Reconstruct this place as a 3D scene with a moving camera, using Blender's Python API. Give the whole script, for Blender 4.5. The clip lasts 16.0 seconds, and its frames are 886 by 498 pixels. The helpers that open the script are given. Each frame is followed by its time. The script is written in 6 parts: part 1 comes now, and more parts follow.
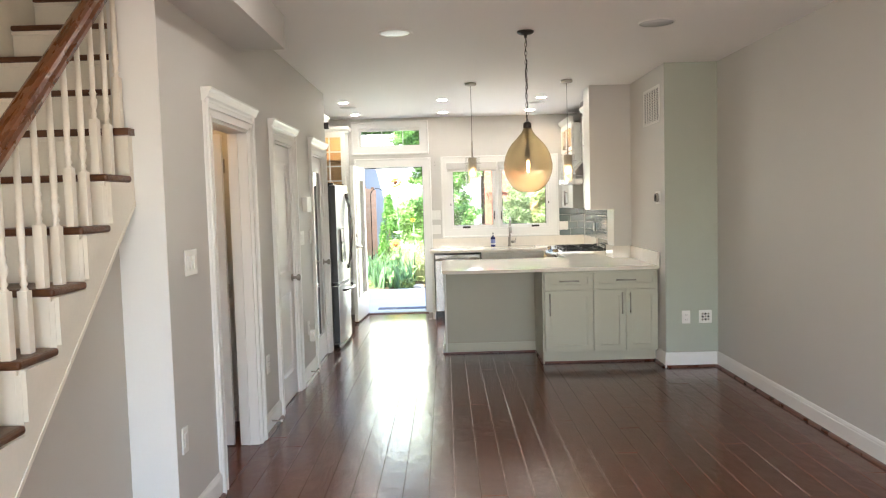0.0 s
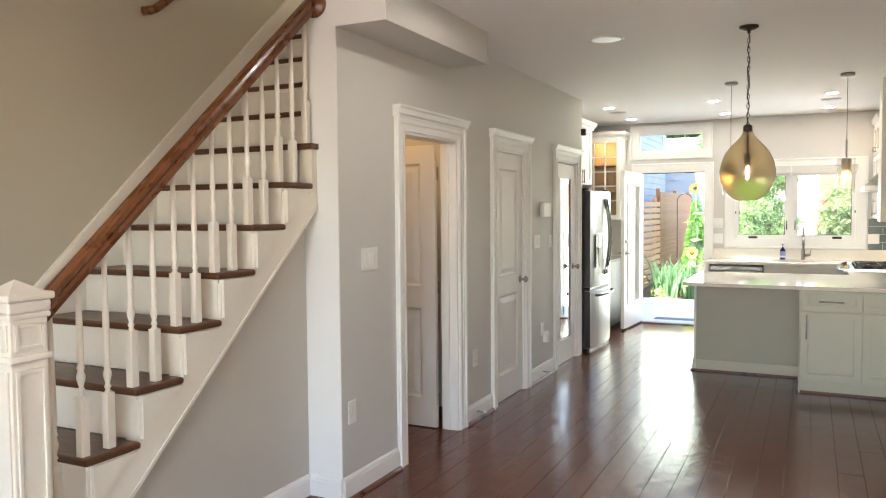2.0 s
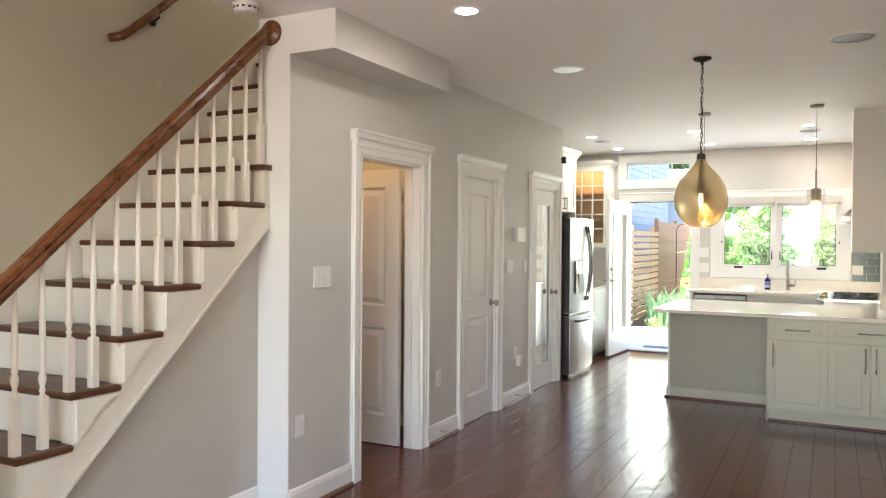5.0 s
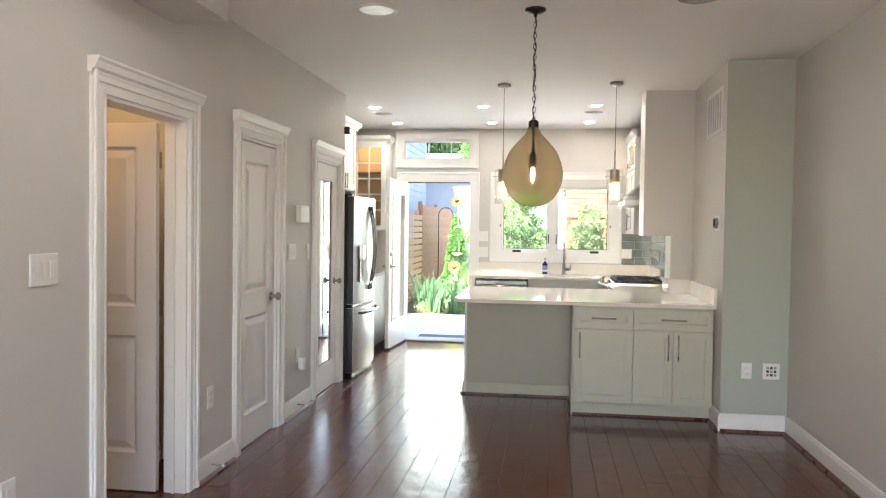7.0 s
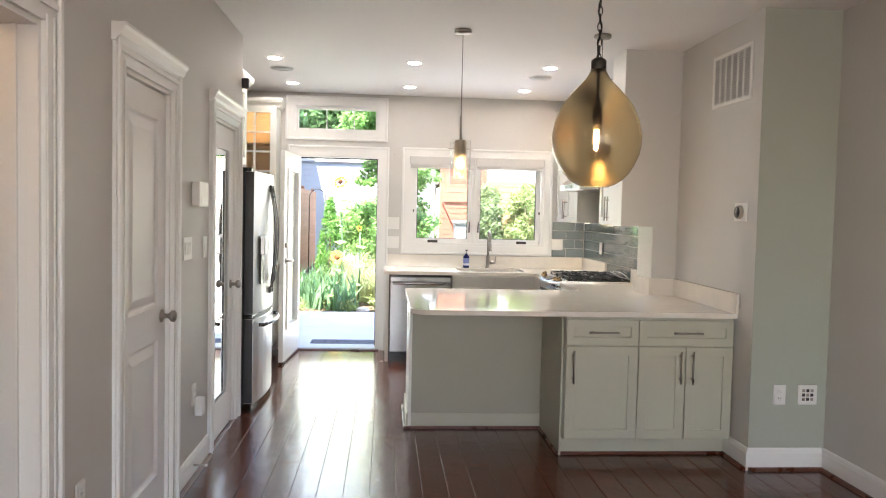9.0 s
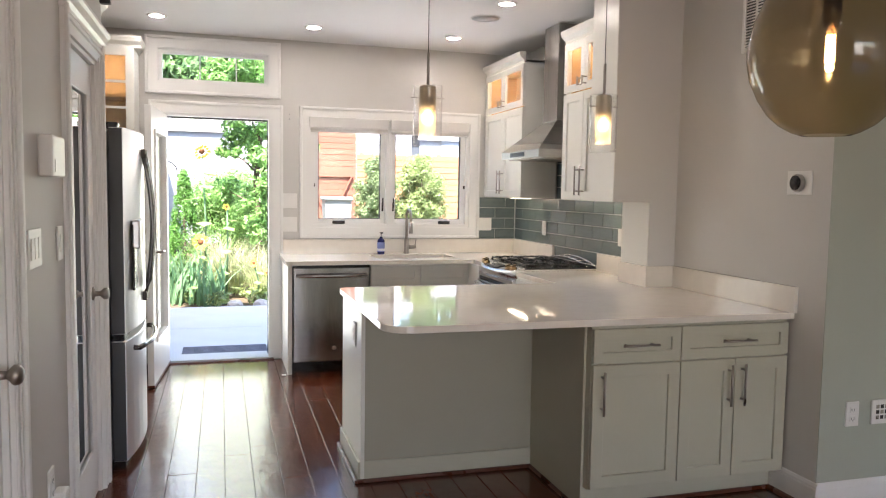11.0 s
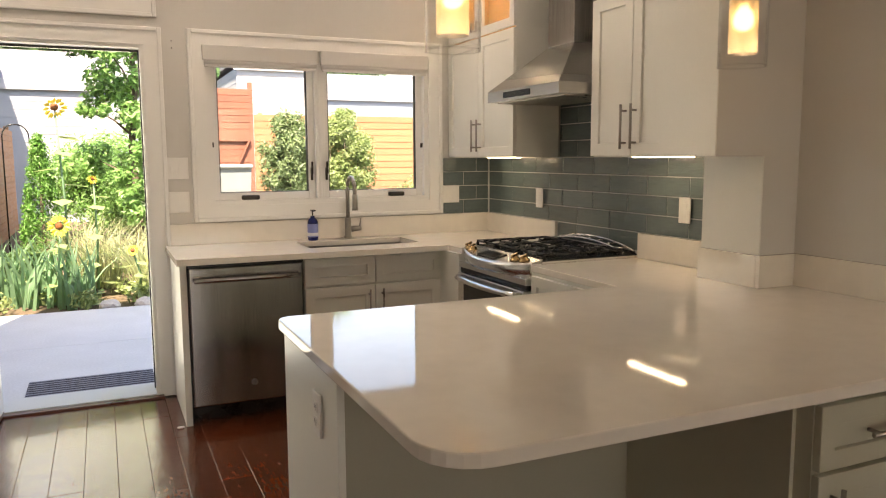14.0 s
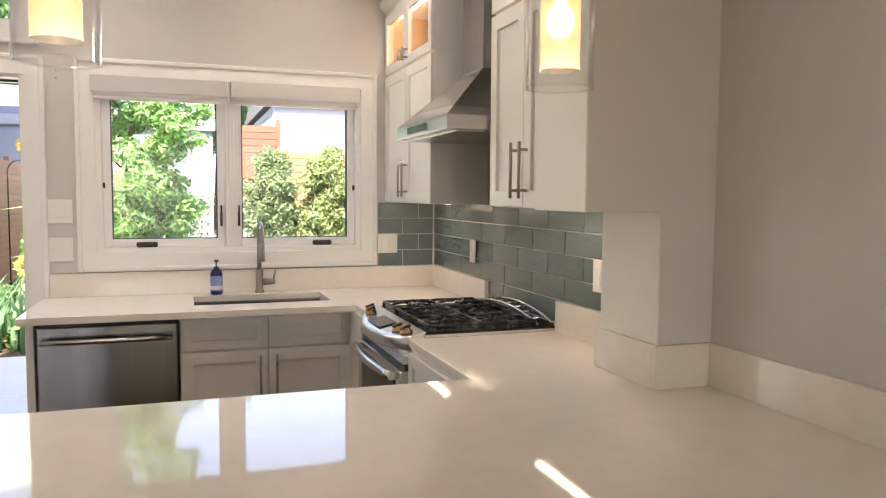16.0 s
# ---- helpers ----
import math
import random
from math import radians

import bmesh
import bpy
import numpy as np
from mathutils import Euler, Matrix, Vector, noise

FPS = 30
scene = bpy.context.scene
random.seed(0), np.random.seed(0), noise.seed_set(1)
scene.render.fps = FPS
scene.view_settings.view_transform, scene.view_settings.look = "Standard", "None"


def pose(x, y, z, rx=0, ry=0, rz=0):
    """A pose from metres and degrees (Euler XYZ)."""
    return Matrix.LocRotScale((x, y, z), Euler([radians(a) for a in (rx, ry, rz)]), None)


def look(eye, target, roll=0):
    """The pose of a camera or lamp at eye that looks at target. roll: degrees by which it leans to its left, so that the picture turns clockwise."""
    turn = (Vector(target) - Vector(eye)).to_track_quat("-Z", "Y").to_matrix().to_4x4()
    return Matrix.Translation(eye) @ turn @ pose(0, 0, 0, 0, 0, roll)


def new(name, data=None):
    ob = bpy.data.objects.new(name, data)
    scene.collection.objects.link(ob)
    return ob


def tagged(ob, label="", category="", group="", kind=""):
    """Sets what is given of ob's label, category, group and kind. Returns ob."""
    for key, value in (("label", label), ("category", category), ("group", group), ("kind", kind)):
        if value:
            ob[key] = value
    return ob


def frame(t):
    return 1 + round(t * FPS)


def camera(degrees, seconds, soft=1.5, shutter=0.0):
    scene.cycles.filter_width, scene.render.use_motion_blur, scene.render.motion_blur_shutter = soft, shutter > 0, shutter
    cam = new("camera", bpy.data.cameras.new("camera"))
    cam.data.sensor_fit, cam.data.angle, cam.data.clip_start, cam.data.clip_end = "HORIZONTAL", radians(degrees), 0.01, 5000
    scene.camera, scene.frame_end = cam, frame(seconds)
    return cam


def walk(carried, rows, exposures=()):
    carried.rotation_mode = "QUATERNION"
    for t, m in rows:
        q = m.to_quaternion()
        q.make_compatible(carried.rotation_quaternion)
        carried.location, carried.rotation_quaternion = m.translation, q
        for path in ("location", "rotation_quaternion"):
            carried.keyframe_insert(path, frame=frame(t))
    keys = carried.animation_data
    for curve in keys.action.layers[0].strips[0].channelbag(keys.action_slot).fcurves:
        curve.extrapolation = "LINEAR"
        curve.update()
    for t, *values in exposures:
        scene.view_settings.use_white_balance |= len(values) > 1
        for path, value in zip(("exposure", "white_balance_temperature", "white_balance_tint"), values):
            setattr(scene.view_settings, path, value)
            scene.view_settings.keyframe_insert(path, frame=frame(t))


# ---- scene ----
cam = camera(60.9, 16.0, soft=1.15)
PATH = [
    (0, (-0.211, 0.325, 1.565), (-0.22, 2.321, 1.439), -1.6),
    (0.5, (0.049, 0.384, 1.539), (-0.184, 2.365, 1.4), -1.9),
    (1, (0.296, 0.399, 1.557), (-0.225, 2.325, 1.416), -2.1),
    (1.5, (0.573, 0.37, 1.576), (-0.17, 2.223, 1.453), -1.6),
    (2, (0.763, 0.394, 1.563), (-0.114, 2.189, 1.463), -0.5),
    (2.5, (0.938, 0.436, 1.571), (-0.07, 2.162, 1.495), 0.3),
    (3, (1.087, 0.434, 1.581), (-0.027, 2.095, 1.526), 0.6),
    (3.2, (1.14, 0.413, 1.578), (-0.001, 2.055, 1.531), 0.7),
    (5.3, (1.162, 0.464, 1.514), (0.333, 2.284, 1.486), 0.6),
    (5.5, (1.089, 0.505, 1.507), (0.327, 2.353, 1.475), 0.8),
    (6, (0.911, 0.688, 1.468), (0.32, 2.598, 1.423), 0.9),
    (6.5, (0.733, 0.996, 1.479), (0.281, 2.943, 1.416), 1.1),
    (7, (0.48, 1.324, 1.491), (0.204, 3.304, 1.431), 0.8),
    (7.5, (0.248, 1.656, 1.474), (0.113, 3.65, 1.404), 0.8),
    (8, (0.025, 2.041, 1.484), (-0.011, 4.039, 1.403), 1.0),
    (8.5, (-0.244, 2.428, 1.504), (-0.181, 4.426, 1.416), 1.2),
    (9, (-0.421, 2.816, 1.5), (-0.269, 4.808, 1.404), 1.3),
    (9.5, (-0.589, 3.191, 1.506), (-0.344, 5.173, 1.402), 1.3),
    (10, (-0.75, 3.569, 1.516), (-0.384, 5.531, 1.4), 1.1),
    (10.2, (-0.79, 3.72, 1.513), (-0.379, 5.673, 1.387), 1.0),
    (12.3, (-1.0, 5.249, 1.425), (-0.311, 7.117, 1.236), 1.0),
    (12.5, (-0.995, 5.392, 1.435), (-0.306, 7.258, 1.231), 0.9),
    (13, (-0.956, 5.704, 1.424), (-0.247, 7.559, 1.187), 0.4),
    (13.5, (-0.868, 5.988, 1.424), (-0.107, 7.82, 1.172), -0.0),
    (14, (-0.76, 6.185, 1.431), (0.057, 7.995, 1.19), -0.3),
    (14.5, (-0.553, 6.299, 1.459), (0.299, 8.097, 1.251), -0.3),
    (15, (-0.271, 6.329, 1.478), (0.593, 8.124, 1.303), -0.1),
    (15.5, (0.002, 6.391, 1.462), (0.822, 8.21, 1.324), 0.7),
    (16, (0.279, 6.497, 1.474), (0.928, 8.383, 1.332), 0.4),
]
EXPOSURES = [(0.0, 3.4, 6650, 11), (3.2, 3.45, 6700, 10), (5.5, 3.5, 6600, 11), (8.0, 3.25, 6550, 15), (10.2, 3.1, 6600, 18), (12.3, 2.6, 6600, 20), (13.5, 2.42, 7700, 19), (14.5, 2.4, 8500, 21), (15.3, 2.58, 7300, 21), (16.0, 2.75, 7100, 21)]
walk(cam, [(t, look(eye, target, roll)) for t, eye, target, roll in PATH], EXPOSURES)

# ---- light ----
SUN_ELEVATION, SUN_AZIMUTH = radians(58), radians(200)  # azimuth from +y towards +x
world = bpy.data.worlds.new("sky")
scene.world = world
world.use_nodes = True
sky = world.node_tree.nodes.new("ShaderNodeTexSky")
sky.sky_type, sky.sun_disc = "NISHITA", False
sky.sun_elevation, sky.sun_rotation = SUN_ELEVATION, SUN_AZIMUTH
world.node_tree.links.new(sky.outputs[0], world.node_tree.nodes["Background"].inputs[0])
world.node_tree.nodes["Background"].inputs[1].default_value = 0.15

sun = new("sun", bpy.data.lights.new("sun", "SUN"))
sun.data.energy, sun.data.angle, sun.data.color = 5.0, radians(0.5), (1.0, 0.95, 0.86)
sun_way = Vector((math.sin(SUN_AZIMUTH) * math.cos(SUN_ELEVATION), math.cos(SUN_AZIMUTH) * math.cos(SUN_ELEVATION), math.sin(SUN_ELEVATION)))
sun.matrix_world = look(sun_way * 30, (0, 0, 0))


def area_lamp(name, eye, target, sx, sy, watts, colour, spread=180):
    data = bpy.data.lights.new(name, "AREA")
    data.shape, data.size, data.size_y, data.energy, data.color = "RECTANGLE", sx, sy, watts, colour
    data.spread = radians(spread)
    ob = new(name, data)
    ob.matrix_world = look(eye, target)
    return ob


def point_lamp(name, place, watts, colour, radius):
    data = bpy.data.lights.new(name, "POINT")
    data.energy, data.color, data.shadow_soft_size = watts, colour, radius
    ob = new(name, data)
    ob.location = place
    return ob


# the sky's light in the front, back door and kitchen window openings
area_lamp("front_window_light", (-0.45, -1.6, 1.45), (2.1, 1.4, 3.7), 1.7, 1.8, 8.0, (1.0, 0.955, 0.885), 135)
area_lamp("back_door_light", (-0.935, 11.13, 1.1), (-0.6, 8, 1.5), 0.80, 1.9, 1.8, (0.92, 1.0, 0.86), 140)
area_lamp("kitchen_window_light", (0.62, 11.1, 1.6), (0.55, 8, 4.1), 1.1, 0.6, 0.7, (1.0, 1.0, 0.98), 100)
# unseen fill lamp added in the upper stairwell to warm and brighten the stairs
area_lamp("stair_fill_light", (-2.08, 6.6, 5.0), (-2.08, 3.2, 2.4), 0.7, 0.9, 6.2, (1.0, 0.88, 0.70))

# ---- materials ----


def paint(name, colour, rough=0.5, metal=0.0, vary=0.06, scale=3.0, grain=60.0, bump=0.02, stretch=(1, 1, 1), coat=0.0, per_piece=0.0, glow=None, gloss=0.5, ripple=0.0):
    """A procedural surface: colour varied at two scales and from piece to piece, with uneven gloss and fine relief."""
    m = bpy.data.materials.new(name)
    m.use_nodes = True
    nodes, links = m.node_tree.nodes, m.node_tree.links
    shader = nodes["Principled BSDF"]
    coord, mapping = nodes.new("ShaderNodeTexCoord"), nodes.new("ShaderNodeMapping")
    mapping.inputs["Scale"].default_value = stretch
    links.new(coord.outputs["Object"], mapping.inputs["Vector"])
    big, small = nodes.new("ShaderNodeTexNoise"), nodes.new("ShaderNodeTexNoise")
    big.inputs["Scale"].default_value, big.inputs["Detail"].default_value = scale, 3
    small.inputs["Scale"].default_value, small.inputs["Detail"].default_value = grain, 4
    links.new(mapping.outputs[0], big.inputs["Vector"])
    links.new(mapping.outputs[0], small.inputs["Vector"])
    add = nodes.new("ShaderNodeMath")
    add.operation = "ADD"
    links.new(big.outputs["Fac"], add.inputs[0])
    links.new(small.outputs["Fac"], add.inputs[1])
    source = add
    if per_piece:
        info, mul, plus = nodes.new("ShaderNodeObjectInfo"), nodes.new("ShaderNodeMath"), nodes.new("ShaderNodeMath")
        mul.operation, plus.operation = "MULTIPLY", "ADD"
        links.new(info.outputs["Random"], mul.inputs[0])
        mul.inputs[1].default_value = per_piece
        links.new(add.outputs[0], plus.inputs[0])
        links.new(mul.outputs[0], plus.inputs[1])
        source = plus
    ramp = nodes.new("ShaderNodeMapRange")
    ramp.inputs["From Min"].default_value, ramp.inputs["From Max"].default_value = 0.6, 1.4 + per_piece
    links.new(source.outputs[0], ramp.inputs["Value"])
    mix = nodes.new("ShaderNodeMix")
    mix.data_type = "RGBA"
    c = Vector(colour)
    mix.inputs[6].default_value = (*(c * (1 - vary)), 1)
    mix.inputs[7].default_value = (*[min(1, v) for v in c * (1 + vary)], 1)
    links.new(ramp.outputs[0], mix.inputs[0])
    links.new(mix.outputs[2], shader.inputs["Base Color"])
    worn = nodes.new("ShaderNodeMapRange")
    worn.inputs["From Min"].default_value, worn.inputs["From Max"].default_value = 0.3, 0.7
    worn.inputs["To Min"].default_value, worn.inputs["To Max"].default_value = rough * (1 - 4 * min(vary, 0.05)), min(1, rough * (1 + 4 * min(vary, 0.05)))
    links.new(big.outputs["Fac"], worn.inputs["Value"])
    links.new(worn.outputs[0], shader.inputs["Roughness"])
    shader.inputs["Metallic"].default_value = metal
    shader.inputs["Specular IOR Level"].default_value = gloss
    shader.inputs["Coat Weight"].default_value = coat
    shader.inputs["Coat Roughness"].default_value = max(0.08, rough * 0.85)
    if bump:
        relief = nodes.new("ShaderNodeBump")
        relief.inputs["Strength"].default_value, relief.inputs["Distance"].default_value = 1.0, bump * 0.02
        links.new(small.outputs["Fac"], relief.inputs["Height"])
        links.new(relief.outputs[0], shader.inputs["Normal"])
    if ripple:
        where, spread, waves, swell = nodes.new("ShaderNodeNewGeometry"), nodes.new("ShaderNodeMapping"), nodes.new("ShaderNodeTexNoise"), nodes.new("ShaderNodeBump")
        spread.inputs["Scale"].default_value = (11, 7, 1)
        waves.inputs["Scale"].default_value, waves.inputs["Detail"].default_value = 1.0, 2
        links.new(where.outputs["Position"], spread.inputs["Vector"])
        links.new(spread.outputs[0], waves.inputs["Vector"])
        links.new(waves.outputs["Fac"], swell.inputs["Height"])
        swell.inputs["Strength"].default_value, swell.inputs["Distance"].default_value = 1.0, ripple
        if bump:
            links.new(relief.outputs[0], swell.inputs["Normal"])
        links.new(swell.outputs[0], shader.inputs["Normal"])
        links.new(swell.outputs[0], shader.inputs["Coat Normal"])
    if glow:
        shader.inputs["Emission Color"].default_value, shader.inputs["Emission Strength"].default_value = (*glow[:3], 1), glow[3]
    return m


def glass(name, colour=(1, 1, 1), rough=0.0, frosted=0.0, least=0.03, most=0.6, milky=(0.93, 0.84, 0.66), halo=0.0):
    """A pane: clear with a Fresnel gloss; frosted adds a milky part."""
    m = bpy.data.materials.new(name)
    m.use_nodes = True
    nodes, links = m.node_tree.nodes, m.node_tree.links
    nodes.clear()
    out = nodes.new("ShaderNodeOutputMaterial")
    clear, shine, mix = nodes.new("ShaderNodeBsdfTransparent"), nodes.new("ShaderNodeBsdfGlossy"), nodes.new("ShaderNodeMixShader")
    weight, steep, share = nodes.new("ShaderNodeLayerWeight"), nodes.new("ShaderNodeMath"), nodes.new("ShaderNodeMapRange")
    clear.inputs[0].default_value = (*colour, 1)
    shine.inputs["Roughness"].default_value = rough
    weight.inputs["Blend"].default_value, steep.operation, steep.inputs[1].default_value = 0.5, "POWER", 4.0
    share.inputs["To Min"].default_value, share.inputs["To Max"].default_value = least, most
    links.new(weight.outputs["Facing"], steep.inputs[0])
    links.new(steep.outputs[0], share.inputs["Value"])
    links.new(share.outputs[0], mix.inputs[0])
    base = clear
    if frosted:
        milk, soft = nodes.new("ShaderNodeBsdfRefraction" if halo else "ShaderNodeBsdfTranslucent"), nodes.new("ShaderNodeMixShader")
        if halo:
            milk.inputs["Roughness"].default_value, milk.inputs["IOR"].default_value = halo, 1.02
        milk.inputs[0].default_value = (*milky, 1)
        soft.inputs[0].default_value = frosted
        links.new(clear.outputs[0], soft.inputs[1])
        links.new(milk.outputs[0], soft.inputs[2])
        base = soft
    links.new(base.outputs[0], mix.inputs[1])
    links.new(shine.outputs[0], mix.inputs[2])
    links.new(mix.outputs[0], out.inputs[0])
    return m


def lamp_glow(name, colour, strength):
    m = bpy.data.materials.new(name)
    m.use_nodes = True
    shader = m.node_tree.nodes["Principled BSDF"]
    shader.inputs["Base Color"].default_value = (*colour, 1)
    shader.inputs["Emission Color"].default_value, shader.inputs["Emission Strength"].default_value = (*colour, 1), strength
    return m


WALL = paint("wall_paint", (0.59, 0.575, 0.545), 0.55, vary=0.02, scale=1.2, grain=220, bump=0.012)
STAIR_TAN = paint("tan_wall_colour", (0.50, 0.455, 0.35), 0.55, vary=0.03, scale=1.2, grain=220, bump=0.012)
# sage grey, darkened in colour for the shade on the chase face
CHASE_SHADE = paint("shaded_sage_wall", (0.40, 0.428, 0.362), 0.55, vary=0.02, scale=1.2, grain=220, bump=0.012)
CEIL = paint("ceiling_paint", (0.86, 0.85, 0.84), 0.7, vary=0.02, scale=1.5, grain=200, bump=0.012)
TRIM = paint("white_trim_paint", (0.80, 0.795, 0.77), 0.36, vary=0.012, scale=2, grain=90, bump=0.002)
# wall grey with the warm light round the stairs tinted into its colour
UNDER_STAIR = paint("warm_tinted_wall_grey", (0.53, 0.495, 0.435), 0.55, vary=0.02, scale=1.2, grain=220, bump=0.012)
# stair white, its colour warmed for the same light
STAIR_WHITE = paint("warm_tinted_stair_white", (0.79, 0.74, 0.635), 0.35, vary=0.03, scale=5, grain=70, bump=0.008)
# sage-cream lacquer, darkened for fronts turned away from the kitchen windows
PEN_SHADED = paint("shaded_sage_cream_lacquer", (0.47, 0.46, 0.365), 0.34, vary=0.02, scale=4, grain=120, bump=0.004)
# peninsula paint, darkened further for the shade under the worktop overhang
KNEE_SHADED = paint("shaded_panel_paint", (0.37, 0.35, 0.275), 0.4, vary=0.02, scale=4, grain=120, bump=0.004)
CABINET = paint("cabinet_lacquer", (0.75, 0.745, 0.69), 0.32, vary=0.02, scale=4, grain=120, bump=0.004)
DOOR_PAINT = paint("door_paint", (0.76, 0.75, 0.735), 0.38, vary=0.012, scale=2, grain=150, bump=0.002)
STAIR_WOOD = paint("stained_oak", (0.095, 0.036, 0.014), 0.36, vary=0.4, scale=5, grain=45, bump=0.05, stretch=(1, 9, 9), coat=0.1, gloss=0.35)
RAIL_WOOD = paint("handrail_oak", (0.155, 0.052, 0.015), 0.28, vary=0.38, scale=6, grain=50, bump=0.03, stretch=(9, 1.5, 1.5), coat=0.25)
FLOOR_WOOD = paint("dark_cherry_plank", (0.100, 0.0235, 0.0085), 0.20, vary=0.42, scale=9, grain=26, bump=0.022, stretch=(6, 0.8, 1), coat=0.22, per_piece=0.5, gloss=0.28, ripple=0.0028)
SHOE = paint("shoe_moulding_stain", (0.09, 0.028, 0.014), 0.3, vary=0.3, scale=6, grain=60)
QUARTZ = paint("white_quartz", (0.79, 0.74, 0.665), 0.05, vary=0.05, scale=2.2, grain=14, bump=0.0, gloss=0.5)
# brushed steel; dark base and wide upright colour streaks stand in for reflections
STEEL = paint("streaked_brushed_steel", (0.33, 0.315, 0.305), 0.23, metal=1.0, vary=0.30, scale=9, grain=160, bump=0.012, stretch=(1, 1, 0.03))
STEEL_H = paint("brushed_steel_level", (0.45, 0.44, 0.42), 0.27, metal=1.0, vary=0.08, scale=3, grain=160, bump=0.012, stretch=(0.06, 0.06, 1))
FRIDGE_STEEL = paint("fridge_steel", (0.72, 0.72, 0.72), 0.40, metal=1.0, vary=0.05, scale=3, grain=160, bump=0.008, stretch=(1, 1, 0.04))
# polished handle steel with its dark reflections put into the base colour
HANDLE_STEEL = paint("dark_reflection_steel", (0.13, 0.13, 0.13), 0.2, metal=1.0, vary=0.06, scale=20, grain=200, bump=0.0)
SILL = paint("sill_aluminium", (0.55, 0.55, 0.54), 0.4, vary=0.06, scale=6, grain=120, bump=0.0)
BRIGHT_STEEL = paint("polished_range_steel", (0.74, 0.73, 0.71), 0.22, metal=1.0, vary=0.05, scale=5, grain=160, bump=0.004, stretch=(0.1, 0.1, 1))
BRASS = paint("bronze_knob", (0.48, 0.33, 0.17), 0.2, metal=1.0, vary=0.1, scale=30, grain=200, bump=0.0)
NICKEL = paint("satin_nickel", (0.36, 0.335, 0.30), 0.33, metal=1.0, vary=0.06, scale=20, grain=200, bump=0.0)
DARK_METAL = paint("dark_bronze", (0.045, 0.04, 0.035), 0.4, metal=0.8, vary=0.2, scale=20, grain=150)
BLACK = paint("black_enamel", (0.014, 0.014, 0.015), 0.22, vary=0.2, scale=10, grain=90, bump=0.004)
IRON = paint("cast_iron", (0.016, 0.016, 0.017), 0.26, vary=0.3, scale=15, grain=180, bump=0.03)
PLASTIC = paint("white_plastic", (0.78, 0.77, 0.74), 0.35, vary=0.02, scale=15, grain=120, bump=0.0)
DARK_PLASTIC = paint("dark_plastic", (0.03, 0.03, 0.032), 0.4, vary=0.15, scale=15, grain=90)
GREY_CASE = paint("grey_case", (0.03, 0.03, 0.032), 0.4, vary=0.1, scale=6, grain=150)
TILE = paint("glazed_slate_tile", (0.105, 0.142, 0.143), 0.09, vary=0.28, scale=5, grain=26, bump=0.10, stretch=(1, 0.5, 3.5), coat=0.6, per_piece=0.5)
GROUT = paint("grout", (0.55, 0.56, 0.55), 0.85, vary=0.05, scale=10, grain=200)
MIRROR = paint("mirror_silver", (0.86, 0.87, 0.87), 0.015, metal=1.0, vary=0.01, scale=2, grain=40, bump=0.0)
PANE = glass("window_pane", (0.97, 0.985, 0.98), least=0.012, most=0.5)
CABINET_PANE = glass("cabinet_pane", (0.95, 0.96, 0.95), 0.03)
SMOKED = glass("smoked_amber_glass", (0.68, 0.60, 0.455), 0.02, frosted=0.5, least=0.05, milky=(0.74, 0.64, 0.47), halo=0.42)
CLEAR_SHADE = glass("clear_shade", (0.985, 0.985, 0.98), 0.0, least=0.03, most=0.7)
FROSTED = glass("frosted_shade", (0.95, 0.93, 0.88), 0.3, frosted=0.4)
SHELF_WOOD = paint("maple_interior", (0.62, 0.38, 0.17), 0.5, vary=0.2, scale=6, grain=50, stretch=(1, 1, 5))
BULB = lamp_glow("warm_filament", (1.0, 0.62, 0.26), 3.0)
BULB_SOFT = lamp_glow("warm_bulb", (1.0, 0.66, 0.30), 1.2)
CAN_GLOW = lamp_glow("can_lens", (1.0, 0.95, 0.87), 24.0)
LED = lamp_glow("led_strip", (1.0, 0.86, 0.62), 4.5)
DIM_LENS = lamp_glow("dim_lens", (0.93, 1.0, 0.95), 0.03)
BLIND = paint("roller_shade", (0.62, 0.605, 0.58), 0.6, vary=0.03, scale=8, grain=200)
BLUE_BOTTLE = paint("cobalt_bottle", (0.012, 0.018, 0.11), 0.12, vary=0.2, scale=10, grain=60, bump=0.0)
LABEL_BLUE = paint("pale_blue_label", (0.22, 0.26, 0.55), 0.5, vary=0.05)
LABEL_WHITE = paint("white_label", (0.7, 0.7, 0.75), 0.5, vary=0.05)

# ---- mesh helpers ----


def box(bm, x0, x1, y0, y1, z0, z1, bevel=0.0):
    """Adds a box between two corners to bm; bevel rounds its edges."""
    r = bmesh.ops.create_cube(bm, size=1.0, matrix=Matrix.Translation(((x0 + x1) / 2, (y0 + y1) / 2, (z0 + z1) / 2)) @ Matrix.Diagonal((abs(x1 - x0), abs(y1 - y0), abs(z1 - z0), 1)))
    if bevel:
        edges = list({e for v in r["verts"] for e in v.link_edges})
        bmesh.ops.bevel(bm, geom=edges, offset=bevel, segments=2, affect="EDGES", profile=0.5)
    return bm


def boxed(*sizes, bevel=0.0):
    bm = bmesh.new()
    for s in sizes:
        box(bm, *s, bevel=bevel)
    return bm


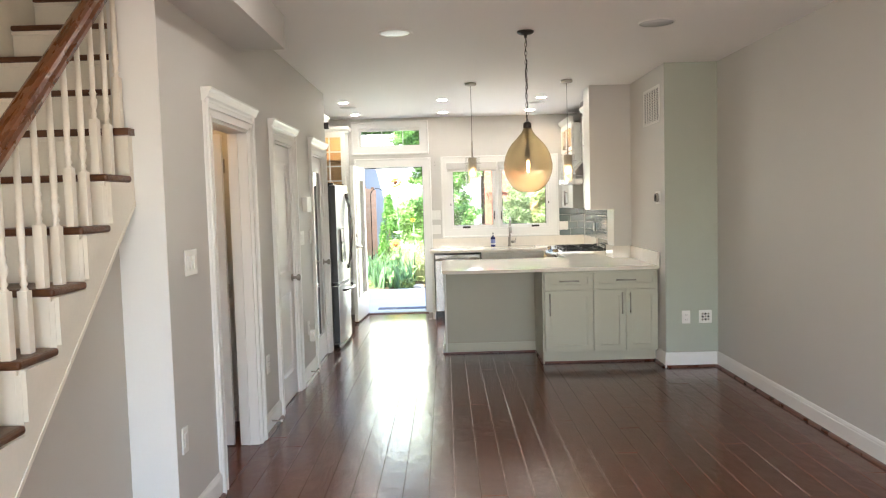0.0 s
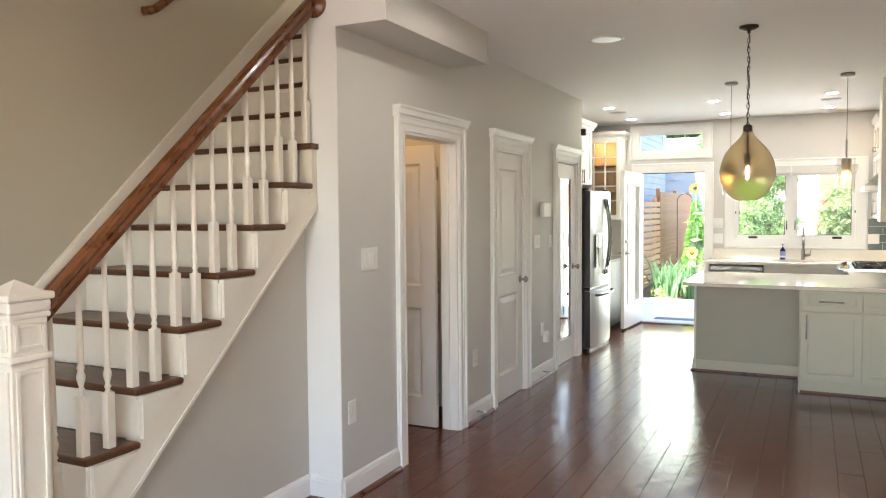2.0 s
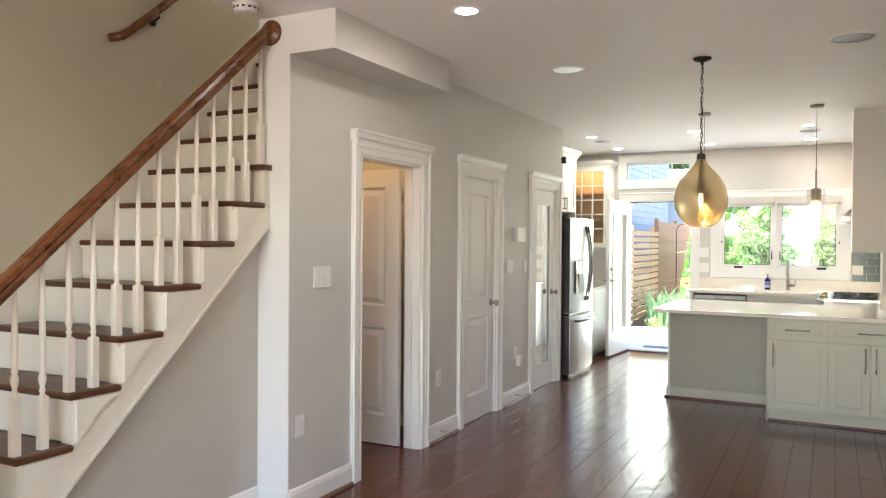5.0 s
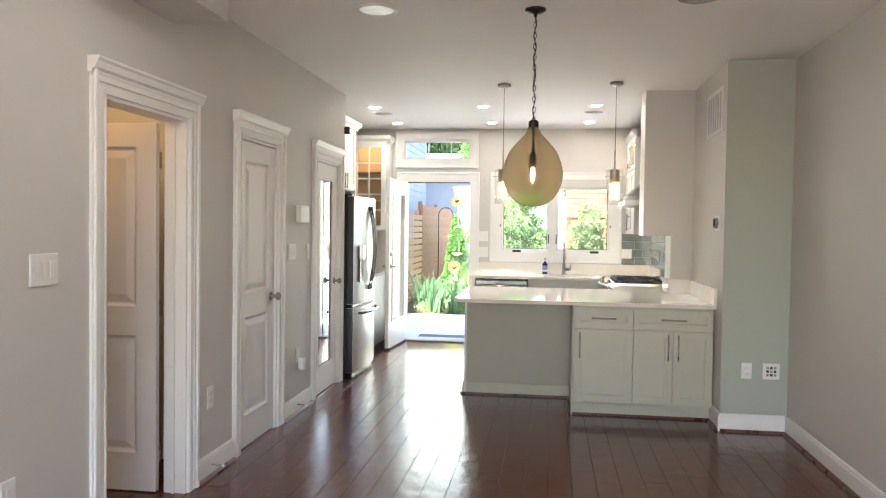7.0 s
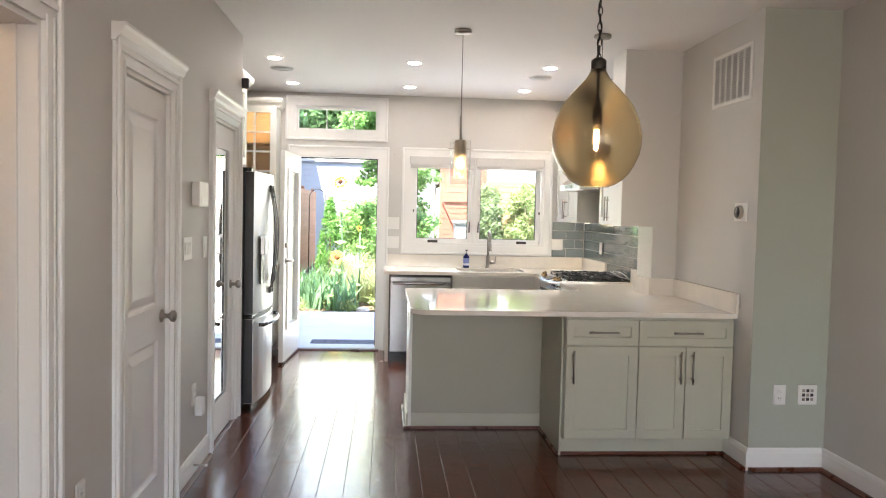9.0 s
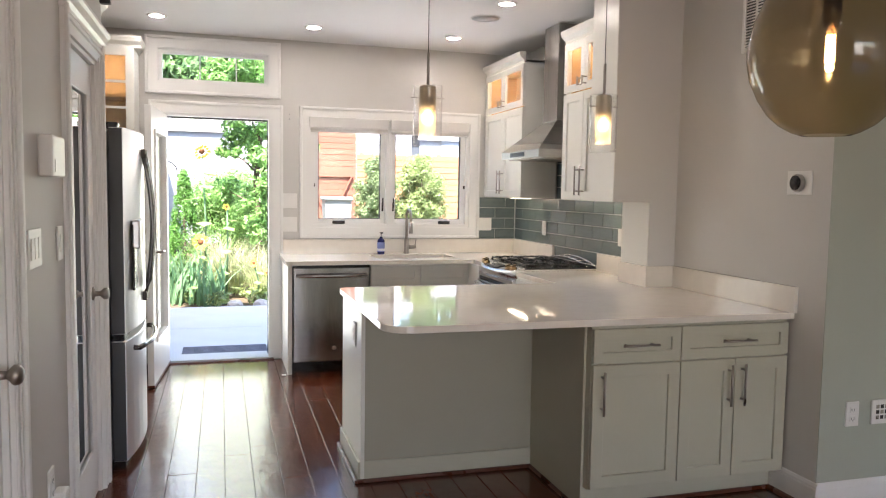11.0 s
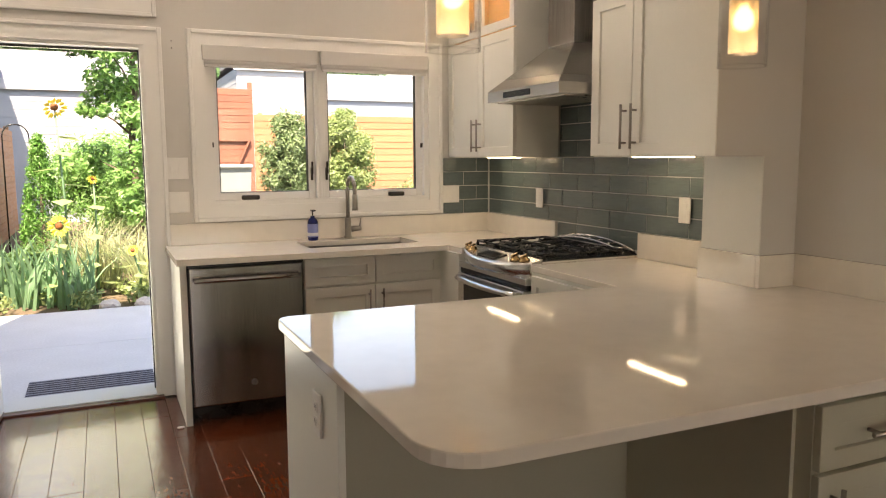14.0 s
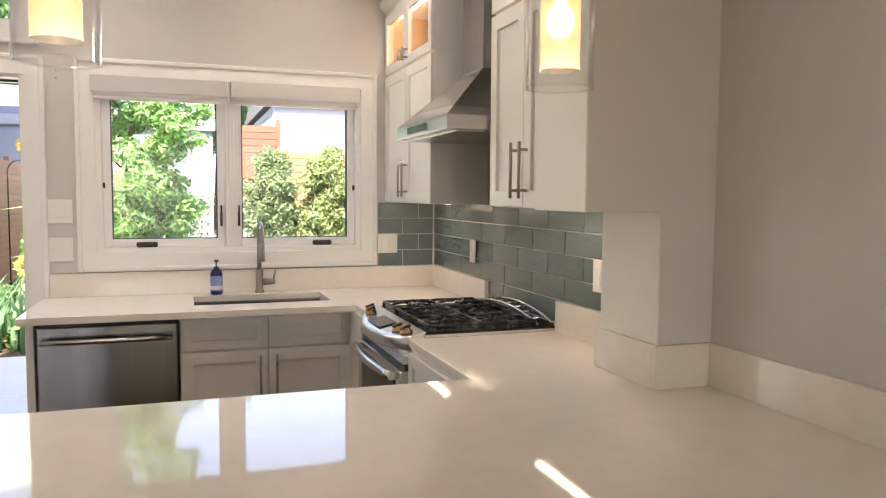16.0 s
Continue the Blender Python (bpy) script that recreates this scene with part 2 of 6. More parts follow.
def lathe(profile, m=None, segments=24, cap=True):
    """A turned solid round z from (radius, z) pairs."""
    bm = bmesh.new()
    rings = []
    for r, z in profile:
        rings.append([bm.verts.new((r * math.cos(2 * math.pi * i / segments), r * math.sin(2 * math.pi * i / segments), z)) for i in range(segments)])
    for a, b in zip(rings, rings[1:]):
        for i in range(segments):
            bm.faces.new((a[i], a[(i + 1) % segments], b[(i + 1) % segments], b[i]))
    if cap:
        bm.faces.new(list(reversed(rings[0])))
        bm.faces.new(rings[-1])
    for f in bm.faces:
        f.smooth = True
    if m:
        bmesh.ops.transform(bm, matrix=m, verts=bm.verts)
    return bm


def tube(points, radius, sides=8, bm=None):
    """A round bar along a line of points."""
    bm = bm or bmesh.new()
    pts = [Vector(p) for p in points]
    rings = []
    for i, p in enumerate(pts):
        way = (pts[min(i + 1, len(pts) - 1)] - pts[max(i - 1, 0)]).normalized()
        side = way.orthogonal().normalized() if abs(way.z) > 0.95 else way.cross(Vector((0, 0, 1))).normalized()
        up = side.cross(way)
        r = radius[i] if isinstance(radius, (list, tuple)) else radius
        rings.append([bm.verts.new(p + (side * math.cos(2 * math.pi * k / sides) + up * math.sin(2 * math.pi * k / sides)) * r) for k in range(sides)])
    for a, b in zip(rings, rings[1:]):
        for k in range(sides):
            f = bm.faces.new((a[k], a[(k + 1) % sides], b[(k + 1) % sides], b[k]))
            f.smooth = True
    bm.faces.new(list(reversed(rings[0])))
    bm.faces.new(rings[-1])
    return bm


def outline(points, low, high, axis="z"):
    """A flat outline pulled into a solid along an axis; points are in the other two axes, in order."""
    bm = bmesh.new()

    def place(a, b, c):
        return {"z": (a, b, c), "y": (a, c, b), "x": (c, a, b)}[axis]

    lower = [bm.verts.new(place(a, b, low)) for a, b in points]
    upper = [bm.verts.new(place(a, b, high)) for a, b in points]
    n = len(points)
    bm.faces.new(lower)
    bm.faces.new(upper)
    for i in range(n):
        bm.faces.new((lower[i], lower[(i + 1) % n], upper[(i + 1) % n], upper[i]))
    bmesh.ops.recalc_face_normals(bm, faces=bm.faces)
    return bm


def arc(cx, cy, r, start, end, steps=6):
    return [(cx + r * math.cos(radians(start + (end - start) * i / steps)), cy + r * math.sin(radians(start + (end - start) * i / steps))) for i in range(steps + 1)]


def moved(bm, m):
    bmesh.ops.transform(bm, matrix=m, verts=bm.verts)
    return bm


def mesh_of(name, bm):
    bmesh.ops.recalc_face_normals(bm, faces=bm.faces)
    data = bpy.data.meshes.new(name)
    bm.to_mesh(data)
    bm.free()
    return data


def thing(name, place, label, category, group=""):
    """An Empty at a thing's base, to hold its parts."""
    ob = new(name)
    ob.location, ob.empty_display_size = place, 0.05
    return tagged(ob, label, category, group)


def part(name, bm, material, parent, label=""):
    """Links a bmesh, built in world places, as one mesh under a thing or a part."""
    data = mesh_of(name, bm)
    data.materials.append(material)
    ob = new(name, data)
    ob.parent = parent
    if parent.parent is None:
        ob.matrix_parent_inverse = Matrix.Translation(-parent.location)
    return tagged(ob, label)


def solid(name, bm, material, label, category, group="", kind=""):
    """A thing or a piece of the setting that is one mesh."""
    data = mesh_of(name, bm)
    data.materials.append(material)
    return tagged(new(name, data), label, category, group, kind)


def structure(name, bm, material, label, category="structure"):
    return solid(name, bm, material, label, category, kind="structure")


def piece(name, data, parent, place=None, turn=0.0):
    """One of many alike pieces of the setting, on shared mesh data."""
    ob = new(name, data)
    ob.parent = parent
    if place:
        ob.location = place
    if turn:
        ob.rotation_euler[2] = turn
    return ob


def facing(x, y, z, turn):
    """Where a front built in x and z, looking to -y, is set; turn in degrees about z."""
    return pose(x, y, z, 0, 0, turn)

# ---- the large structure ----
ZC, XL, XR, YB = 2.74, -1.475, 2.238, 10.95
FRONT, WEST, KITCHEN_WEST = -1.6, -2.5, -2.15
DOORS = [(4.425, 5.215, 2.055), (5.915, 6.60, 2.055), (7.50, 8.21, 2.055)]

floor = structure("floor", boxed((WEST - 0.1, XR + 0.1, FRONT, 11.15, -0.25, -0.022)), SHOE, "dark stained subfloor under cherry planks", "floor")

# left wall with its three door openings
bm = bmesh.new()
edges = [3.73] + [v for d in DOORS for v in d[:2]] + [8.42]
for a, b in zip(edges[0::2], edges[1::2]):
    box(bm, XL - 0.125, XL, a, b, 0, ZC)
for a, b, top in DOORS:
    box(bm, XL - 0.125, XL, a, b, top, ZC)
box(bm, KITCHEN_WEST, XL - 0.125, 8.32, 8.42, 0, ZC)
box(bm, WEST, XL - 0.125, 5.75, 5.85, 0, 2.70)
box(bm, WEST, XL - 0.125, 3.86, 3.94, 0, 1.72)
wall_west = structure("wall_west", bm, WALL, "warm grey painted wall with three doorways", "wall")
structure("wall_end_cap", boxed((-1.69, XL, 3.722, 3.73, 0, 2.53), (-1.69, -1.175, 3.722, 3.73, 2.53, ZC)), TRIM, "white painted end of the hall wall", "wall")
structure("soffit", boxed((XL, -1.175, 3.73, 5.05, 2.53, ZC)), WALL, "boxed grey duct soffit below the ceiling", "soffit")

# far wall of the stairs and of the hall rooms, upper stairwell
structure("wall_stair", boxed((WEST - 0.12, WEST, FRONT, 8.42, 0, 5.4)), STAIR_TAN, "tan wall along the stairs", "wall")
structure("ceiling_small_room", outline([(3.86, 1.72), (4.35, 2.20), (4.90, 2.70), (5.85, 2.70), (5.85, 2.735), (4.88, 2.735), (4.31, 2.24), (3.86, 1.78)], WEST, XL - 0.126, "x"), CEIL, "sloping white ceiling under the stairs", "ceiling")
structure("wall_stairwell_upper", boxed((-1.80, -1.68, 2.0, 6.9, ZC + 0.26, 5.4), (WEST, -1.68, 1.9, 2.0, ZC + 0.26, 5.4), (WEST, -1.68, 6.9, 7.0, 2.9, 5.4)), WALL, "grey painted walls of the upper stairwell", "wall")
structure("ceiling_stairwell", boxed((WEST, -1.68, 1.9, 7.0, 5.4, 5.5)), CEIL, "white ceiling above the stairs", "ceiling")

# front of the room behind, with its window opening
structure("wall_front", boxed((WEST, -1.4, FRONT - 0.15, FRONT, 0, ZC), (2.1, XR, FRONT - 0.15, FRONT, 0, ZC), (-1.4, 2.1, FRONT - 0.15, FRONT, 0, 0.55), (-1.4, 2.1, FRONT - 0.15, FRONT, 2.52, ZC)), WALL, "grey painted front wall with a wide window opening", "wall")

# right wall, the projecting chase and the kitchen's right wall
structure("wall_east", boxed((XR, XR + 0.14, FRONT, 7.12, 0, ZC)), WALL, "pale grey painted party wall", "wall")
bm = boxed((1.765, XR + 0.14, 7.124, 11.15, 0, ZC), (1.58, 1.765, 8.345, 8.66, 0.93, 1.43), (1.335, 1.765, 8.345, 8.66, 1.43, ZC))
wall_chase = structure("wall_chase", bm, WALL, "grey painted chase and wall beside the counter", "wall")

# thin slab that carries the shaded tone of the chase's south face
structure("wall_chase_face", boxed((1.765, XR + 0.14, 7.12, 7.124, 0, ZC)), CHASE_SHADE, "sage grey chase face with its shade in the colour", "wall")

# back wall: door, transom and window openings
bm = bmesh.new()
D0, D1, DT = -1.375, -0.50, 2.085
T0, T1, TB, TT = -1.405, -0.515, 2.335, 2.61
W0, W1, WB, WT = -0.165, 1.285, 1.145, 2.095
Y2 = 11.15
box(bm, KITCHEN_WEST - 0.12, T0, YB, Y2, 0, 5.8)
box(bm, T0, D0, YB, Y2, 0, TB)
box(bm, D0, D1, YB, Y2, DT, TB)
box(bm, D1, T1, YB, Y2, 0, TB) if T1 > D1 else None
box(bm, T0, T1, YB, Y2, TT, 5.8)
box(bm, T1, W0, YB, Y2, TB, 5.8)
box(bm, D1, W0, YB, Y2, 0, TB)
box(bm, W0, W1, YB, Y2, 0, WB)
box(bm, W0, W1, YB, Y2, WT, 5.8)
box(bm, W1, 1.765, YB, Y2, 0, 5.8)
box(bm, 1.765, XR + 0.14, Y2, Y2 + 0.02, 0, 5.8)
wall_north = structure("wall_north", bm, WALL, "pale grey back wall with door, transom and window openings", "wall")
structure("wall_kitchen_west", boxed((KITCHEN_WEST - 0.12, KITCHEN_WEST, 8.42, 11.15, 0, ZC)), WALL, "grey painted kitchen wall behind the fridge", "wall")

# ceiling, open above the stairs, and the storey above
bm = boxed((-1.68, XR + 0.14, FRONT - 0.15, YB, ZC, ZC + 0.26), (WEST, -1.68, FRONT - 0.15, 2.0, ZC, ZC + 0.26), (WEST, -1.68, 6.9, YB, ZC, ZC + 0.26))
structure("ceiling", bm, CEIL, "smooth white painted ceiling with a stair opening", "ceiling")
structure("roof", boxed((WEST - 0.12, XR + 0.14, FRONT - 0.15, Y2 + 0.02, 5.8, 5.95)), GREY_CASE, "flat dark roof of the row house", "roof")
structure("wall_east_upper", boxed((XR, XR + 0.14, FRONT - 0.15, Y2, ZC, 5.8)), WALL, "upper party wall of the row house", "wall")
structure("wall_front_upper", boxed((WEST - 0.12, XR + 0.14, FRONT - 0.15, FRONT, ZC + 0.26, 5.8)), WALL, "upper front wall of the row house", "wall")
structure("wall_west_upper", boxed((WEST - 0.12, WEST, FRONT, Y2, 5.4, 5.8), (WEST - 0.12, WEST, 8.42, Y2, ZC + 0.26, 5.8)), WALL, "upper party wall of the row house", "wall")


def baseboard(name, a, b, out, label="white moulded baseboard with a dark shoe"):
    """A baseboard with a cap bead and a dark shoe from a to b; out is the way into the room."""
    a, b, out = Vector((*a, 0)), Vector((*b, 0)), Vector((*out, 0))
    way = (b - a).normalized()
    length = (b - a).length
    m = Matrix((( way.x, out.x, 0, a.x), (way.y, out.y, 0, a.y), (0, 0, 1, 0), (0, 0, 0, 1)))
    bm = outline([(0, 0.0), (0.014, 0.0), (0.014, 0.105), (0.011, 0.112), (0.011, 0.120), (0.006, 0.132), (0, 0.135)], 0, length, "x")
    ob = structure(name, moved(bm, m), TRIM, label, "baseboard")
    shoe = outline([(0.014, 0.0), (0.034, 0.0), (0.032, 0.010), (0.026, 0.017), (0.014, 0.020)], 0, length, "x")
    data = mesh_of("shoe_moulding", moved(shoe, m))
    data.materials.append(SHOE)
    piece("shoe_moulding", data, ob)
    return ob


baseboard("baseboard_1", (XL, 3.73), (XL, 4.325), (1, 0))
baseboard("baseboard_2", (XL, 5.315), (XL, 5.815), (1, 0))
baseboard("baseboard_3", (XL, 6.70), (XL, 7.40), (1, 0))
baseboard("baseboard_4", (XR, FRONT), (XR, 7.12), (-1, 0))
baseboard("baseboard_5", (1.765, 7.12), (XR - 0.014, 7.12), (0, -1))
baseboard("baseboard_6", (1.765, 7.106), (1.765, 7.42), (-1, 0))
baseboard("baseboard_7", (-1.69, 2.15), (-1.69, 3.722), (1, 0))
baseboard("baseboard_8", (-1.676, 3.722), (XL, 3.722), (0, -1))


def casing(name, a, b, top, face, label):
    """A moulded door casing with a crowned head on the left wall's room side."""
    group = boxed((face, face + 0.014, a - 0.10, a, 0, top + 0.095), (face, face + 0.014, b, b + 0.10, 0, top + 0.095), (face, face + 0.014, a, b, top, top + 0.095))
    for y0, y1 in ((a - 0.10, a - 0.072), (b + 0.072, b + 0.10)):
        box(group, face + 0.014, face + 0.030, y0, y1, 0, top + 0.095, bevel=0.006)
    for y0, y1 in ((a - 0.060, a - 0.050), (b + 0.050, b + 0.060), (a - 0.014, a - 0.002), (b + 0.002, b + 0.014)):
        box(group, face + 0.014, face + 0.020, y0, y1, 0, top + 0.02, bevel=0.002)
    crown = outline([(0, 0), (0.018, 0), (0.022, 0.012), (0.036, 0.022), (0.046, 0.048), (0.056, 0.058), (0.056, 0.070), (0, 0.070)], a - 0.115, b + 0.115, "y")
    moved(crown, Matrix.Translation((face, 0, top + 0.075)))
    data = bpy.data.meshes.new("crown")
    crown.to_mesh(data)
    group.from_mesh(data)
    bpy.data.meshes.remove(data)
    box(group, face + 0.014, face + 0.024, a - 0.10, b + 0.10, top + 0.045, top + 0.060)
    ob = structure(name, group, TRIM, label, "door casing")
    jamb = boxed((XL - 0.125, face, a, a + 0.018, 0, top), (XL - 0.125, face, b - 0.018, b, 0, top), (XL - 0.125, face, a + 0.018, b - 0.018, top - 0.018, top))
    box(jamb, XL - 0.075, XL - 0.060, a + 0.018, a + 0.030, 0, top - 0.018)
    box(jamb, XL - 0.075, XL - 0.060, b - 0.030, b - 0.018, 0, top - 0.018)
    data = mesh_of("jamb", jamb)
    data.materials.append(TRIM)
    piece("jamb", data, ob)
    return ob


for i, (a, b, top) in enumerate(DOORS):
    casing("trim_doorway_%d" % (i + 1), a, b, top, XL, "white moulded door casing with a crowned head")


def frame_trim(name, x0, x1, z0, z1, w, face, label, sill=True):
    """Flat picture-frame trim with an outer bead round an opening in the back wall."""
    bm = boxed((x0 - w, x0, face - 0.016, face, z0 - (w if sill else 0), z1 + w), (x1, x1 + w, face - 0.016, face, z0 - (w if sill else 0), z1 + w), (x0, x1, face - 0.016, face, z1, z1 + w))
    if sill:
        box(bm, x0, x1, face - 0.016, face, z0 - w, z0)
    lo = z0 - (w if sill else 0)
    for s in ((x0 - w, x0 - w + 0.024, lo, z1 + w), (x1 + w - 0.024, x1 + w, lo, z1 + w), (x0 - w + 0.024, x1 + w - 0.024, z1 + w - 0.024, z1 + w)):
        box(bm, s[0], s[1], face - 0.030, face - 0.016, s[2], s[3], bevel=0.005)
    if sill:
        box(bm, x0 - w + 0.024, x1 + w - 0.024, face - 0.030, face - 0.016, lo, lo + 0.024, bevel=0.005)
    return structure(name, bm, TRIM, label, "trim")


frame_trim("trim_back_door", D0, D1, 0, DT, 0.10, YB, "white moulded casing round the garden door", sill=False)
frame_trim("trim_transom", T0, T1, TB, TT, 0.095, YB, "wide white picture-frame trim round the transom", True)
frame_trim("trim_window", W0, W1, WB, WT, 0.095, YB, "white picture-frame trim round the kitchen window", True)

# transom window
win = thing("window_1", (-0.96, 11.05, TB), "fixed transom window with white frame and thin bars", "window")
win["kind"] = "structure"
part("window_frame", boxed((T0, T0 + 0.035, 10.99, 11.06, TB, TT), (T1 - 0.035, T1, 10.99, 11.06, TB, TT), (T0 + 0.035, T1 - 0.035, 10.99, 11.06, TB, TB + 0.035), (T0 + 0.035, T1 - 0.035, 10.99, 11.06, TT - 0.035, TT)), TRIM, win)
part("reveal", boxed((T0, T0 + 0.008, YB, 10.99, TB, TT), (T1 - 0.008, T1, YB, 10.99, TB, TT), (T0 + 0.008, T1 - 0.008, YB, 10.99, TB, TB + 0.008), (T0 + 0.008, T1 - 0.008, YB, 10.99, TT - 0.008, TT)), TRIM, win)
for f in (0.37, 0.70):
    x = T0 + (T1 - T0) * f
    part("muntin", boxed((x - 0.006, x + 0.006, 11.02, 11.035, TB + 0.035, TT - 0.035)), TRIM, win)
pane = part("pane", boxed((T0 + 0.035, T1 - 0.035, 11.04, 11.044, TB + 0.035, TT - 0.035)), PANE, win)
pane.visible_shadow = False

# casement window: two sashes, mullion, stool, handles, cranks and rolled shades
win = thing("window_2", (0.56, 11.05, WB), "white double casement window with dark latches above the sink", "window")
win["kind"] = "structure"
part("window_frame", boxed((W0, W0 + 0.03, YB, 11.10, WB, WT), (W1 - 0.03, W1, YB, 11.10, WB, WT), (W0 + 0.03, W1 - 0.03, YB, 11.10, WT - 0.03, WT), (W0 + 0.03, W1 - 0.03, YB, 11.10, WB, WB + 0.03)), TRIM, win)
part("mullion", boxed((0.505, 0.555, 10.955, 11.10, WB + 0.03, WT - 0.03), (0.522, 0.538, 10.945, 10.955, WB + 0.03, WT - 0.03), bevel=0.003), TRIM, win)
for a, b in ((W0 + 0.03, 0.505), (0.555, W1 - 0.03)):
    z0, z1 = WB + 0.03, WT - 0.03
    sash = part("sash", boxed((a, a + 0.042, 10.995, 11.045, z0, z1), (b - 0.042, b, 10.995, 11.045, z0, z1), (a + 0.042, b - 0.042, 10.995, 11.045, z0, z0 + 0.045), (a + 0.042, b - 0.042, 10.995, 11.045, z1 - 0.045, z1), bevel=0.003), TRIM, win)
    part("gasket", boxed((a + 0.042, a + 0.049, 11.005, 11.03, z0 + 0.045, z1 - 0.045), (b - 0.049, b - 0.042, 11.005, 11.03, z0 + 0.045, z1 - 0.045), (a + 0.049, b - 0.049, 11.005, 11.03, z0 + 0.045, z0 + 0.05)), GREY_CASE, sash, "dark grey glazing gasket")
    p = part("pane", boxed((a + 0.042, b - 0.042, 11.032, 11.036, z0 + 0.045, z1 - 0.045)), PANE, sash)
    p.visible_shadow = False
    mid = (a + b) / 2 + (-0.10 if a < 0.3 else 0.15)
    part("crank", boxed((mid - 0.055, mid + 0.055, 10.952, 10.985, WB + 0.031, WB + 0.060), bevel=0.008), DARK_METAL, win, "dark bronze casement crank")
for x in (0.482, 0.580):
    lever = boxed((x - 0.007, x + 0.007, 10.982, 10.995, 1.29, 1.37), (x - 0.005, x + 0.005, 10.962, 10.982, 1.33, 1.41), bevel=0.003)
    part("latch", lever, DARK_METAL, win, "dark bronze latch lever")
for x in (W0 + 0.036, W1 - 0.036):
    part("hinge_stop", boxed((x - 0.006, x + 0.006, 10.98, 10.995, 1.50, 1.53)), DARK_METAL, win)
for a, b, n in ((-0.178, 0.522, 0), (0.538, 1.272, 1)):
    shade = thing("roller_shade", ((a + b) / 2, 10.93, 1.99), "rolled-up white fabric roller shade under the window head", "roller shade", "window shades")
    part("valance", boxed((a, b, 10.905, 10.935, 2.012, 2.10), bevel=0.004), BLIND, shade)
    part("roll", moved(lathe([(0.022, 0), (0.022, b - a - 0.02)], segments=16), pose(a + 0.01, 10.93, 2.005, 0, 90, 0)), BLIND, shade)
    part("hem_bar", boxed((a + 0.012, b - 0.012, 10.915, 10.932, 1.972, 1.992), bevel=0.004), BLIND, shade)

# back door: jamb, sill, and the glazed leaf swung in
structure("door_frame_back", boxed((D0, D0 + 0.02, YB - 0.002, Y2, 0, DT), (D1 - 0.02, D1, YB - 0.002, Y2, 0, DT), (D0 + 0.02, D1 - 0.02, YB - 0.002, Y2, DT - 0.02, DT)), TRIM, "white painted garden door frame", "door frame")
structure("weather_strip", boxed((D1 - 0.028, D1 - 0.0205, 11.03, 11.05, 0.03, DT - 0.02), (D0 + 0.02, D1 - 0.02, 11.03, 11.05, DT - 0.034, DT - 0.0205)), BLACK, "black weather strip in the garden door frame", "weather strip")
structure("door_sill", boxed((D0 + 0.02, D1 - 0.02, 10.94, 11.20, -0.02, 0.018), bevel=0.004), SILL, "worn metal garden door sill", "door sill")
structure("door_threshold", boxed((D0 - 0.02, D1 + 0.02, 10.885, 10.939, -0.02, 0.012), bevel=0.005), SHOE, "dark stained wooden threshold strip", "door threshold")


def glazed_leaf(m):
    w, h, t = 0.83, 2.04, 0.045
    leaf = thing("door_1", m @ Vector((0, 0, 0)), "white garden door with a full glass pane, swung open", "door")
    leaf["kind"] = "structure"
    part("leaf", moved(boxed((0, 0.13, -t / 2, t / 2, 0, h), (w - 0.13, w, -t / 2, t / 2, 0, h), (0.13, w - 0.13, -t / 2, t / 2, 0, 0.30), (0.13, w - 0.13, -t / 2, t / 2, h - 0.16, h), bevel=0.003), m), TRIM, leaf)
    part("glazing_bead", moved(boxed((0.13, 0.155, -t / 2 - 0.012, t / 2 + 0.012, 0.30, h - 0.16), (w - 0.155, w - 0.13, -t / 2 - 0.012, t / 2 + 0.012, 0.30, h - 0.16), (0.155, w - 0.155, -t / 2 - 0.012, t / 2 + 0.012, 0.30, 0.325), (0.155, w - 0.155, -t / 2 - 0.012, t / 2 + 0.012, h - 0.185, h - 0.16), bevel=0.005), m), TRIM, leaf)
    p = part("pane", moved(boxed((0.155, w - 0.155, -0.004, 0.004, 0.325, h - 0.185)), m), PANE, leaf)
    p.visible_shadow = False
    for s in (-1, 1):
        handle = part("door_handle", moved(tube([(w - 0.065, s * (t / 2 + 0.05), 0.98), (w - 0.18, s * (t / 2 + 0.055), 0.98)], 0.009), m), NICKEL, leaf, "satin nickel lever")
        part("rose", moved(lathe([(0.028, 0), (0.028, 0.008), (0.012, 0.012), (0.012, 0.05)], Matrix.Translation((w - 0.065, s * t / 2, 0.98)) @ Matrix.Rotation(radians(-90 * s), 4, "X")), m), NICKEL, handle)
        part("deadbolt", moved(lathe([(0.026, 0), (0.026, 0.012), (0.014, 0.016)], Matrix.Translation((w - 0.065, s * t / 2, 1.13)) @ Matrix.Rotation(radians(-90 * s), 4, "X")), m), NICKEL, leaf, "satin nickel deadbolt")
    part("sweep", moved(boxed((0, w, -t / 2 - 0.003, t / 2 + 0.003, -0.012, 0.004)), m), SHOE, leaf, "dark door sweep")
    return leaf


glazed_leaf(pose(-1.352, 10.93, 0.022, 0, 0, -94))

# ---- interior doors ----


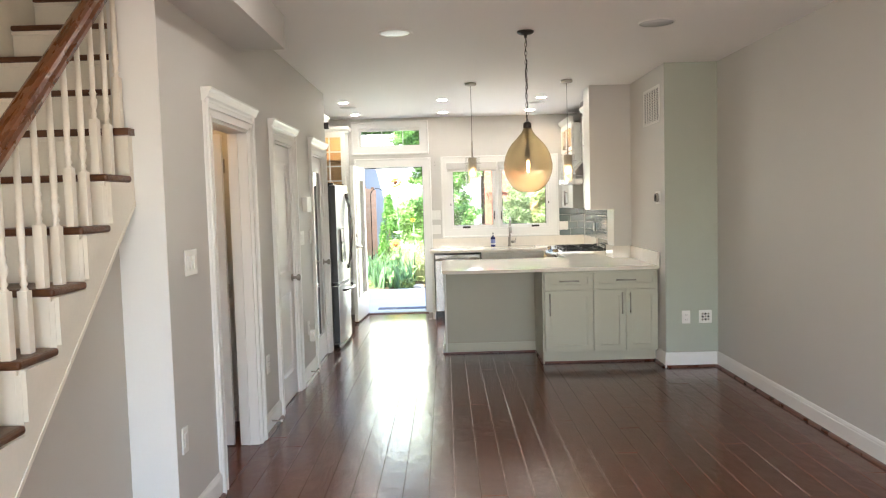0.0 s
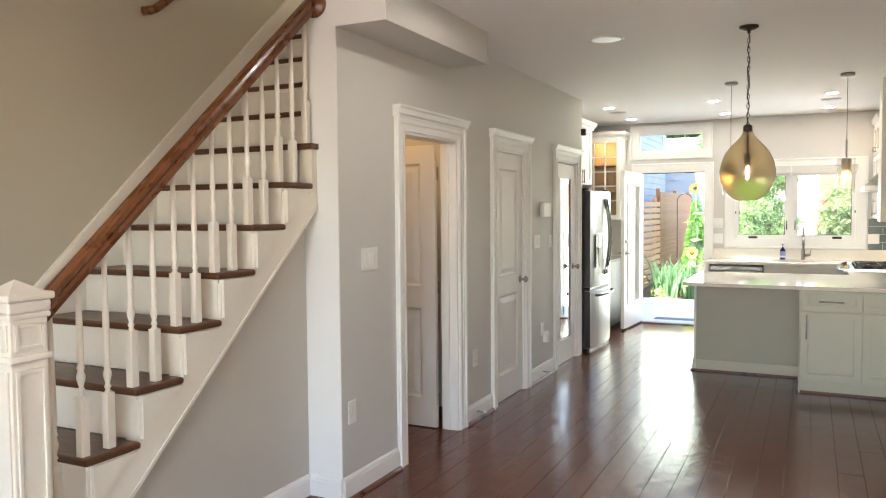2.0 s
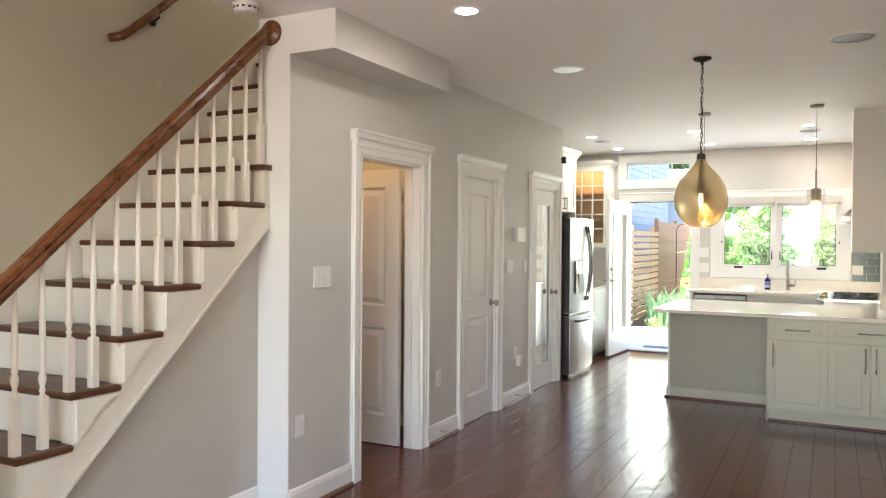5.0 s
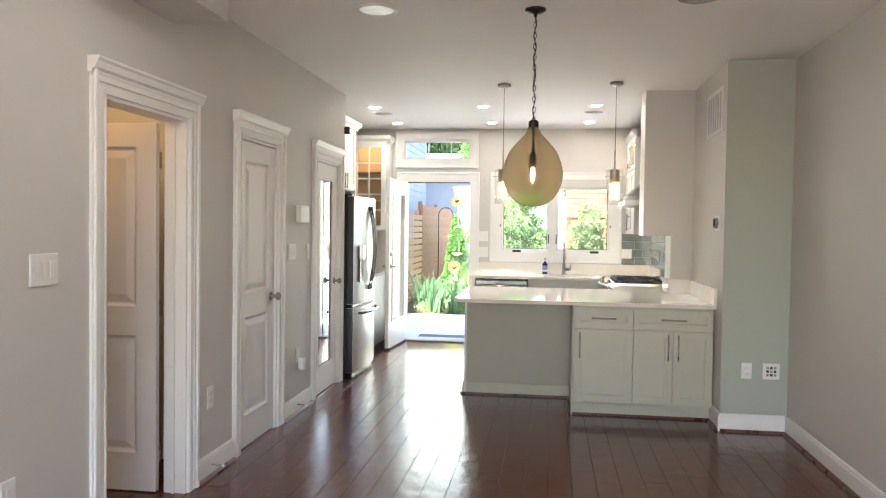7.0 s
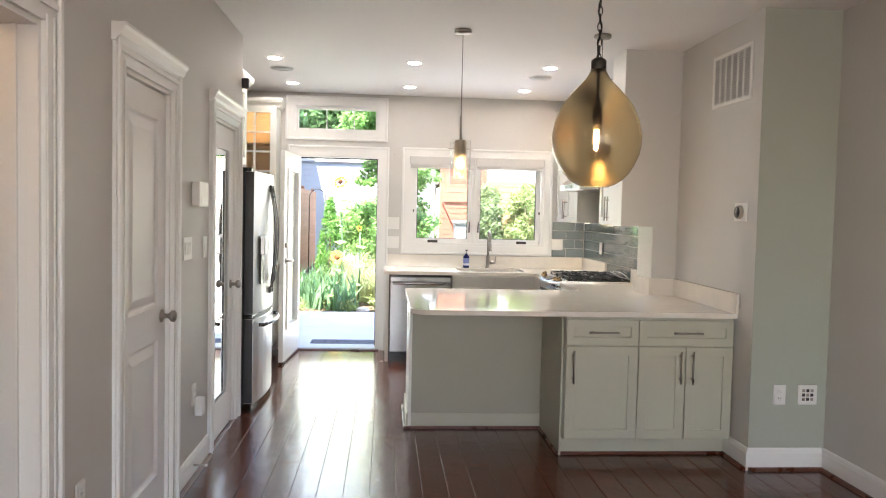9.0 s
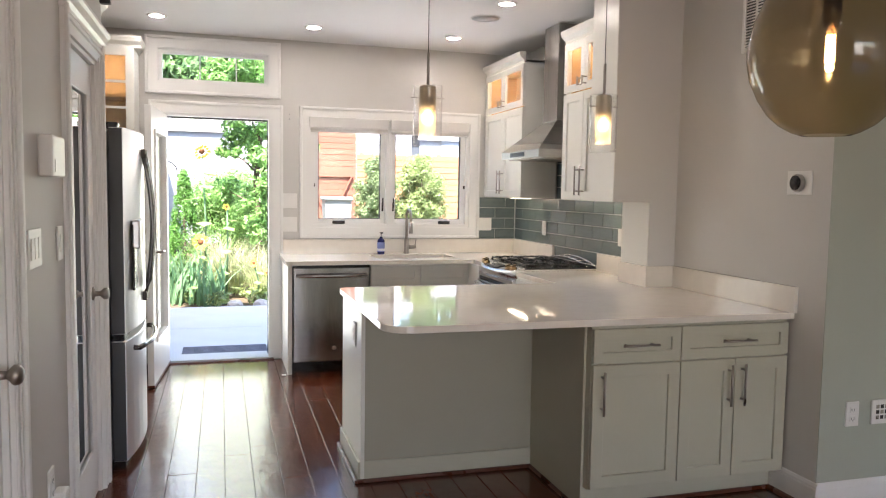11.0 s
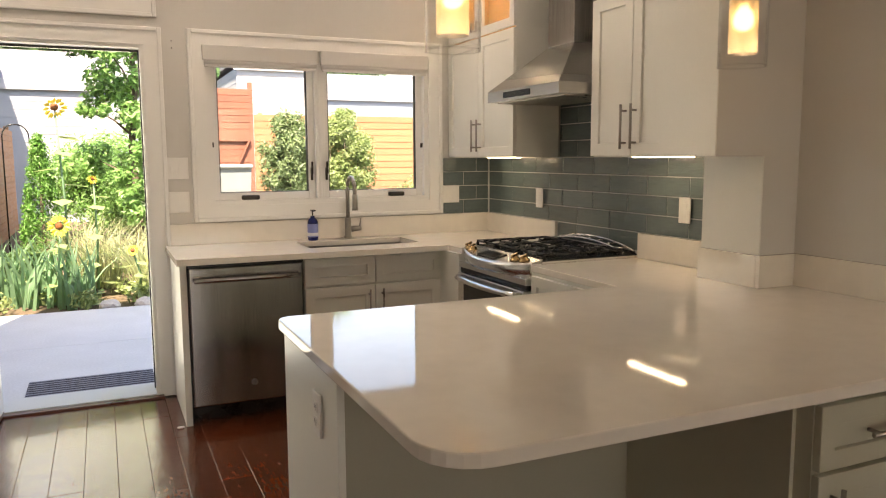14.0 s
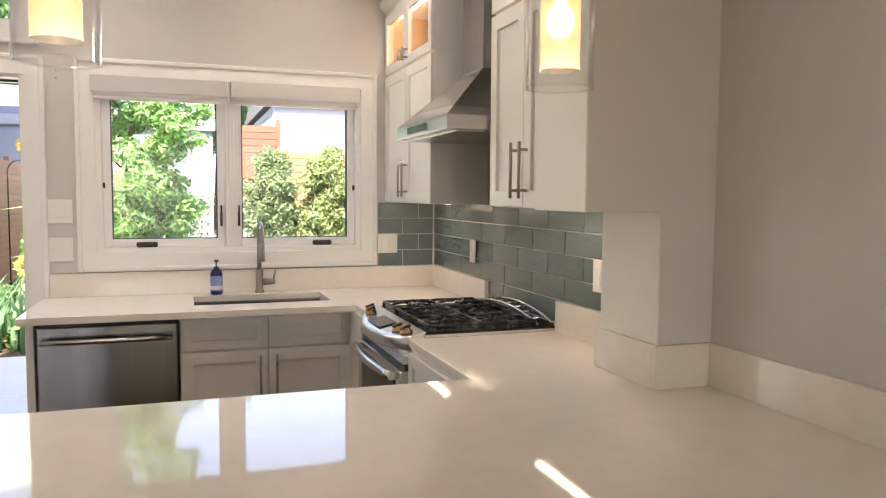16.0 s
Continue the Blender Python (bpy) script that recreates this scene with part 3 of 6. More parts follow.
def panel_leaf(name, m, w, h, label, glass_front=False, knob_side=1):
    """A two-panel door leaf: x from hinge to latch, front face looks to -y. The panels have sloped fields."""
    t = 0.036
    leaf = thing(name, m @ Vector((0, 0, 0)), label, "door")
    leaf["kind"] = "structure"
    st = 0.115
    panels = [(0.22, h - 0.13)] if glass_front else [(0.21, 0.86), (1.02, h - 0.13)]
    bm = boxed((0, st, -t / 2, t / 2, 0, h), (w - st, w, -t / 2, t / 2, 0, h))
    zs = [0] + [v for p in panels for v in p] + [h]
    for a, b in zip(zs[0::2], zs[1::2]):
        box(bm, st, w - st, -t / 2, t / 2, a, b)
    part("stiles", moved(bm, m), DOOR_PAINT, leaf)
    for a, b in panels:
        bead = bmesh.new()
        for s in (-1, 1):
            y0 = s * t / 2
            for q in ((st, st + 0.02, a, b), (w - st - 0.02, w - st, a, b), (st + 0.02, w - st - 0.02, a, a + 0.02), (st + 0.02, w - st - 0.02, b - 0.02, b)):
                box(bead, q[0], q[1], min(y0 - s * 0.006, y0 + s * 0.004), max(y0 - s * 0.006, y0 + s * 0.004), q[2], q[3], bevel=0.003)
        if glass_front:
            part("panel_moulding", moved(bead, m), DOOR_PAINT, leaf)
            part("mirror", moved(boxed((st + 0.002, w - st - 0.002, -0.006, 0.006, a + 0.002, b - 0.002)), m), MIRROR, leaf, "full-length mirror glass")
        else:
            field = bmesh.new()
            for s in (-1, 1):
                rings = []
                for inset, depth in ((0.0, 0.0005), (0.010, 0.011), (0.016, 0.0145), (0.024, 0.0145), (0.058, 0.005), (0.064, 0.004)):
                    y = s * (t / 2 - depth)
                    rings.append([field.verts.new((x, y, z)) for x, z in ((st + inset, a + inset), (w - st - inset, a + inset), (w - st - inset, b - inset), (st + inset, b - inset))])
                for r0, r1 in zip(rings, rings[1:]):
                    for i in range(4):
                        field.faces.new((r0[i], r0[(i + 1) % 4], r1[(i + 1) % 4], r1[i]))
                field.faces.new(rings[-1])
            bmesh.ops.recalc_face_normals(field, faces=field.faces)
            part("panel", moved(field, m), DOOR_PAINT, leaf)
    for s in (-1, 1):
        knob = lathe([(0.031, 0), (0.031, 0.006), (0.013, 0.011), (0.011, 0.032), (0.018, 0.040), (0.028, 0.050), (0.028, 0.062), (0.018, 0.071), (0.004, 0.073)], Matrix.Translation((w - 0.062, s * t / 2, 0.965)) @ Matrix.Rotation(radians(-90 * s), 4, "X"))
        part("door_knob", moved(knob, m), NICKEL, leaf, "satin nickel door knob")
    for z in (0.20, h / 2, h - 0.20):
        part("hinge", moved(tube([(-0.004, -t / 2 - 0.004, z - 0.045), (-0.004, -t / 2 - 0.004, z + 0.045)], 0.007), m), NICKEL, leaf, "satin nickel hinge")
    return leaf


# front face to the room: local -y turned to +x
panel_leaf("door_2", pose(XL - 0.035, DOORS[1][0] + 0.021, 0.008, 0, 0, 90), 0.643, 2.025, "closed white two-panel door with a nickel knob")
panel_leaf("door_3", pose(XL - 0.035, DOORS[2][0] + 0.021, 0.008, 0, 0, 90), 0.668, 2.025, "closed white door with a full-length mirror", glass_front=True)
panel_leaf("door_4", pose(XL - 0.163, DOORS[0][1] - 0.020, 0.008, 0, 0, 180), 0.765, 2.025, "white two-panel door standing open into a lit room")
structure("wall_mirror_backing", boxed((XL - 0.124, XL - 0.066, DOORS[2][0], DOORS[2][1], 0, 0.004)), SHOE, "dark floor strip under the mirror door", "floor")

ZR = 2.70
dome = thing("ceiling_light", (-2.05, 5.35, ZR), "lit round flush ceiling light in the small room", "ceiling light")
at = Matrix.Translation((-2.05, 5.50, ZR))
part("base_plate", lathe([(0.15, -0.02), (0.15, 0)], at), NICKEL, dome)
part("diffuser", lathe([(0.02, -0.10), (0.09, -0.085), (0.13, -0.05), (0.14, -0.02)], at), BULB_SOFT, dome)
point_lamp("small_room_lamp", (-2.05, 4.85, 2.35), 0.5, (1.0, 0.60, 0.28), 0.1)

# ---- stairs ----
RUN, RISE, NOSE_Y, NOSE_Z = 0.2345, 0.2095, 1.775, 0.25
stairs = thing("staircase", (-2.05, 2.0, 0), "staircase with white risers and brown stained oak treads", "staircase")
for k in range(14):
    y, z = NOSE_Y + k * RUN, NOSE_Z + k * RISE
    right = -1.592 if y < 3.60 else (-1.69 if y > 3.72 else -1.592)
    far = y + RUN + 0.02
    if y < 3.72 < far:
        bm = boxed((WEST + 0.02, right, y, 3.72, z - 0.030, z), (WEST + 0.02, -1.69, 3.72, far, z - 0.030, z), bevel=0.0)
    else:
        bm = boxed((WEST + 0.02, right, y, far, z - 0.030, z), bevel=0.011)
    part("tread", bm, STAIR_WOOD, stairs, "brown stained oak tread")
    low = 0 if k == 0 else z - RISE
    part("riser", boxed((WEST + 0.02, -1.625 if y < 3.6 else -1.70, y + 0.026, y + 0.042, low, z - 0.030)), STAIR_WHITE, stairs)
    part("cove", boxed((WEST + 0.02, -1.612 if y < 3.6 else -1.70, y + 0.014, y + 0.026, z - 0.048, z - 0.030)), STAIR_WHITE, stairs)
# sawtooth stringer on the room side, with a straight lower edge and a bead
teeth = []
for k in range(9):
    y, z = NOSE_Y + 0.0275 + k * RUN, NOSE_Z + k * RISE - 0.0305
    y2 = min(y + RUN, 3.721)
    if y > 3.72:
        break
    teeth += [(y, z), (y2, z)]
lower_end, slope = 1.585, 0.896
edge = [(3.721, lower_end), (3.721 - lower_end / slope, 0.0), (NOSE_Y + 0.026, 0.0)]
part("stringer", outline(teeth + edge, -1.688, -1.606, "x"), STAIR_WHITE, stairs, "white sawtooth stringer")
bead = outline([(3.721, lower_end), (3.721, lower_end + 0.022), (3.721 - lower_end / slope - 0.02, 0.004), (3.721 - lower_end / slope, 0.0)], -1.606, -1.603, "x")
part("bead", bead, STAIR_WHITE, stairs)
# scrolled brackets under the tread ends
for k in range(1, 8):
    y, z = NOSE_Y + 0.03 + k * RUN, NOSE_Z + k * RISE - 0.034
    pts = [(y, z), (y + 0.21, z), (y + 0.208, z - 0.016), (y + 0.175, z - 0.014), (y + 0.155, z - 0.030), (y + 0.130, z - 0.034), (y + 0.105, z - 0.070), (y + 0.070, z - 0.090), (y + 0.050, z - 0.130), (y + 0.016, z - 0.150), (y + 0.004, z - 0.17), (y, z - 0.17)]
    part("scroll_bracket", outline(pts, -1.606, -1.590, "x"), STAIR_WHITE, stairs)
structure("wall_under_stairs", outline([(3.721 - lower_end / slope + 0.01, 0.0), (3.722, 0.0), (3.722, lower_end + 0.02), (3.70, lower_end)], -1.77, -1.69, "x"), UNDER_STAIR, "grey wall under the stairs, tinted for warm light", "wall")
# skirt board along the far wall
skirt = outline([(1.70, 0.0), (1.70, 0.30), (5.0, 0.30 + 3.30 * 0.925), (5.0, 2.6), (2.2, 0.1), (2.1, 0)], WEST, WEST + 0.018, "x")
ob = structure("trim_stair_skirt", skirt, STAIR_WHITE, "white skirt board along the stair wall", "trim")
cap = outline([(1.70, 0.265), (1.70, 0.305), (5.0, 0.305 + 3.30 * 0.925), (5.0, 0.265 + 3.30 * 0.925)], WEST + 0.018, WEST + 0.030, "x")
data = mesh_of("skirt_cap", cap)
data.materials.append(STAIR_WHITE)
piece("skirt_cap", data, ob)

# newel post
nx, ny = -1.585, 1.992
newel = thing("newel_post", (nx, ny, 0), "square white panelled newel post with a stepped cap", "newel post")


def square(r, z0, z1, bevel=0.003):
    return boxed((nx - r, nx + r, ny - r, ny + r, z0, z1), bevel=bevel)


part("base", square(0.088, 0, 0.22), STAIR_WHITE, newel)
part("shaft", square(0.066, 0.22, 1.24), STAIR_WHITE, newel)
for z0, z1 in ((0.235, 0.255), (1.085, 1.11), (1.225, 1.245)):
    part("band", square(0.075, z0, z1, 0.006), STAIR_WHITE, newel)
for z0, z1 in ((0.30, 1.06), (1.125, 1.212)):
    for dx, dy in ((1, 0), (-1, 0), (0, 1), (0, -1)):
        bm = bmesh.new()
        for u0, u1, v0, v1 in ((-0.054, -0.040, z0, z1), (0.040, 0.054, z0, z1), (-0.040, 0.040, z0, z0 + 0.014), (-0.040, 0.040, z1 - 0.014, z1)):
            if dx:
                box(bm, nx + dx * 0.066, nx + dx * 0.073, ny + u0, ny + u1, v0, v1, bevel=0.002)
            else:
                box(bm, nx + u0, nx + u1, ny + dy * 0.066, ny + dy * 0.073, v0, v1, bevel=0.002)
        part("panel_frame", bm, STAIR_WHITE, newel)
cap = square(0.076, 1.245, 1.285, 0.008)
box(cap, nx - 0.085, nx + 0.085, ny - 0.085, ny + 0.085, 1.285, 1.310, bevel=0.006)
top = [cap.verts.new((nx + a, ny + b, 1.310)) for a, b in ((-0.064, -0.064), (0.064, -0.064), (0.064, 0.064), (-0.064, 0.064))]
peak = cap.verts.new((nx, ny, 1.352))
for i in range(4):
    cap.faces.new((top[i], top[(i + 1) % 4], peak))
cap.faces.new(list(reversed(top)))
part("cap", cap, STAIR_WHITE, newel)

# handrail, rosette, balusters
R0, R1 = Vector((-1.615, 2.062, 1.195)), Vector((-1.60, 3.69, 2.640))
rail = thing("handrail", (-1.60, 2.08, 1.2), "polished brown oak handrail ending in a round rosette", "handrail")
way = (R1 - R0)
profile = [(-0.028, -0.030), (0.028, -0.030), (0.030, -0.012), (0.022, 0.0), (0.033, 0.012), (0.030, 0.028), (0.014, 0.037), (-0.014, 0.037), (-0.030, 0.028), (-0.033, 0.012), (-0.022, 0.0), (-0.030, -0.012)]
bm = outline(profile, 0, way.length, "y")
lean = math.degrees(math.atan2(way.z, way.y))
part("rail", moved(bm, Matrix.Translation(R0) @ pose(0, 0, 0, lean, 0, 0)), RAIL_WOOD, rail)
part("rosette", lathe([(0.070, 0), (0.070, 0.010), (0.062, 0.018), (0.050, 0.020), (0.046, 0.026)], Matrix.Translation((-1.60, 3.722, 2.655)) @ Matrix.Rotation(radians(90), 4, "X")), RAIL_WOOD, rail)


def baluster(y, z, first):
    """A square-based turned baluster from a tread up to the rail."""
    top = R0.z + (y - R0.y) * way.z / way.y - 0.03
    ob = thing("baluster", (-1.645, y, z), "slender white turned stair baluster on a tread", "baluster", "stair balusters")
    base = 0.215 if not first else 0.225
    s = 0.0172
    x = -1.645
    bm = boxed((x - s, x + s, y - s, y + s, z, z + base), bevel=0.002)
    part("square_base", bm, STAIR_WHITE, ob)
    b = z + base
    prof = [(0.0155, b), (0.008, b + 0.012), (0.014, b + 0.022), (0.008, b + 0.034), (0.015, b + 0.060), (0.0165, b + 0.075), (0.010, b + 0.095), (0.0155, b + 0.105), (0.0105, b + 0.118), (0.013, b + 0.16), (0.0125, b + 0.5 * (top - b)), (0.0085, top + 0.01)]
    part("turned_shaft", lathe(prof, Matrix.Translation((x, y, 0)), segments=12), STAIR_WHITE, ob)
    return ob


for k in range(1, 9):
    y, z = NOSE_Y + k * RUN, NOSE_Z + k * RISE
    for n, dy in enumerate((0.032, 0.148)):
        if 2.06 < y + dy < 3.70:
            baluster(y + dy, z, n == 0)

# wall rail of the upper flight
wr = thing("wall_handrail", (WEST + 0.06, 3.45, 2.65), "brown oak wall handrail on dark brackets", "handrail")
p0 = Vector((WEST + 0.065, 3.42, 2.665))
p1 = p0 + Vector((0, 2.0, 2.0 * 0.85))
part("rail", tube([p0 + Vector((-0.055, -0.03, -0.01)), p0 + Vector((-0.02, -0.012, -0.006)), p0, p0 + Vector((0, 0.05, 0.035)), p1], 0.024, 10), RAIL_WOOD, wr)
for f in (0.14, 0.75):
    q = p0.lerp(p1, f)
    part("bracket", tube([q + Vector((0, 0, -0.02)), q + Vector((-0.01, 0, -0.06)), q + Vector((-0.06, 0, -0.08))], 0.007), DARK_METAL, wr)
    part("bracket_rose", lathe([(0.026, 0), (0.024, 0.008), (0.01, 0.012)], Matrix.Translation(q + Vector((-0.065, 0, -0.08))) @ Matrix.Rotation(radians(90), 4, "Y")), DARK_METAL, wr)

# ---- kitchen ----
COUNTER, SLAB = 0.915, 0.032


def shaker(bm, x0, x1, z0, z1, t=0.020, rail=0.058):
    """A shaker front in one piece, its face at y=-t: eased outer edges, a frame and a recessed field."""
    rail = min(rail, (z1 - z0) * 0.30)
    rings = []
    for inset, y in ((0, 0.0), (0, -t + 0.0015), (0.0015, -t), (rail - 0.001, -t), (rail, -t + 0.001), (rail + 0.001, -t + 0.0115)):
        rings.append([bm.verts.new((x, y, z)) for x, z in ((x0 + inset, z0 + inset), (x1 - inset, z0 + inset), (x1 - inset, z1 - inset), (x0 + inset, z1 - inset))])
    for r0, r1 in zip(rings, rings[1:]):
        for i in range(4):
            bm.faces.new((r0[i], r0[(i + 1) % 4], r1[(i + 1) % 4], r1[i]))
    bm.faces.new(rings[-1])
    bm.faces.new(list(reversed(rings[0])))
    return bm


def bar_pull(parent, m, x, z, length, upright):
    """A round bar pull on two posts in front of y=-0.02."""
    half = length / 2
    if upright:
        bar = tube([(x, -0.052, z - half), (x, -0.052, z + half)], 0.006, 10)
        posts = [(x, z - half * 0.72), (x, z + half * 0.72)]
    else:
        bar = tube([(x - half, -0.052, z), (x + half, -0.052, z)], 0.006, 10)
        posts = [(x - half * 0.72, z), (x + half * 0.72, z)]
    for px, pz in posts:
        tube([(px, -0.019, pz), (px, -0.052, pz)], 0.005, 8, bar)
    return part("handle", moved(bar, m), NICKEL, parent, "brushed nickel bar pull")


def front(parent, m, x0, x1, z0, z1, pull=None, name="door", glazed=False, coat=None):
    """A door or drawer front with its pull: ("v", x, z, length) or ("h", ...)."""
    g = 0.0024
    if glazed:
        bm = bmesh.new()
        r = 0.052
        for s in ((x0 + g, x0 + r, z0 + g, z1 - g), (x1 - r, x1 - g, z0 + g, z1 - g), (x0 + r, x1 - r, z0 + g, z0 + r), (x0 + r, x1 - r, z1 - r, z1 - g)):
            box(bm, s[0], s[1], -0.020, 0, s[2], s[3], bevel=0.0012)
        ob = part(name, moved(bm, m), CABINET, parent)
        p = part("pane", moved(boxed((x0 + r, x1 - r, -0.012, -0.008, z0 + r, z1 - r)), m), CABINET_PANE, ob)
        p.visible_shadow = False
    else:
        ob = part(name, moved(shaker(bmesh.new(), x0 + g, x1 - g, z0 + g, z1 - g), m), coat or CABINET, parent)
    if pull:
        bar_pull(ob, m, pull[1], pull[2], pull[3], pull[0] == "v")
    return ob


# peninsula cabinets, fronts to the living room
FY = 7.352
m = facing(0, FY, 0, 0)
for x0, x1, doors in ((0.695, 1.150, 1), (1.150, 1.755, 2)):
    cab = thing("base_cabinet", ((x0 + x1) / 2, 7.9, 0), "white shaker base cabinet with one drawer and %s" % ("a single door" if doors == 1 else "paired doors"), "cabinet", "peninsula cabinets")
    part("body", boxed((x0, x1, FY + 0.001, 7.97, 0.115, 0.882)), PEN_SHADED, cab)
    part("toe_board", boxed((x0, x1, 7.425, 7.445, 0, 0.115)), PEN_SHADED, cab)
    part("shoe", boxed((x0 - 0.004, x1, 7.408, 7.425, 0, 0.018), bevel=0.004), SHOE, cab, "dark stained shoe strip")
    front(cab, m, x0, x1, 0.708, 0.868, ("h", (x0 + x1) / 2, 0.790, 0.185), "drawer", coat=PEN_SHADED)
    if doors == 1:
        front(cab, m, x0, x1, 0.122, 0.702, ("v", x0 + 0.045, 0.575, 0.20), coat=PEN_SHADED)
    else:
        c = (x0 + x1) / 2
        front(cab, m, x0, c, 0.122, 0.702, ("v", c - 0.038, 0.575, 0.20), coat=PEN_SHADED)
        front(cab, m, c, x1, 0.122, 0.702, ("v", c + 0.038, 0.575, 0.20), coat=PEN_SHADED)
# the knee wall and end panel under the overhang
pen = thing("peninsula_cabinet", (0.2, 8.25, 0), "white panelled peninsula base with a baseboard", "cabinet")
part("knee_wall", boxed((-0.225, 0.695, 8.0, 8.03, 0, 0.882)), KNEE_SHADED, pen)
part("end_panel", boxed((-0.245, -0.225, 7.985, 8.585, 0, 0.882), bevel=0.002), CABINET, pen)
part("side_panel", boxed((0.683, 0.695, 7.40, 8.0, 0.0, 0.882)), PEN_SHADED, pen)
part("back_panel", boxed((-0.225, 1.11, 8.57, 8.585, 0.1, 0.882)), PEN_SHADED, pen)
part("baseboard", boxed((-0.225, 0.683, 7.988, 8.0, 0, 0.105), (-0.258, -0.245, 7.985, 8.585, 0, 0.105), bevel=0.003), PEN_SHADED, pen)
part("shoe", boxed((-0.272, 0.683, 7.970, 7.988, 0, 0.018), (0.668, 0.683, 7.41, 7.970, 0, 0.018), (-0.276, -0.258, 7.972, 8.585, 0, 0.018), bevel=0.004), SHOE, pen, "dark stained shoe strip")

# worktops
pts = arc(-0.145, 7.435, 0.12, 180, 270) + [(1.765, 7.315), (1.765, 8.345), (1.578, 8.345), (1.578, 8.66), (1.748, 8.66), (1.748, 9.280), (1.10, 9.280), (1.10, 8.62)] + arc(-0.215, 8.57, 0.05, 90, 180, 4)
bm = outline(pts, COUNTER - SLAB, COUNTER)
edge_ring = [e for e in bm.edges if all(abs(v.co.z - COUNTER) < 1e-5 or abs(v.co.z - COUNTER + SLAB) < 1e-5 for v in e.verts) and abs(e.verts[0].co.z - e.verts[1].co.z) < 1e-5]
bmesh.ops.bevel(bm, geom=edge_ring, offset=0.004, segments=2, affect="EDGES", profile=0.5)
solid("peninsula_worktop", bm, QUARTZ, "polished cream-white quartz worktop with rounded corner on the peninsula", "worktop")

xs, ys = [-0.432, 0.320, 1.010, 1.10, 1.748], [10.045, 10.225, 10.440, 10.790, 10.948]
bm = bmesh.new()
grid = {(i, j): bm.verts.new((x, y, COUNTER)) for i, x in enumerate(xs) for j, y in enumerate(ys)}
for i in range(4):
    for j in range(4):
        if (i == 1 and j == 2) or (j == 0 and i < 3):
            continue
        bm.faces.new((grid[i, j], grid[i + 1, j], grid[i + 1, j + 1], grid[i, j + 1]))
for v in [v for v in bm.verts if not v.link_faces]:
    bm.verts.remove(v)
r = bmesh.ops.extrude_face_region(bm, geom=list(bm.faces))
bmesh.ops.translate(bm, vec=(0, 0, -SLAB), verts=[g for g in r["geom"] if isinstance(g, bmesh.types.BMVert)])
solid("sink_worktop", bm, QUARTZ, "polished white quartz worktop with an undermount sink cutout", "worktop")

up = thing("quartz_upstand", (0.66, 10.93, COUNTER), "low white quartz upstand along the back wall", "upstand")
part("back_strip", boxed((-0.40, 1.748, 10.928, 10.949, COUNTER, 1.043), bevel=0.002), QUARTZ, up)
part("side_strip", boxed((1.728, 1.748, 10.05, 10.928, COUNTER, 1.043), bevel=0.002), QUARTZ, up)
up = thing("quartz_upstand", (1.75, 8.2, COUNTER), "low white quartz upstand stepping round the wall stub", "upstand")
part("wall_strip", boxed((1.743, 1.7645, 7.295, 8.324, COUNTER, 1.043), bevel=0.002), QUARTZ, up)
part("stub_front_strip", boxed((1.557, 1.7645, 8.324, 8.345, COUNTER, 1.043), bevel=0.002), QUARTZ, up)
part("stub_side_strip", boxed((1.557, 1.578, 8.345, 8.661, COUNTER, 1.043), bevel=0.002), QUARTZ, up)
part("stove_side_strip", boxed((1.728, 1.748, 8.661, 9.275, COUNTER, 1.043), bevel=0.002), QUARTZ, up)

# sink, faucet, soap
sink = thing("sink", (0.665, 10.6, 0.70), "undermount stainless steel sink bowl", "sink")
bm = boxed((0.318, 1.012, 10.438, 10.442, 0.70, 0.884), (0.318, 1.012, 10.788, 10.792, 0.70, 0.884), (0.318, 0.322, 10.442, 10.788, 0.70, 0.884), (1.008, 1.012, 10.442, 10.788, 0.70, 0.884), (0.318, 1.012, 10.438, 10.792, 0.695, 0.70))
part("bowl", bm, STEEL_H, sink)
part("drain", lathe([(0.045, 0.70), (0.045, 0.704), (0.02, 0.703)], Matrix.Translation((0.665, 10.62, 0))), NICKEL, sink)
fa = thing("faucet", (0.680, 10.865, COUNTER), "brushed nickel pull-down faucet with a side lever", "faucet")
fx, fy = 0.680, 10.865
part("base", lathe([(0.027, COUNTER), (0.027, COUNTER + 0.012), (0.021, COUNTER + 0.02), (0.021, COUNTER + 0.125), (0.017, COUNTER + 0.135)], Matrix.Translation((fx, fy, 0))), NICKEL, fa)
neck = [(fx, fy, COUNTER + 0.13), (fx, fy, 1.20)] + [(fx, fy - 0.075 + 0.075 * math.cos(radians(a)), 1.235 + 0.075 * math.sin(radians(a))) for a in range(0, 181, 20)] + [(fx, fy - 0.152, 1.20)]
part("neck", tube(neck, 0.0125, 12), NICKEL, fa)
part("spray_head", tube([(fx, fy - 0.152, 1.205), (fx, fy - 0.154, 1.13), (fx, fy - 0.155, 1.105)], [0.016, 0.017, 0.019], 12), NICKEL, fa)
lever = part("lever", tube([(fx + 0.018, fy, COUNTER + 0.06), (fx + 0.085, fy, COUNTER + 0.063)], [0.020, 0.016], 12), NICKEL, fa)
part("lever_arm", tube([(fx + 0.078, fy, COUNTER + 0.068), (fx + 0.088, fy, COUNTER + 0.13)], [0.006, 0.004], 8), NICKEL, lever)
so = thing("soap_bottle", (0.445, 10.855, COUNTER), "cobalt blue pump soap bottle with a pale label", "soap bottle")
at = Matrix.Translation((0.445, 10.855, COUNTER))
part("bottle", lathe([(0.031, 0), (0.033, 0.004), (0.033, 0.115), (0.028, 0.130), (0.014, 0.142), (0.013, 0.155)], at), BLUE_BOTTLE, so)
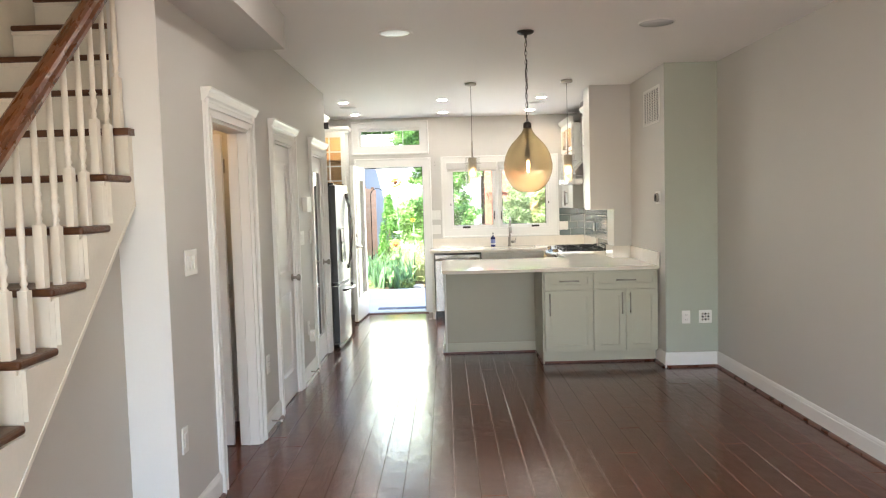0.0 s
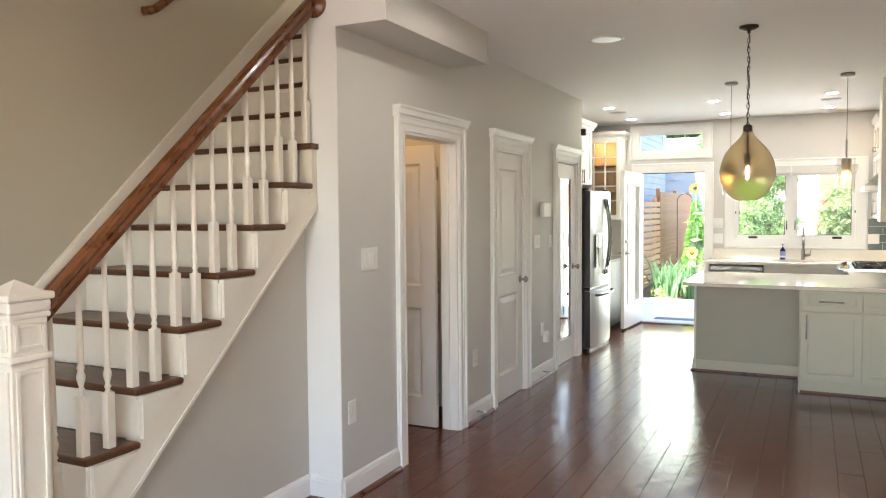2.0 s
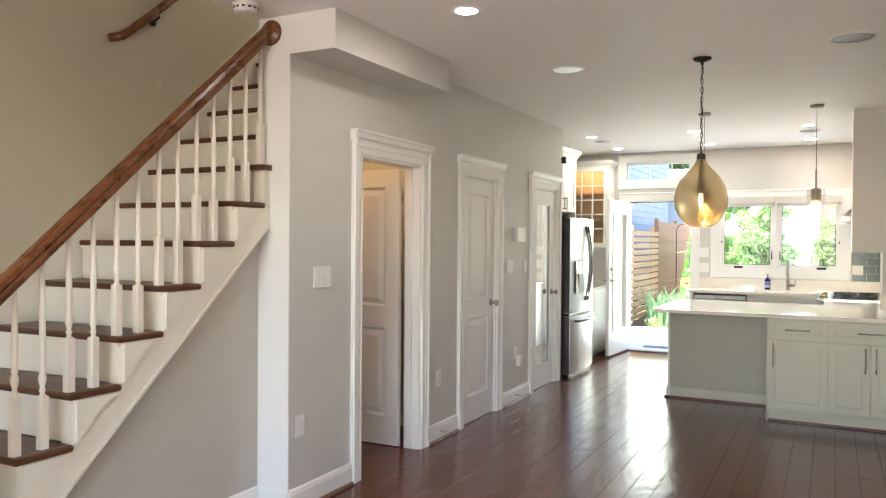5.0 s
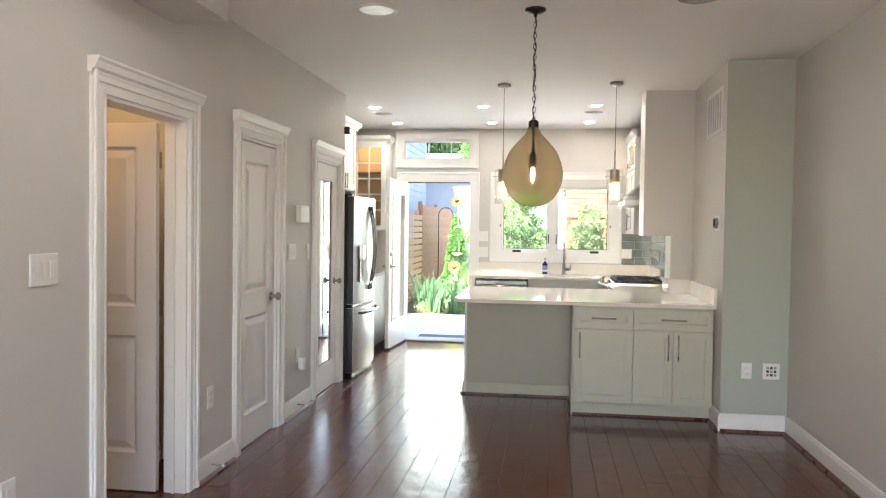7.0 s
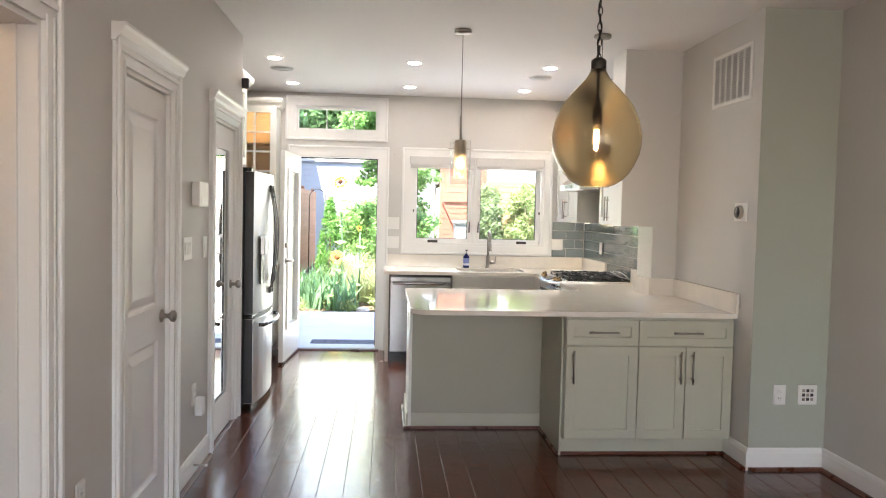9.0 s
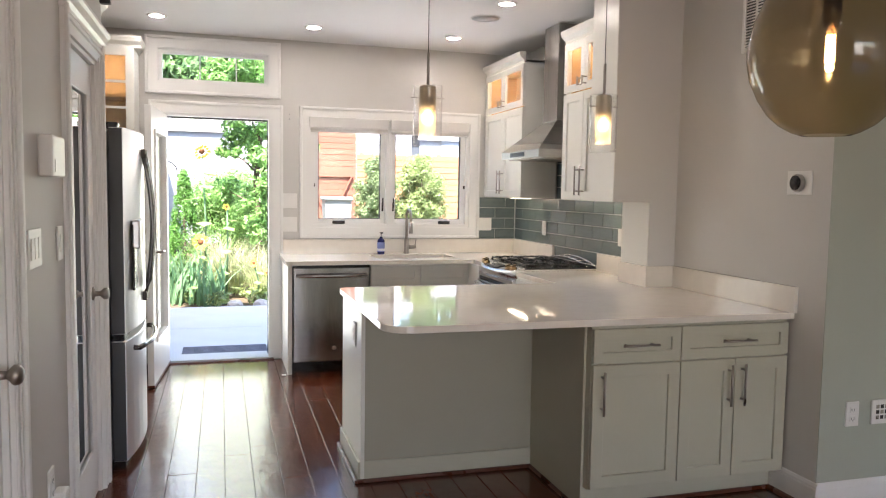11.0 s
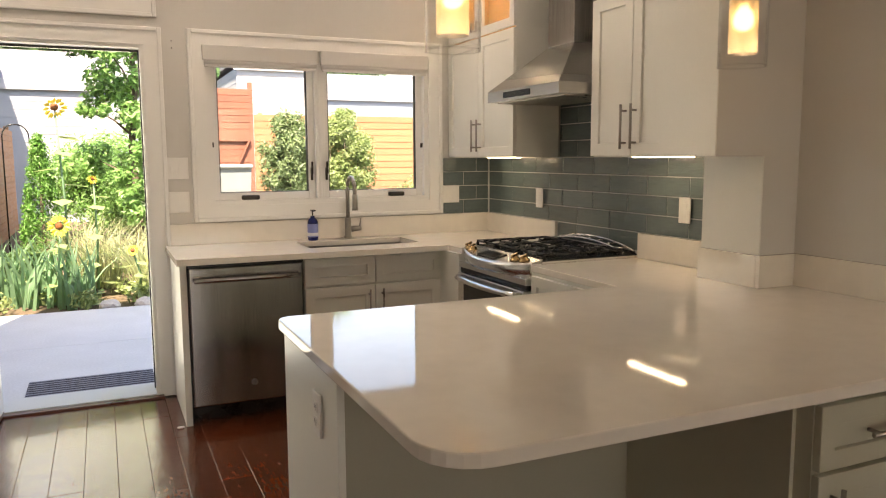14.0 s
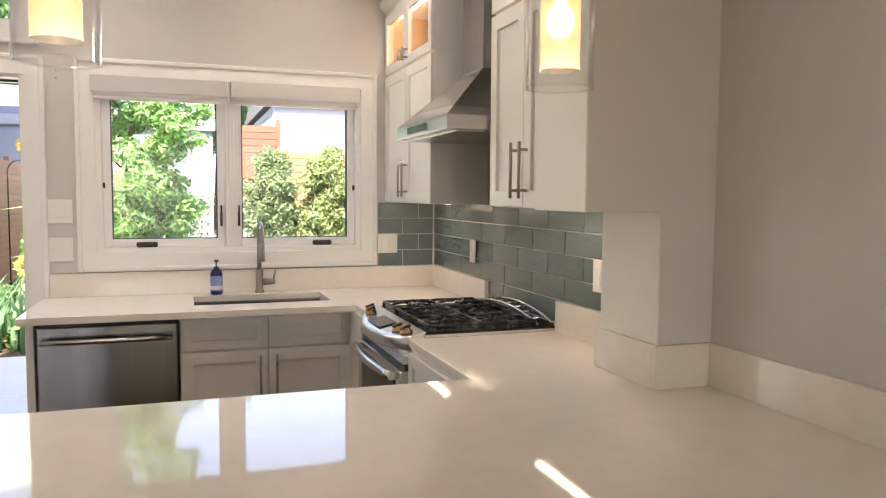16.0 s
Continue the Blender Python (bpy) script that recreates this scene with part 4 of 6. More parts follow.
part("label", lathe([(0.0336, 0.022), (0.0336, 0.105)], at, cap=False), LABEL_BLUE, so, "pale blue paper label")
part("label_band", lathe([(0.0339, 0.030), (0.0339, 0.050)], at, cap=False), LABEL_WHITE, so, "white text band")
part("pump", moved(boxed((-0.004, 0.004, -0.004, 0.004, 0.155, 0.188), (-0.012, 0.012, -0.040, 0.012, 0.184, 0.194), bevel=0.003), at), BLACK, so, "black pump head")

# sink base cabinet, filler, dishwasher
BY = 10.335
m = facing(0, BY, 0, 0)
cab = thing("sink_cabinet", (0.67, 10.6, 0), "white shaker sink cabinet with two false drawers and two doors", "cabinet")
part("body", boxed((0.252, 1.098, BY + 0.001, 10.435, 0.10, 0.882)), CABINET, cab)
for x in (0.252, 1.082):
    part("side", boxed((x, x + 0.016, 10.435, 10.94, 0.10, 0.882)), CABINET, cab)
part("toe_board", boxed((0.252, 1.098, 10.41, 10.425, 0, 0.10)), CABINET, cab)
c = 0.670
front(cab, m, 0.252, c, 0.708, 0.868, None, "drawer")
front(cab, m, c, 1.092, 0.708, 0.868, None, "drawer")
front(cab, m, 0.252, c, 0.118, 0.700, ("v", c - 0.040, 0.565, 0.22))
front(cab, m, c, 1.092, 0.118, 0.700, ("v", c + 0.040, 0.565, 0.22))
solid("counter_end_panel", boxed((-0.412, -0.378, 10.315, 10.94, 0, 0.882), bevel=0.002), CABINET, "white end panel beside the dishwasher", "end panel")
dw = thing("dishwasher", (-0.065, 10.6, 0), "stainless steel dishwasher with a bar handle", "dishwasher")
part("tub", boxed((-0.372, 0.246, 10.345, 10.92, 0.09, 0.872)), DARK_PLASTIC, dw)
part("door", boxed((-0.368, 0.242, 10.312, 10.345, 0.098, 0.855), bevel=0.006), STEEL, dw)
part("handle", tube([(-0.345, 10.275, 0.792), (-0.20, 10.268, 0.792), (0.08, 10.268, 0.792), (0.22, 10.275, 0.792)], 0.014, 12), STEEL_H, dw, "brushed steel bar handle")
for x in (-0.335, 0.19):
    part("handle_post", boxed((x, x + 0.02, 10.28, 10.315, 0.780, 0.804)), STEEL_H, dw)
part("control_strip", boxed((-0.372, 0.246, 10.318, 10.345, 0.856, 0.880)), BLACK, dw, "black control strip")
part("badge", lathe([(0.017, 0), (0.017, 0.004), (0.012, 0.005)], Matrix.Translation((-0.045, 10.312, 0.205)) @ Matrix.Rotation(radians(90), 4, "X")), NICKEL, dw, "round metal badge")
part("kick_plate", boxed((-0.372, 0.246, 10.40, 10.42, 0.0, 0.090)), BLACK, dw, "black kick plate")

# cabinet between the peninsula and the stove, front to the aisle
m = facing(1.112, 0, 0, -90)
cab = thing("base_cabinet", (1.43, 8.95, 0), "narrow white shaker base cabinet beside the stove", "cabinet")
part("body", boxed((1.113, 1.74, 8.60, 9.270, 0.10, 0.882)), CABINET, cab)
part("toe_board", boxed((1.18, 1.20, 8.60, 9.270, 0, 0.10)), CABINET, cab)
front(cab, m, -9.265, -8.66, 0.708, 0.868, ("h", -8.96, 0.79, 0.16), "drawer")
front(cab, m, -9.265, -8.66, 0.118, 0.702, ("v", -8.72, 0.58, 0.20))
cab = thing("corner_cabinet", (1.43, 10.5, 0), "white blind corner base cabinet", "cabinet")
part("body", boxed((1.104, 1.74, 10.05, 10.93, 0.10, 0.882)), CABINET, cab)
part("toe_board", boxed((1.16, 1.18, 10.05, 10.93, 0, 0.10)), CABINET, cab)
part("filler", boxed((1.085, 1.104, 10.05, 10.335, 0.10, 0.882)), CABINET, cab)

# gas range
S0, S1 = 9.288, 10.038
st = thing("gas_range", (1.4, 9.66, 0), "stainless slide-in gas range with black cast-iron grates", "range")
part("body", boxed((1.125, 1.742, S0, S1, 0.03, 0.900)), GREY_CASE, st)
part("oven_door", boxed((1.068, 1.125, S0 + 0.008, S1 - 0.008, 0.16, 0.785), bevel=0.006), BRIGHT_STEEL, st)
part("oven_window", boxed((1.064, 1.068, S0 + 0.09, S1 - 0.09, 0.25, 0.742)), BLACK, st, "black oven glass")
hp = [(1.045 - 0.028 * math.sin(math.pi * f), S0 + 0.05 + f * (S1 - S0 - 0.10), 0.760) for f in [i / 10 for i in range(11)]]
part("oven_handle", tube(hp, 0.017, 12), BRIGHT_STEEL, st, "bowed steel oven handle")
for y in (S0 + 0.05, S1 - 0.075):
    part("handle_post", boxed((1.04, 1.07, y, y + 0.025, 0.745, 0.775)), BRIGHT_STEEL, st)
part("vent_gap", boxed((1.086, 1.125, S0 + 0.008, S1 - 0.008, 0.786, 0.812)), BLACK, st)
part("apron", boxed((1.078, 1.125, S0 + 0.004, S1 - 0.004, 0.812, 0.8455), bevel=0.003), BRIGHT_STEEL, st, "steel apron under the controls")
# bowed, sloping control panel with a rounded front edge
bm = bmesh.new()
steps = 28
rings = []
for i in range(steps + 1):
    f = i / steps
    y = S0 + f * (S1 - S0)
    x = 1.108 - 0.090 * math.sin(math.pi * f) ** 0.85
    top = 0.938 - (1.17 - x) * 0.20
    rings.append([bm.verts.new(v) for v in ((1.17, y, 0.846), (1.17, y, 0.938), (x + 0.012, y, top), (x + 0.004, y, top - 0.004), (x, y, top - 0.012), (x + 0.004, y, 0.862), (x + 0.018, y, 0.846))])
for a, b in zip(rings, rings[1:]):
    for k in range(7):
        face = bm.faces.new((a[k], a[(k + 1) % 7], b[(k + 1) % 7], b[k]))
        face.smooth = k in (2, 3, 4)
bm.faces.new(rings[0])
bm.faces.new(list(reversed(rings[-1])))
part("control_panel", bm, BRIGHT_STEEL, st, "bowed stainless control panel")
tilt = math.degrees(math.atan(0.20))
for y in (S0 + 0.070, S0 + 0.140, S1 - 0.140, S1 - 0.070):
    x = 1.125 - 0.050 * math.sin(math.pi * (y - S0) / (S1 - S0))
    z = 0.938 - (1.17 - x) * 0.20
    kn = part("knob", moved(lathe([(0.027, 0), (0.027, 0.006), (0.021, 0.010), (0.020, 0.018), (0.017, 0.021)], segments=18), pose(x, y, z, 0, -tilt, 0)), BRASS, st, "bronze-toned polished burner knob")
    part("knob_grip", moved(boxed((-0.025, 0.025, -0.007, 0.007, 0.019, 0.031), bevel=0.003), pose(x, y, z, 0, -tilt, 25)), BRASS, kn)
part("display", moved(boxed((-0.040, 0.040, -0.10, 0.10, 0, 0.004)), pose(1.090, 9.663, 0.9222, 0, -tilt, 0)), BLACK, st, "black touch display")
part("cooktop", boxed((1.165, 1.742, S0 - 0.002, S1 + 0.002, 0.900, 0.935), bevel=0.006), BLACK, st, "black enamel cooktop")
for y in (S0 - 0.010, S1 + 0.002):
    part("rim", boxed((1.165, 1.742, y, y + 0.008, 0.9155, 0.927)), BRIGHT_STEEL, st, "steel cooktop rim")
for bx, by, br in ((1.30, 9.43, 0.045), (1.55, 9.43, 0.038), (1.42, 9.663, 0.05), (1.30, 9.895, 0.042), (1.55, 9.895, 0.036)):
    part("burner", lathe([(br, 0.935), (br, 0.946), (br * 0.8, 0.952), (br * 0.75, 0.960), (br * 0.2, 0.962)], Matrix.Translation((bx, by, 0)), segments=20), IRON, st, "black burner cap")
for g in range(3):
    y0, y1 = S0 + 0.012 + g * 0.245, S0 + 0.012 + g * 0.245 + 0.236
    bm = bmesh.new()
    ym = (y0 + y1) / 2
    z0, z1 = 0.951, 0.963
    for s in ((1.185, 1.655, y0, y0 + 0.012), (1.185, 1.655, y1 - 0.012, y1), (1.185, 1.197, y0 + 0.012, y1 - 0.012), (1.643, 1.655, y0 + 0.012, y1 - 0.012), (1.414, 1.426, y0 + 0.012, y1 - 0.012)):
        box(bm, s[0], s[1], s[2], s[3], z0, z1, bevel=0.003)
    for cx in (1.305, 1.535):
        for a in range(0, 360, 60):
            d = Vector((math.cos(radians(a)), math.sin(radians(a)) * 0.95, 0))
            tube([Vector((cx, ym, z1 + 0.002)) + d * 0.028, Vector((cx, ym, z1 + 0.003)) + d * 0.065, Vector((cx, ym, z0 + 0.006)) + d * 0.112], 0.0055, 6, bm)
    for cx in (1.19, 1.42, 1.65):
        for cy in (y0 + 0.006, y1 - 0.006):
            box(bm, cx - 0.007, cx + 0.007, cy - 0.006, cy + 0.006, 0.934, z0)
    part("grate", bm, IRON, st, "black cast-iron grate")
# arched rear vent trim with slots
bm = bmesh.new()
n = 24
arch = [(S0 + 0.01 + (S1 - S0 - 0.02) * i / n, 0.942 + 0.046 * math.sin(math.pi * i / n) ** 0.7) for i in range(n + 1)]
tube([(1.662, y, h - 0.004) for y, h in arch], 0.007, 8, bm)
tube([(1.726, y, h + 0.004) for y, h in arch], 0.007, 8, bm)
for y, h in arch[2:-1:3]:
    tube([(1.662, y, h - 0.004), (1.726, y, h + 0.004)], 0.006, 6, bm)
part("vent_trim", bm, BRIGHT_STEEL, st, "arched steel vent trim with slots")
part("vent_base", boxed((1.668, 1.735, S0 + 0.01, S1 - 0.01, 0.935, 0.945)), BLACK, st)

# upper cabinets on the right wall
UX = 1.45
m = facing(UX, 0, 0, -90)


def wall_cabinet(y0, y1, depth_to, label):
    cab = thing("wall_cabinet", ((UX + depth_to) / 2, (y0 + y1) / 2, 1.43), label, "cabinet", "wall cabinets by the hood")
    part("body", boxed((UX + 0.001, depth_to, y0, y1, 1.43, 2.175), bevel=0.001), CABINET, cab)
    part("upper_case", boxed((UX + 0.001, depth_to, y0, y0 + 0.018, 2.175, 2.545), (UX + 0.001, depth_to, y1 - 0.018, y1, 2.175, 2.545), (UX + 0.001, depth_to, y0, y1, 2.527, 2.545), (depth_to - 0.012, depth_to, y0, y1, 2.175, 2.527)), CABINET, cab)
    part("lining", boxed((depth_to - 0.020, depth_to - 0.012, y0 + 0.018, y1 - 0.018, 2.176, 2.527), (UX + 0.03, depth_to - 0.02, y0 + 0.0185, y0 + 0.024, 2.176, 2.527), (UX + 0.03, depth_to - 0.02, y1 - 0.024, y1 - 0.0185, 2.176, 2.527), (UX + 0.03, depth_to - 0.02, y0 + 0.024, y1 - 0.024, 2.176, 2.182)), SHELF_WOOD, cab, "maple lining of the glazed top case")
    crown = outline([(0, 0), (-0.012, 0), (-0.016, 0.020), (-0.045, 0.045), (-0.055, 0.070), (-0.055, 0.085), (0, 0.085)], y0, y1, "y")
    part("crown", moved(crown, Matrix.Translation((UX, 0, 2.525))), CABINET, cab, "white crown moulding")
    c = (y0 + y1) / 2
    for a, b, hx in ((-y1, -c, -c - 0.036), (-c, -y0, -c + 0.036)):
        front(cab, m, a, b, 1.432, 2.170, ("v", hx, 1.565, 0.20))
        front(cab, m, a, b, 2.178, 2.522, ("v", hx, 2.235, 0.06), "glass_door", glazed=True)
    part("case_light", boxed((UX + 0.05, UX + 0.07, y0 + 0.06, y1 - 0.06, 2.515, 2.5265)), LED, cab, "warm light strip inside the glazed case")
    part("light_strip", boxed((1.60, 1.625, c - 0.20, c + 0.20, 1.4262, 1.4295)), LED, cab, "lit LED strip under the cabinet")
    return cab


wall_cabinet(10.04, 10.935, 1.74, "tall white shaker wall cabinet with glazed top doors by the window")
wall_cabinet(8.662, 9.28, 1.74, "white shaker wall cabinet with glazed top doors, beside the chase")

# thin sheet added to whiten the boxed wall's side next to the cabinet
solid("white_facing", boxed((1.330, 1.3348, 8.346, 8.66, 1.431, ZC - 0.002)), CABINET, "thin white sheet over the boxed wall's aisle side", "panel")

# a second added sheet whitens the stub's side above the upstand
solid("white_facing", boxed((1.5752, 1.5798, 8.346, 8.66, 1.0435, 1.4295)), CABINET, "thin white sheet over the wall stub's aisle side", "panel")

# chimney hood
hd = thing("range_hood", (1.5, 9.66, 1.72), "stainless steel chimney range hood", "range hood")
H0, H1, HX = 9.295, 10.025, 1.255
part("rim", boxed((HX, 1.742, H0, H1, 1.735, 1.792), bevel=0.002), STEEL_H, hd)
bm = bmesh.new()
lo = [bm.verts.new(v) for v in ((HX, H0, 1.792), (1.742, H0, 1.792), (1.742, H1, 1.792), (HX, H1, 1.792))]
hi = [bm.verts.new(v) for v in ((1.50, 9.535, 2.02), (1.742, 9.535, 2.02), (1.742, 9.785, 2.02), (1.50, 9.785, 2.02))]
for i in range(4):
    bm.faces.new((lo[i], lo[(i + 1) % 4], hi[(i + 1) % 4], hi[i]))
bm.faces.new(hi)
bm.faces.new(list(reversed(lo)))
part("canopy", bm, STEEL_H, hd)
part("chimney", boxed((1.50, 1.742, 9.535, 9.785, 2.02, ZC - 0.002), bevel=0.002), STEEL, hd)
part("control_strip", boxed((HX - 0.003, HX, 9.56, 9.84, 1.748, 1.780)), BLACK, hd, "black button strip")
part("filter", boxed((HX + 0.05, 1.70, H0 + 0.03, H1 - 0.03, 1.728, 1.7345)), NICKEL, hd)

# fridge
fr = thing("refrigerator", (-1.78, 8.9, 0), "stainless french-door refrigerator with bottom freezer and dispenser", "refrigerator")
Y0, Y1 = 8.452, 9.345
part("case", boxed((-2.12, -1.465, Y0, Y1, 0.02, 1.765), bevel=0.004), GREY_CASE, fr)
for y in (Y0 + 0.002, Y1 - 0.07):
    part("hinge_cover", boxed((-1.58, -1.41, y, y + 0.068, 1.765, 1.800), bevel=0.006), BLACK, fr)


def bulged(y0, y1, z0, z1, full0, full1):
    """A door that bulges over the whole width full0..full1."""
    pts = [(-1.455, y0)]
    for i in range(9):
        y = y0 + (y1 - y0) * i / 8
        u = (y - full0) / (full1 - full0) * 2 - 1
        pts.append((-1.338 - 0.050 * u * u, y))
    pts.append((-1.455, y1))
    bm = outline(pts, z0, z1)
    rim = [e for e in bm.edges if abs(e.verts[0].co.z - e.verts[1].co.z) < 1e-6]
    bmesh.ops.bevel(bm, geom=rim, offset=0.006, segments=2, affect="EDGES", profile=0.5)
    return bm


ym = (Y0 + Y1) / 2
part("door", bulged(Y0, ym - 0.003, 0.715, 1.775, Y0, Y1), FRIDGE_STEEL, fr, "left stainless door")
part("door", bulged(ym + 0.003, Y1, 0.715, 1.775, Y0, Y1), FRIDGE_STEEL, fr, "right stainless door")
part("freezer_drawer", bulged(Y0, Y1, 0.045, 0.680, Y0, Y1), FRIDGE_STEEL, fr)
part("door_side", boxed((-1.456, -1.392, Y0 - 0.003, Y0 - 0.0005, 0.72, 1.77), bevel=0.0)  , GREY_CASE, fr, "dark grey door edge")
part("drawer_side", boxed((-1.456, -1.392, Y0 - 0.003, Y0 - 0.0005, 0.05, 0.675)), GREY_CASE, fr, "dark grey drawer edge")
part("gap_seal", boxed((-1.462, -1.395, Y0 + 0.004, Y1 - 0.004, 0.681, 0.714)), BLACK, fr)
for y in (ym - 0.045, ym + 0.045):
    hp = [(-1.285 - 0.045 * (2 * f - 1) ** 2, y, 0.86 + f * 0.80) for f in [i / 10 for i in range(11)]]
    h = part("door_handle", tube([(-1.345, y, 0.865)] + hp + [(-1.345, y, 1.655)], 0.013, 10), HANDLE_STEEL, fr, "long bowed steel handle")
    for z in (0.835, 1.635):
        part("handle_end", boxed((-1.352, -1.318, y - 0.014, y + 0.014, z, z + 0.05), bevel=0.004), DARK_METAL, h)
hp = [(-1.285 - 0.045 * (2 * f - 1) ** 2, Y0 + 0.10 + f * (Y1 - Y0 - 0.2), 0.625) for f in [i / 10 for i in range(11)]]
part("freezer_handle", tube([(-1.36, Y0 + 0.105, 0.625)] + hp + [(-1.36, Y1 - 0.105, 0.625)], 0.014, 10), HANDLE_STEEL, fr, "bowed steel freezer handle")
part("dispenser", boxed((-1.362, -1.350, Y0 + 0.10, Y0 + 0.30, 0.93, 1.28), bevel=0.004), BLACK, fr, "black water dispenser recess")
part("dispenser_panel", boxed((-1.362, -1.322, Y0 + 0.10, Y0 + 0.30, 1.15, 1.30), bevel=0.008), FRIDGE_STEEL, fr, "steel dispenser control panel")
part("foot_grille", boxed((-1.47, -1.40, Y0 + 0.02, Y1 - 0.02, 0.0, 0.042)), BLACK, fr)

# cabinet over the fridge and the glazed corner cabinet with its base unit
oc = thing("over_fridge_cabinet", (-1.9, 8.9, 1.86), "white cabinet with crown moulding above the refrigerator", "cabinet")
part("body", boxed((-2.145, -1.64, 8.43, 9.37, 1.86, 2.53), bevel=0.001), CABINET, oc)
m = facing(-1.639, 0, 0, 90)
front(oc, m, 8.434, 8.90, 1.865, 2.525, ("v", 8.86, 1.95, 0.16))
front(oc, m, 8.90, 9.366, 1.865, 2.525, ("v", 8.94, 1.95, 0.16))
crown = outline([(0, 0), (0.012, 0), (0.016, 0.020), (0.045, 0.045), (0.055, 0.070), (0.055, 0.085), (0, 0.085)], 8.43, 9.42, "y")
part("crown", moved(crown, Matrix.Translation((-1.62, 0, 2.515))), CABINET, oc, "white crown moulding")
part("end_panel", boxed((-2.145, -1.62, 9.37, 9.39, 0, 2.53)), CABINET, oc)

gc = thing("glass_cabinet", (-1.83, 10.7, 1.43), "white corner wall cabinet with a glazed grid door and maple inside", "cabinet")
G0, G1, GY = -2.13, -1.545, 10.60
part("case", boxed((G0, G1, GY, 10.945, 1.43, 1.45), (G0, G1, GY, 10.945, 2.53, 2.55), (G0, G0 + 0.018, GY, 10.945, 1.45, 2.53), (G1 - 0.018, G1, GY, 10.945, 1.45, 2.53), (G0 + 0.018, G1 - 0.018, 10.93, 10.945, 1.45, 2.53)), CABINET, gc)
part("lining", boxed((G0 + 0.018, G1 - 0.018, 10.922, 10.93, 1.45, 2.53)), SHELF_WOOD, gc, "maple cabinet back")
for z in (1.80, 2.16):
    part("shelf", boxed((G0 + 0.018, G1 - 0.018, GY + 0.03, 10.92, z, z + 0.018)), SHELF_WOOD, gc, "maple shelf")
r = 0.06
bm = boxed((G0, G0 + r, GY - 0.02, GY, 1.43, 2.53), (G1 - r, G1, GY - 0.02, GY, 1.43, 2.53), (G0 + r, G1 - r, GY - 0.02, GY, 1.43, 1.43 + r), (G0 + r, G1 - r, GY - 0.02, GY, 2.53 - r, 2.53), bevel=0.001)
gd = part("door", bm, CABINET, gc)
part("case_light", boxed((G0 + 0.06, G1 - 0.06, GY + 0.05, GY + 0.07, 2.518, 2.5295)), LED, gc, "warm light strip inside the case")
bm = bmesh.new()
for i in range(1, 3):
    x = G0 + r + (G1 - G0 - 2 * r) * i / 3
    box(bm, x - 0.009, x + 0.009, GY - 0.018, GY - 0.002, 1.43 + r, 2.53 - r)
for i in range(1, 5):
    z = 1.43 + r + (1.10 - 2 * r) * i / 5
    box(bm, G0 + r, G1 - r, GY - 0.017, GY - 0.003, z - 0.009, z + 0.009)
part("grille", bm, CABINET, gd)
p = part("pane", boxed((G0 + r, G1 - r, GY - 0.001, GY + 0.002, 1.43 + r, 2.53 - r)), CABINET_PANE, gd)
p.visible_shadow = False
crown = outline([(0, 0), (-0.012, 0), (-0.016, 0.020), (-0.045, 0.045), (-0.055, 0.070), (-0.055, 0.085), (0, 0.085)], G0, G1 + 0.055, "x")
part("crown", moved(crown, Matrix.Translation((0, GY - 0.005, 2.53))), CABINET, gc, "white crown moulding")
part("side_crown", moved(outline([(0, 0), (0.012, 0), (0.016, 0.020), (0.045, 0.045), (0.055, 0.070), (0.055, 0.085), (0, 0.085)], GY, 10.945, "y"), Matrix.Translation((G1, 0, 2.53))), CABINET, gc)
bc = thing("corner_base_cabinet", (-1.83, 10.5, 0), "white base cabinet with a quartz top beside the garden door", "cabinet")
part("body", boxed((-2.14, -1.56, 9.40, 10.94, 0.10, 0.882)), CABINET, bc)
part("toe_board", boxed((-2.14, -1.63, 9.40, 10.94, 0, 0.10)), CABINET, bc)
part("top", boxed((-2.145, -1.535, 9.392, 10.947, 0.883, COUNTER), bevel=0.003), QUARTZ, bc, "white quartz top")

# ---- fixtures ----


def plate(name, face, centre, w, h, kind, label, category):
    """A wall plate. face: "+x", "-x" or "-y"; kind: rockers or outlets."""
    turn = {"+x": 90, "-x": -90, "-y": 0}[face]
    m = pose(*centre, 0, 0, turn)
    ob = thing(name, centre, label, category)
    part("cover", moved(boxed((-w / 2, w / 2, -0.009, -0.0005, -h / 2, h / 2), bevel=0.003), m), PLASTIC, ob)
    if kind[0] == "rocker":
        n = kind[1]
        for i in range(n):
            x = (i - (n - 1) / 2) * 0.046
            part("rocker", moved(boxed((x - 0.0165, x + 0.0165, -0.0125, -0.009, -0.033, 0.033), bevel=0.001), m), PLASTIC, ob)
    if kind[0] == "outlet":
        for z in (-0.021, 0.021):
            face_ob = part("receptacle", moved(boxed((-0.017, 0.017, -0.011, -0.009, z - 0.014, z + 0.014), bevel=0.002), m), PLASTIC, ob)
            part("slots", moved(boxed((-0.008, -0.006, -0.0116, -0.011, z - 0.005, z + 0.006), (0.006, 0.008, -0.0116, -0.011, z - 0.005, z + 0.006), (-0.002, 0.002, -0.0116, -0.011, z - 0.011, z - 0.008)), m), DARK_PLASTIC, face_ob)
    if kind[0] == "grid":
        for i in range(3):
            for j in range(3):
                x, z = (i - 1) * 0.026, (j - 1) * 0.026
                part("jack", moved(boxed((x - 0.009, x + 0.009, -0.0105, -0.009, z - 0.009, z + 0.009)), m), DARK_PLASTIC if (i + j) % 2 else NICKEL, ob, "speaker terminal")
    return ob


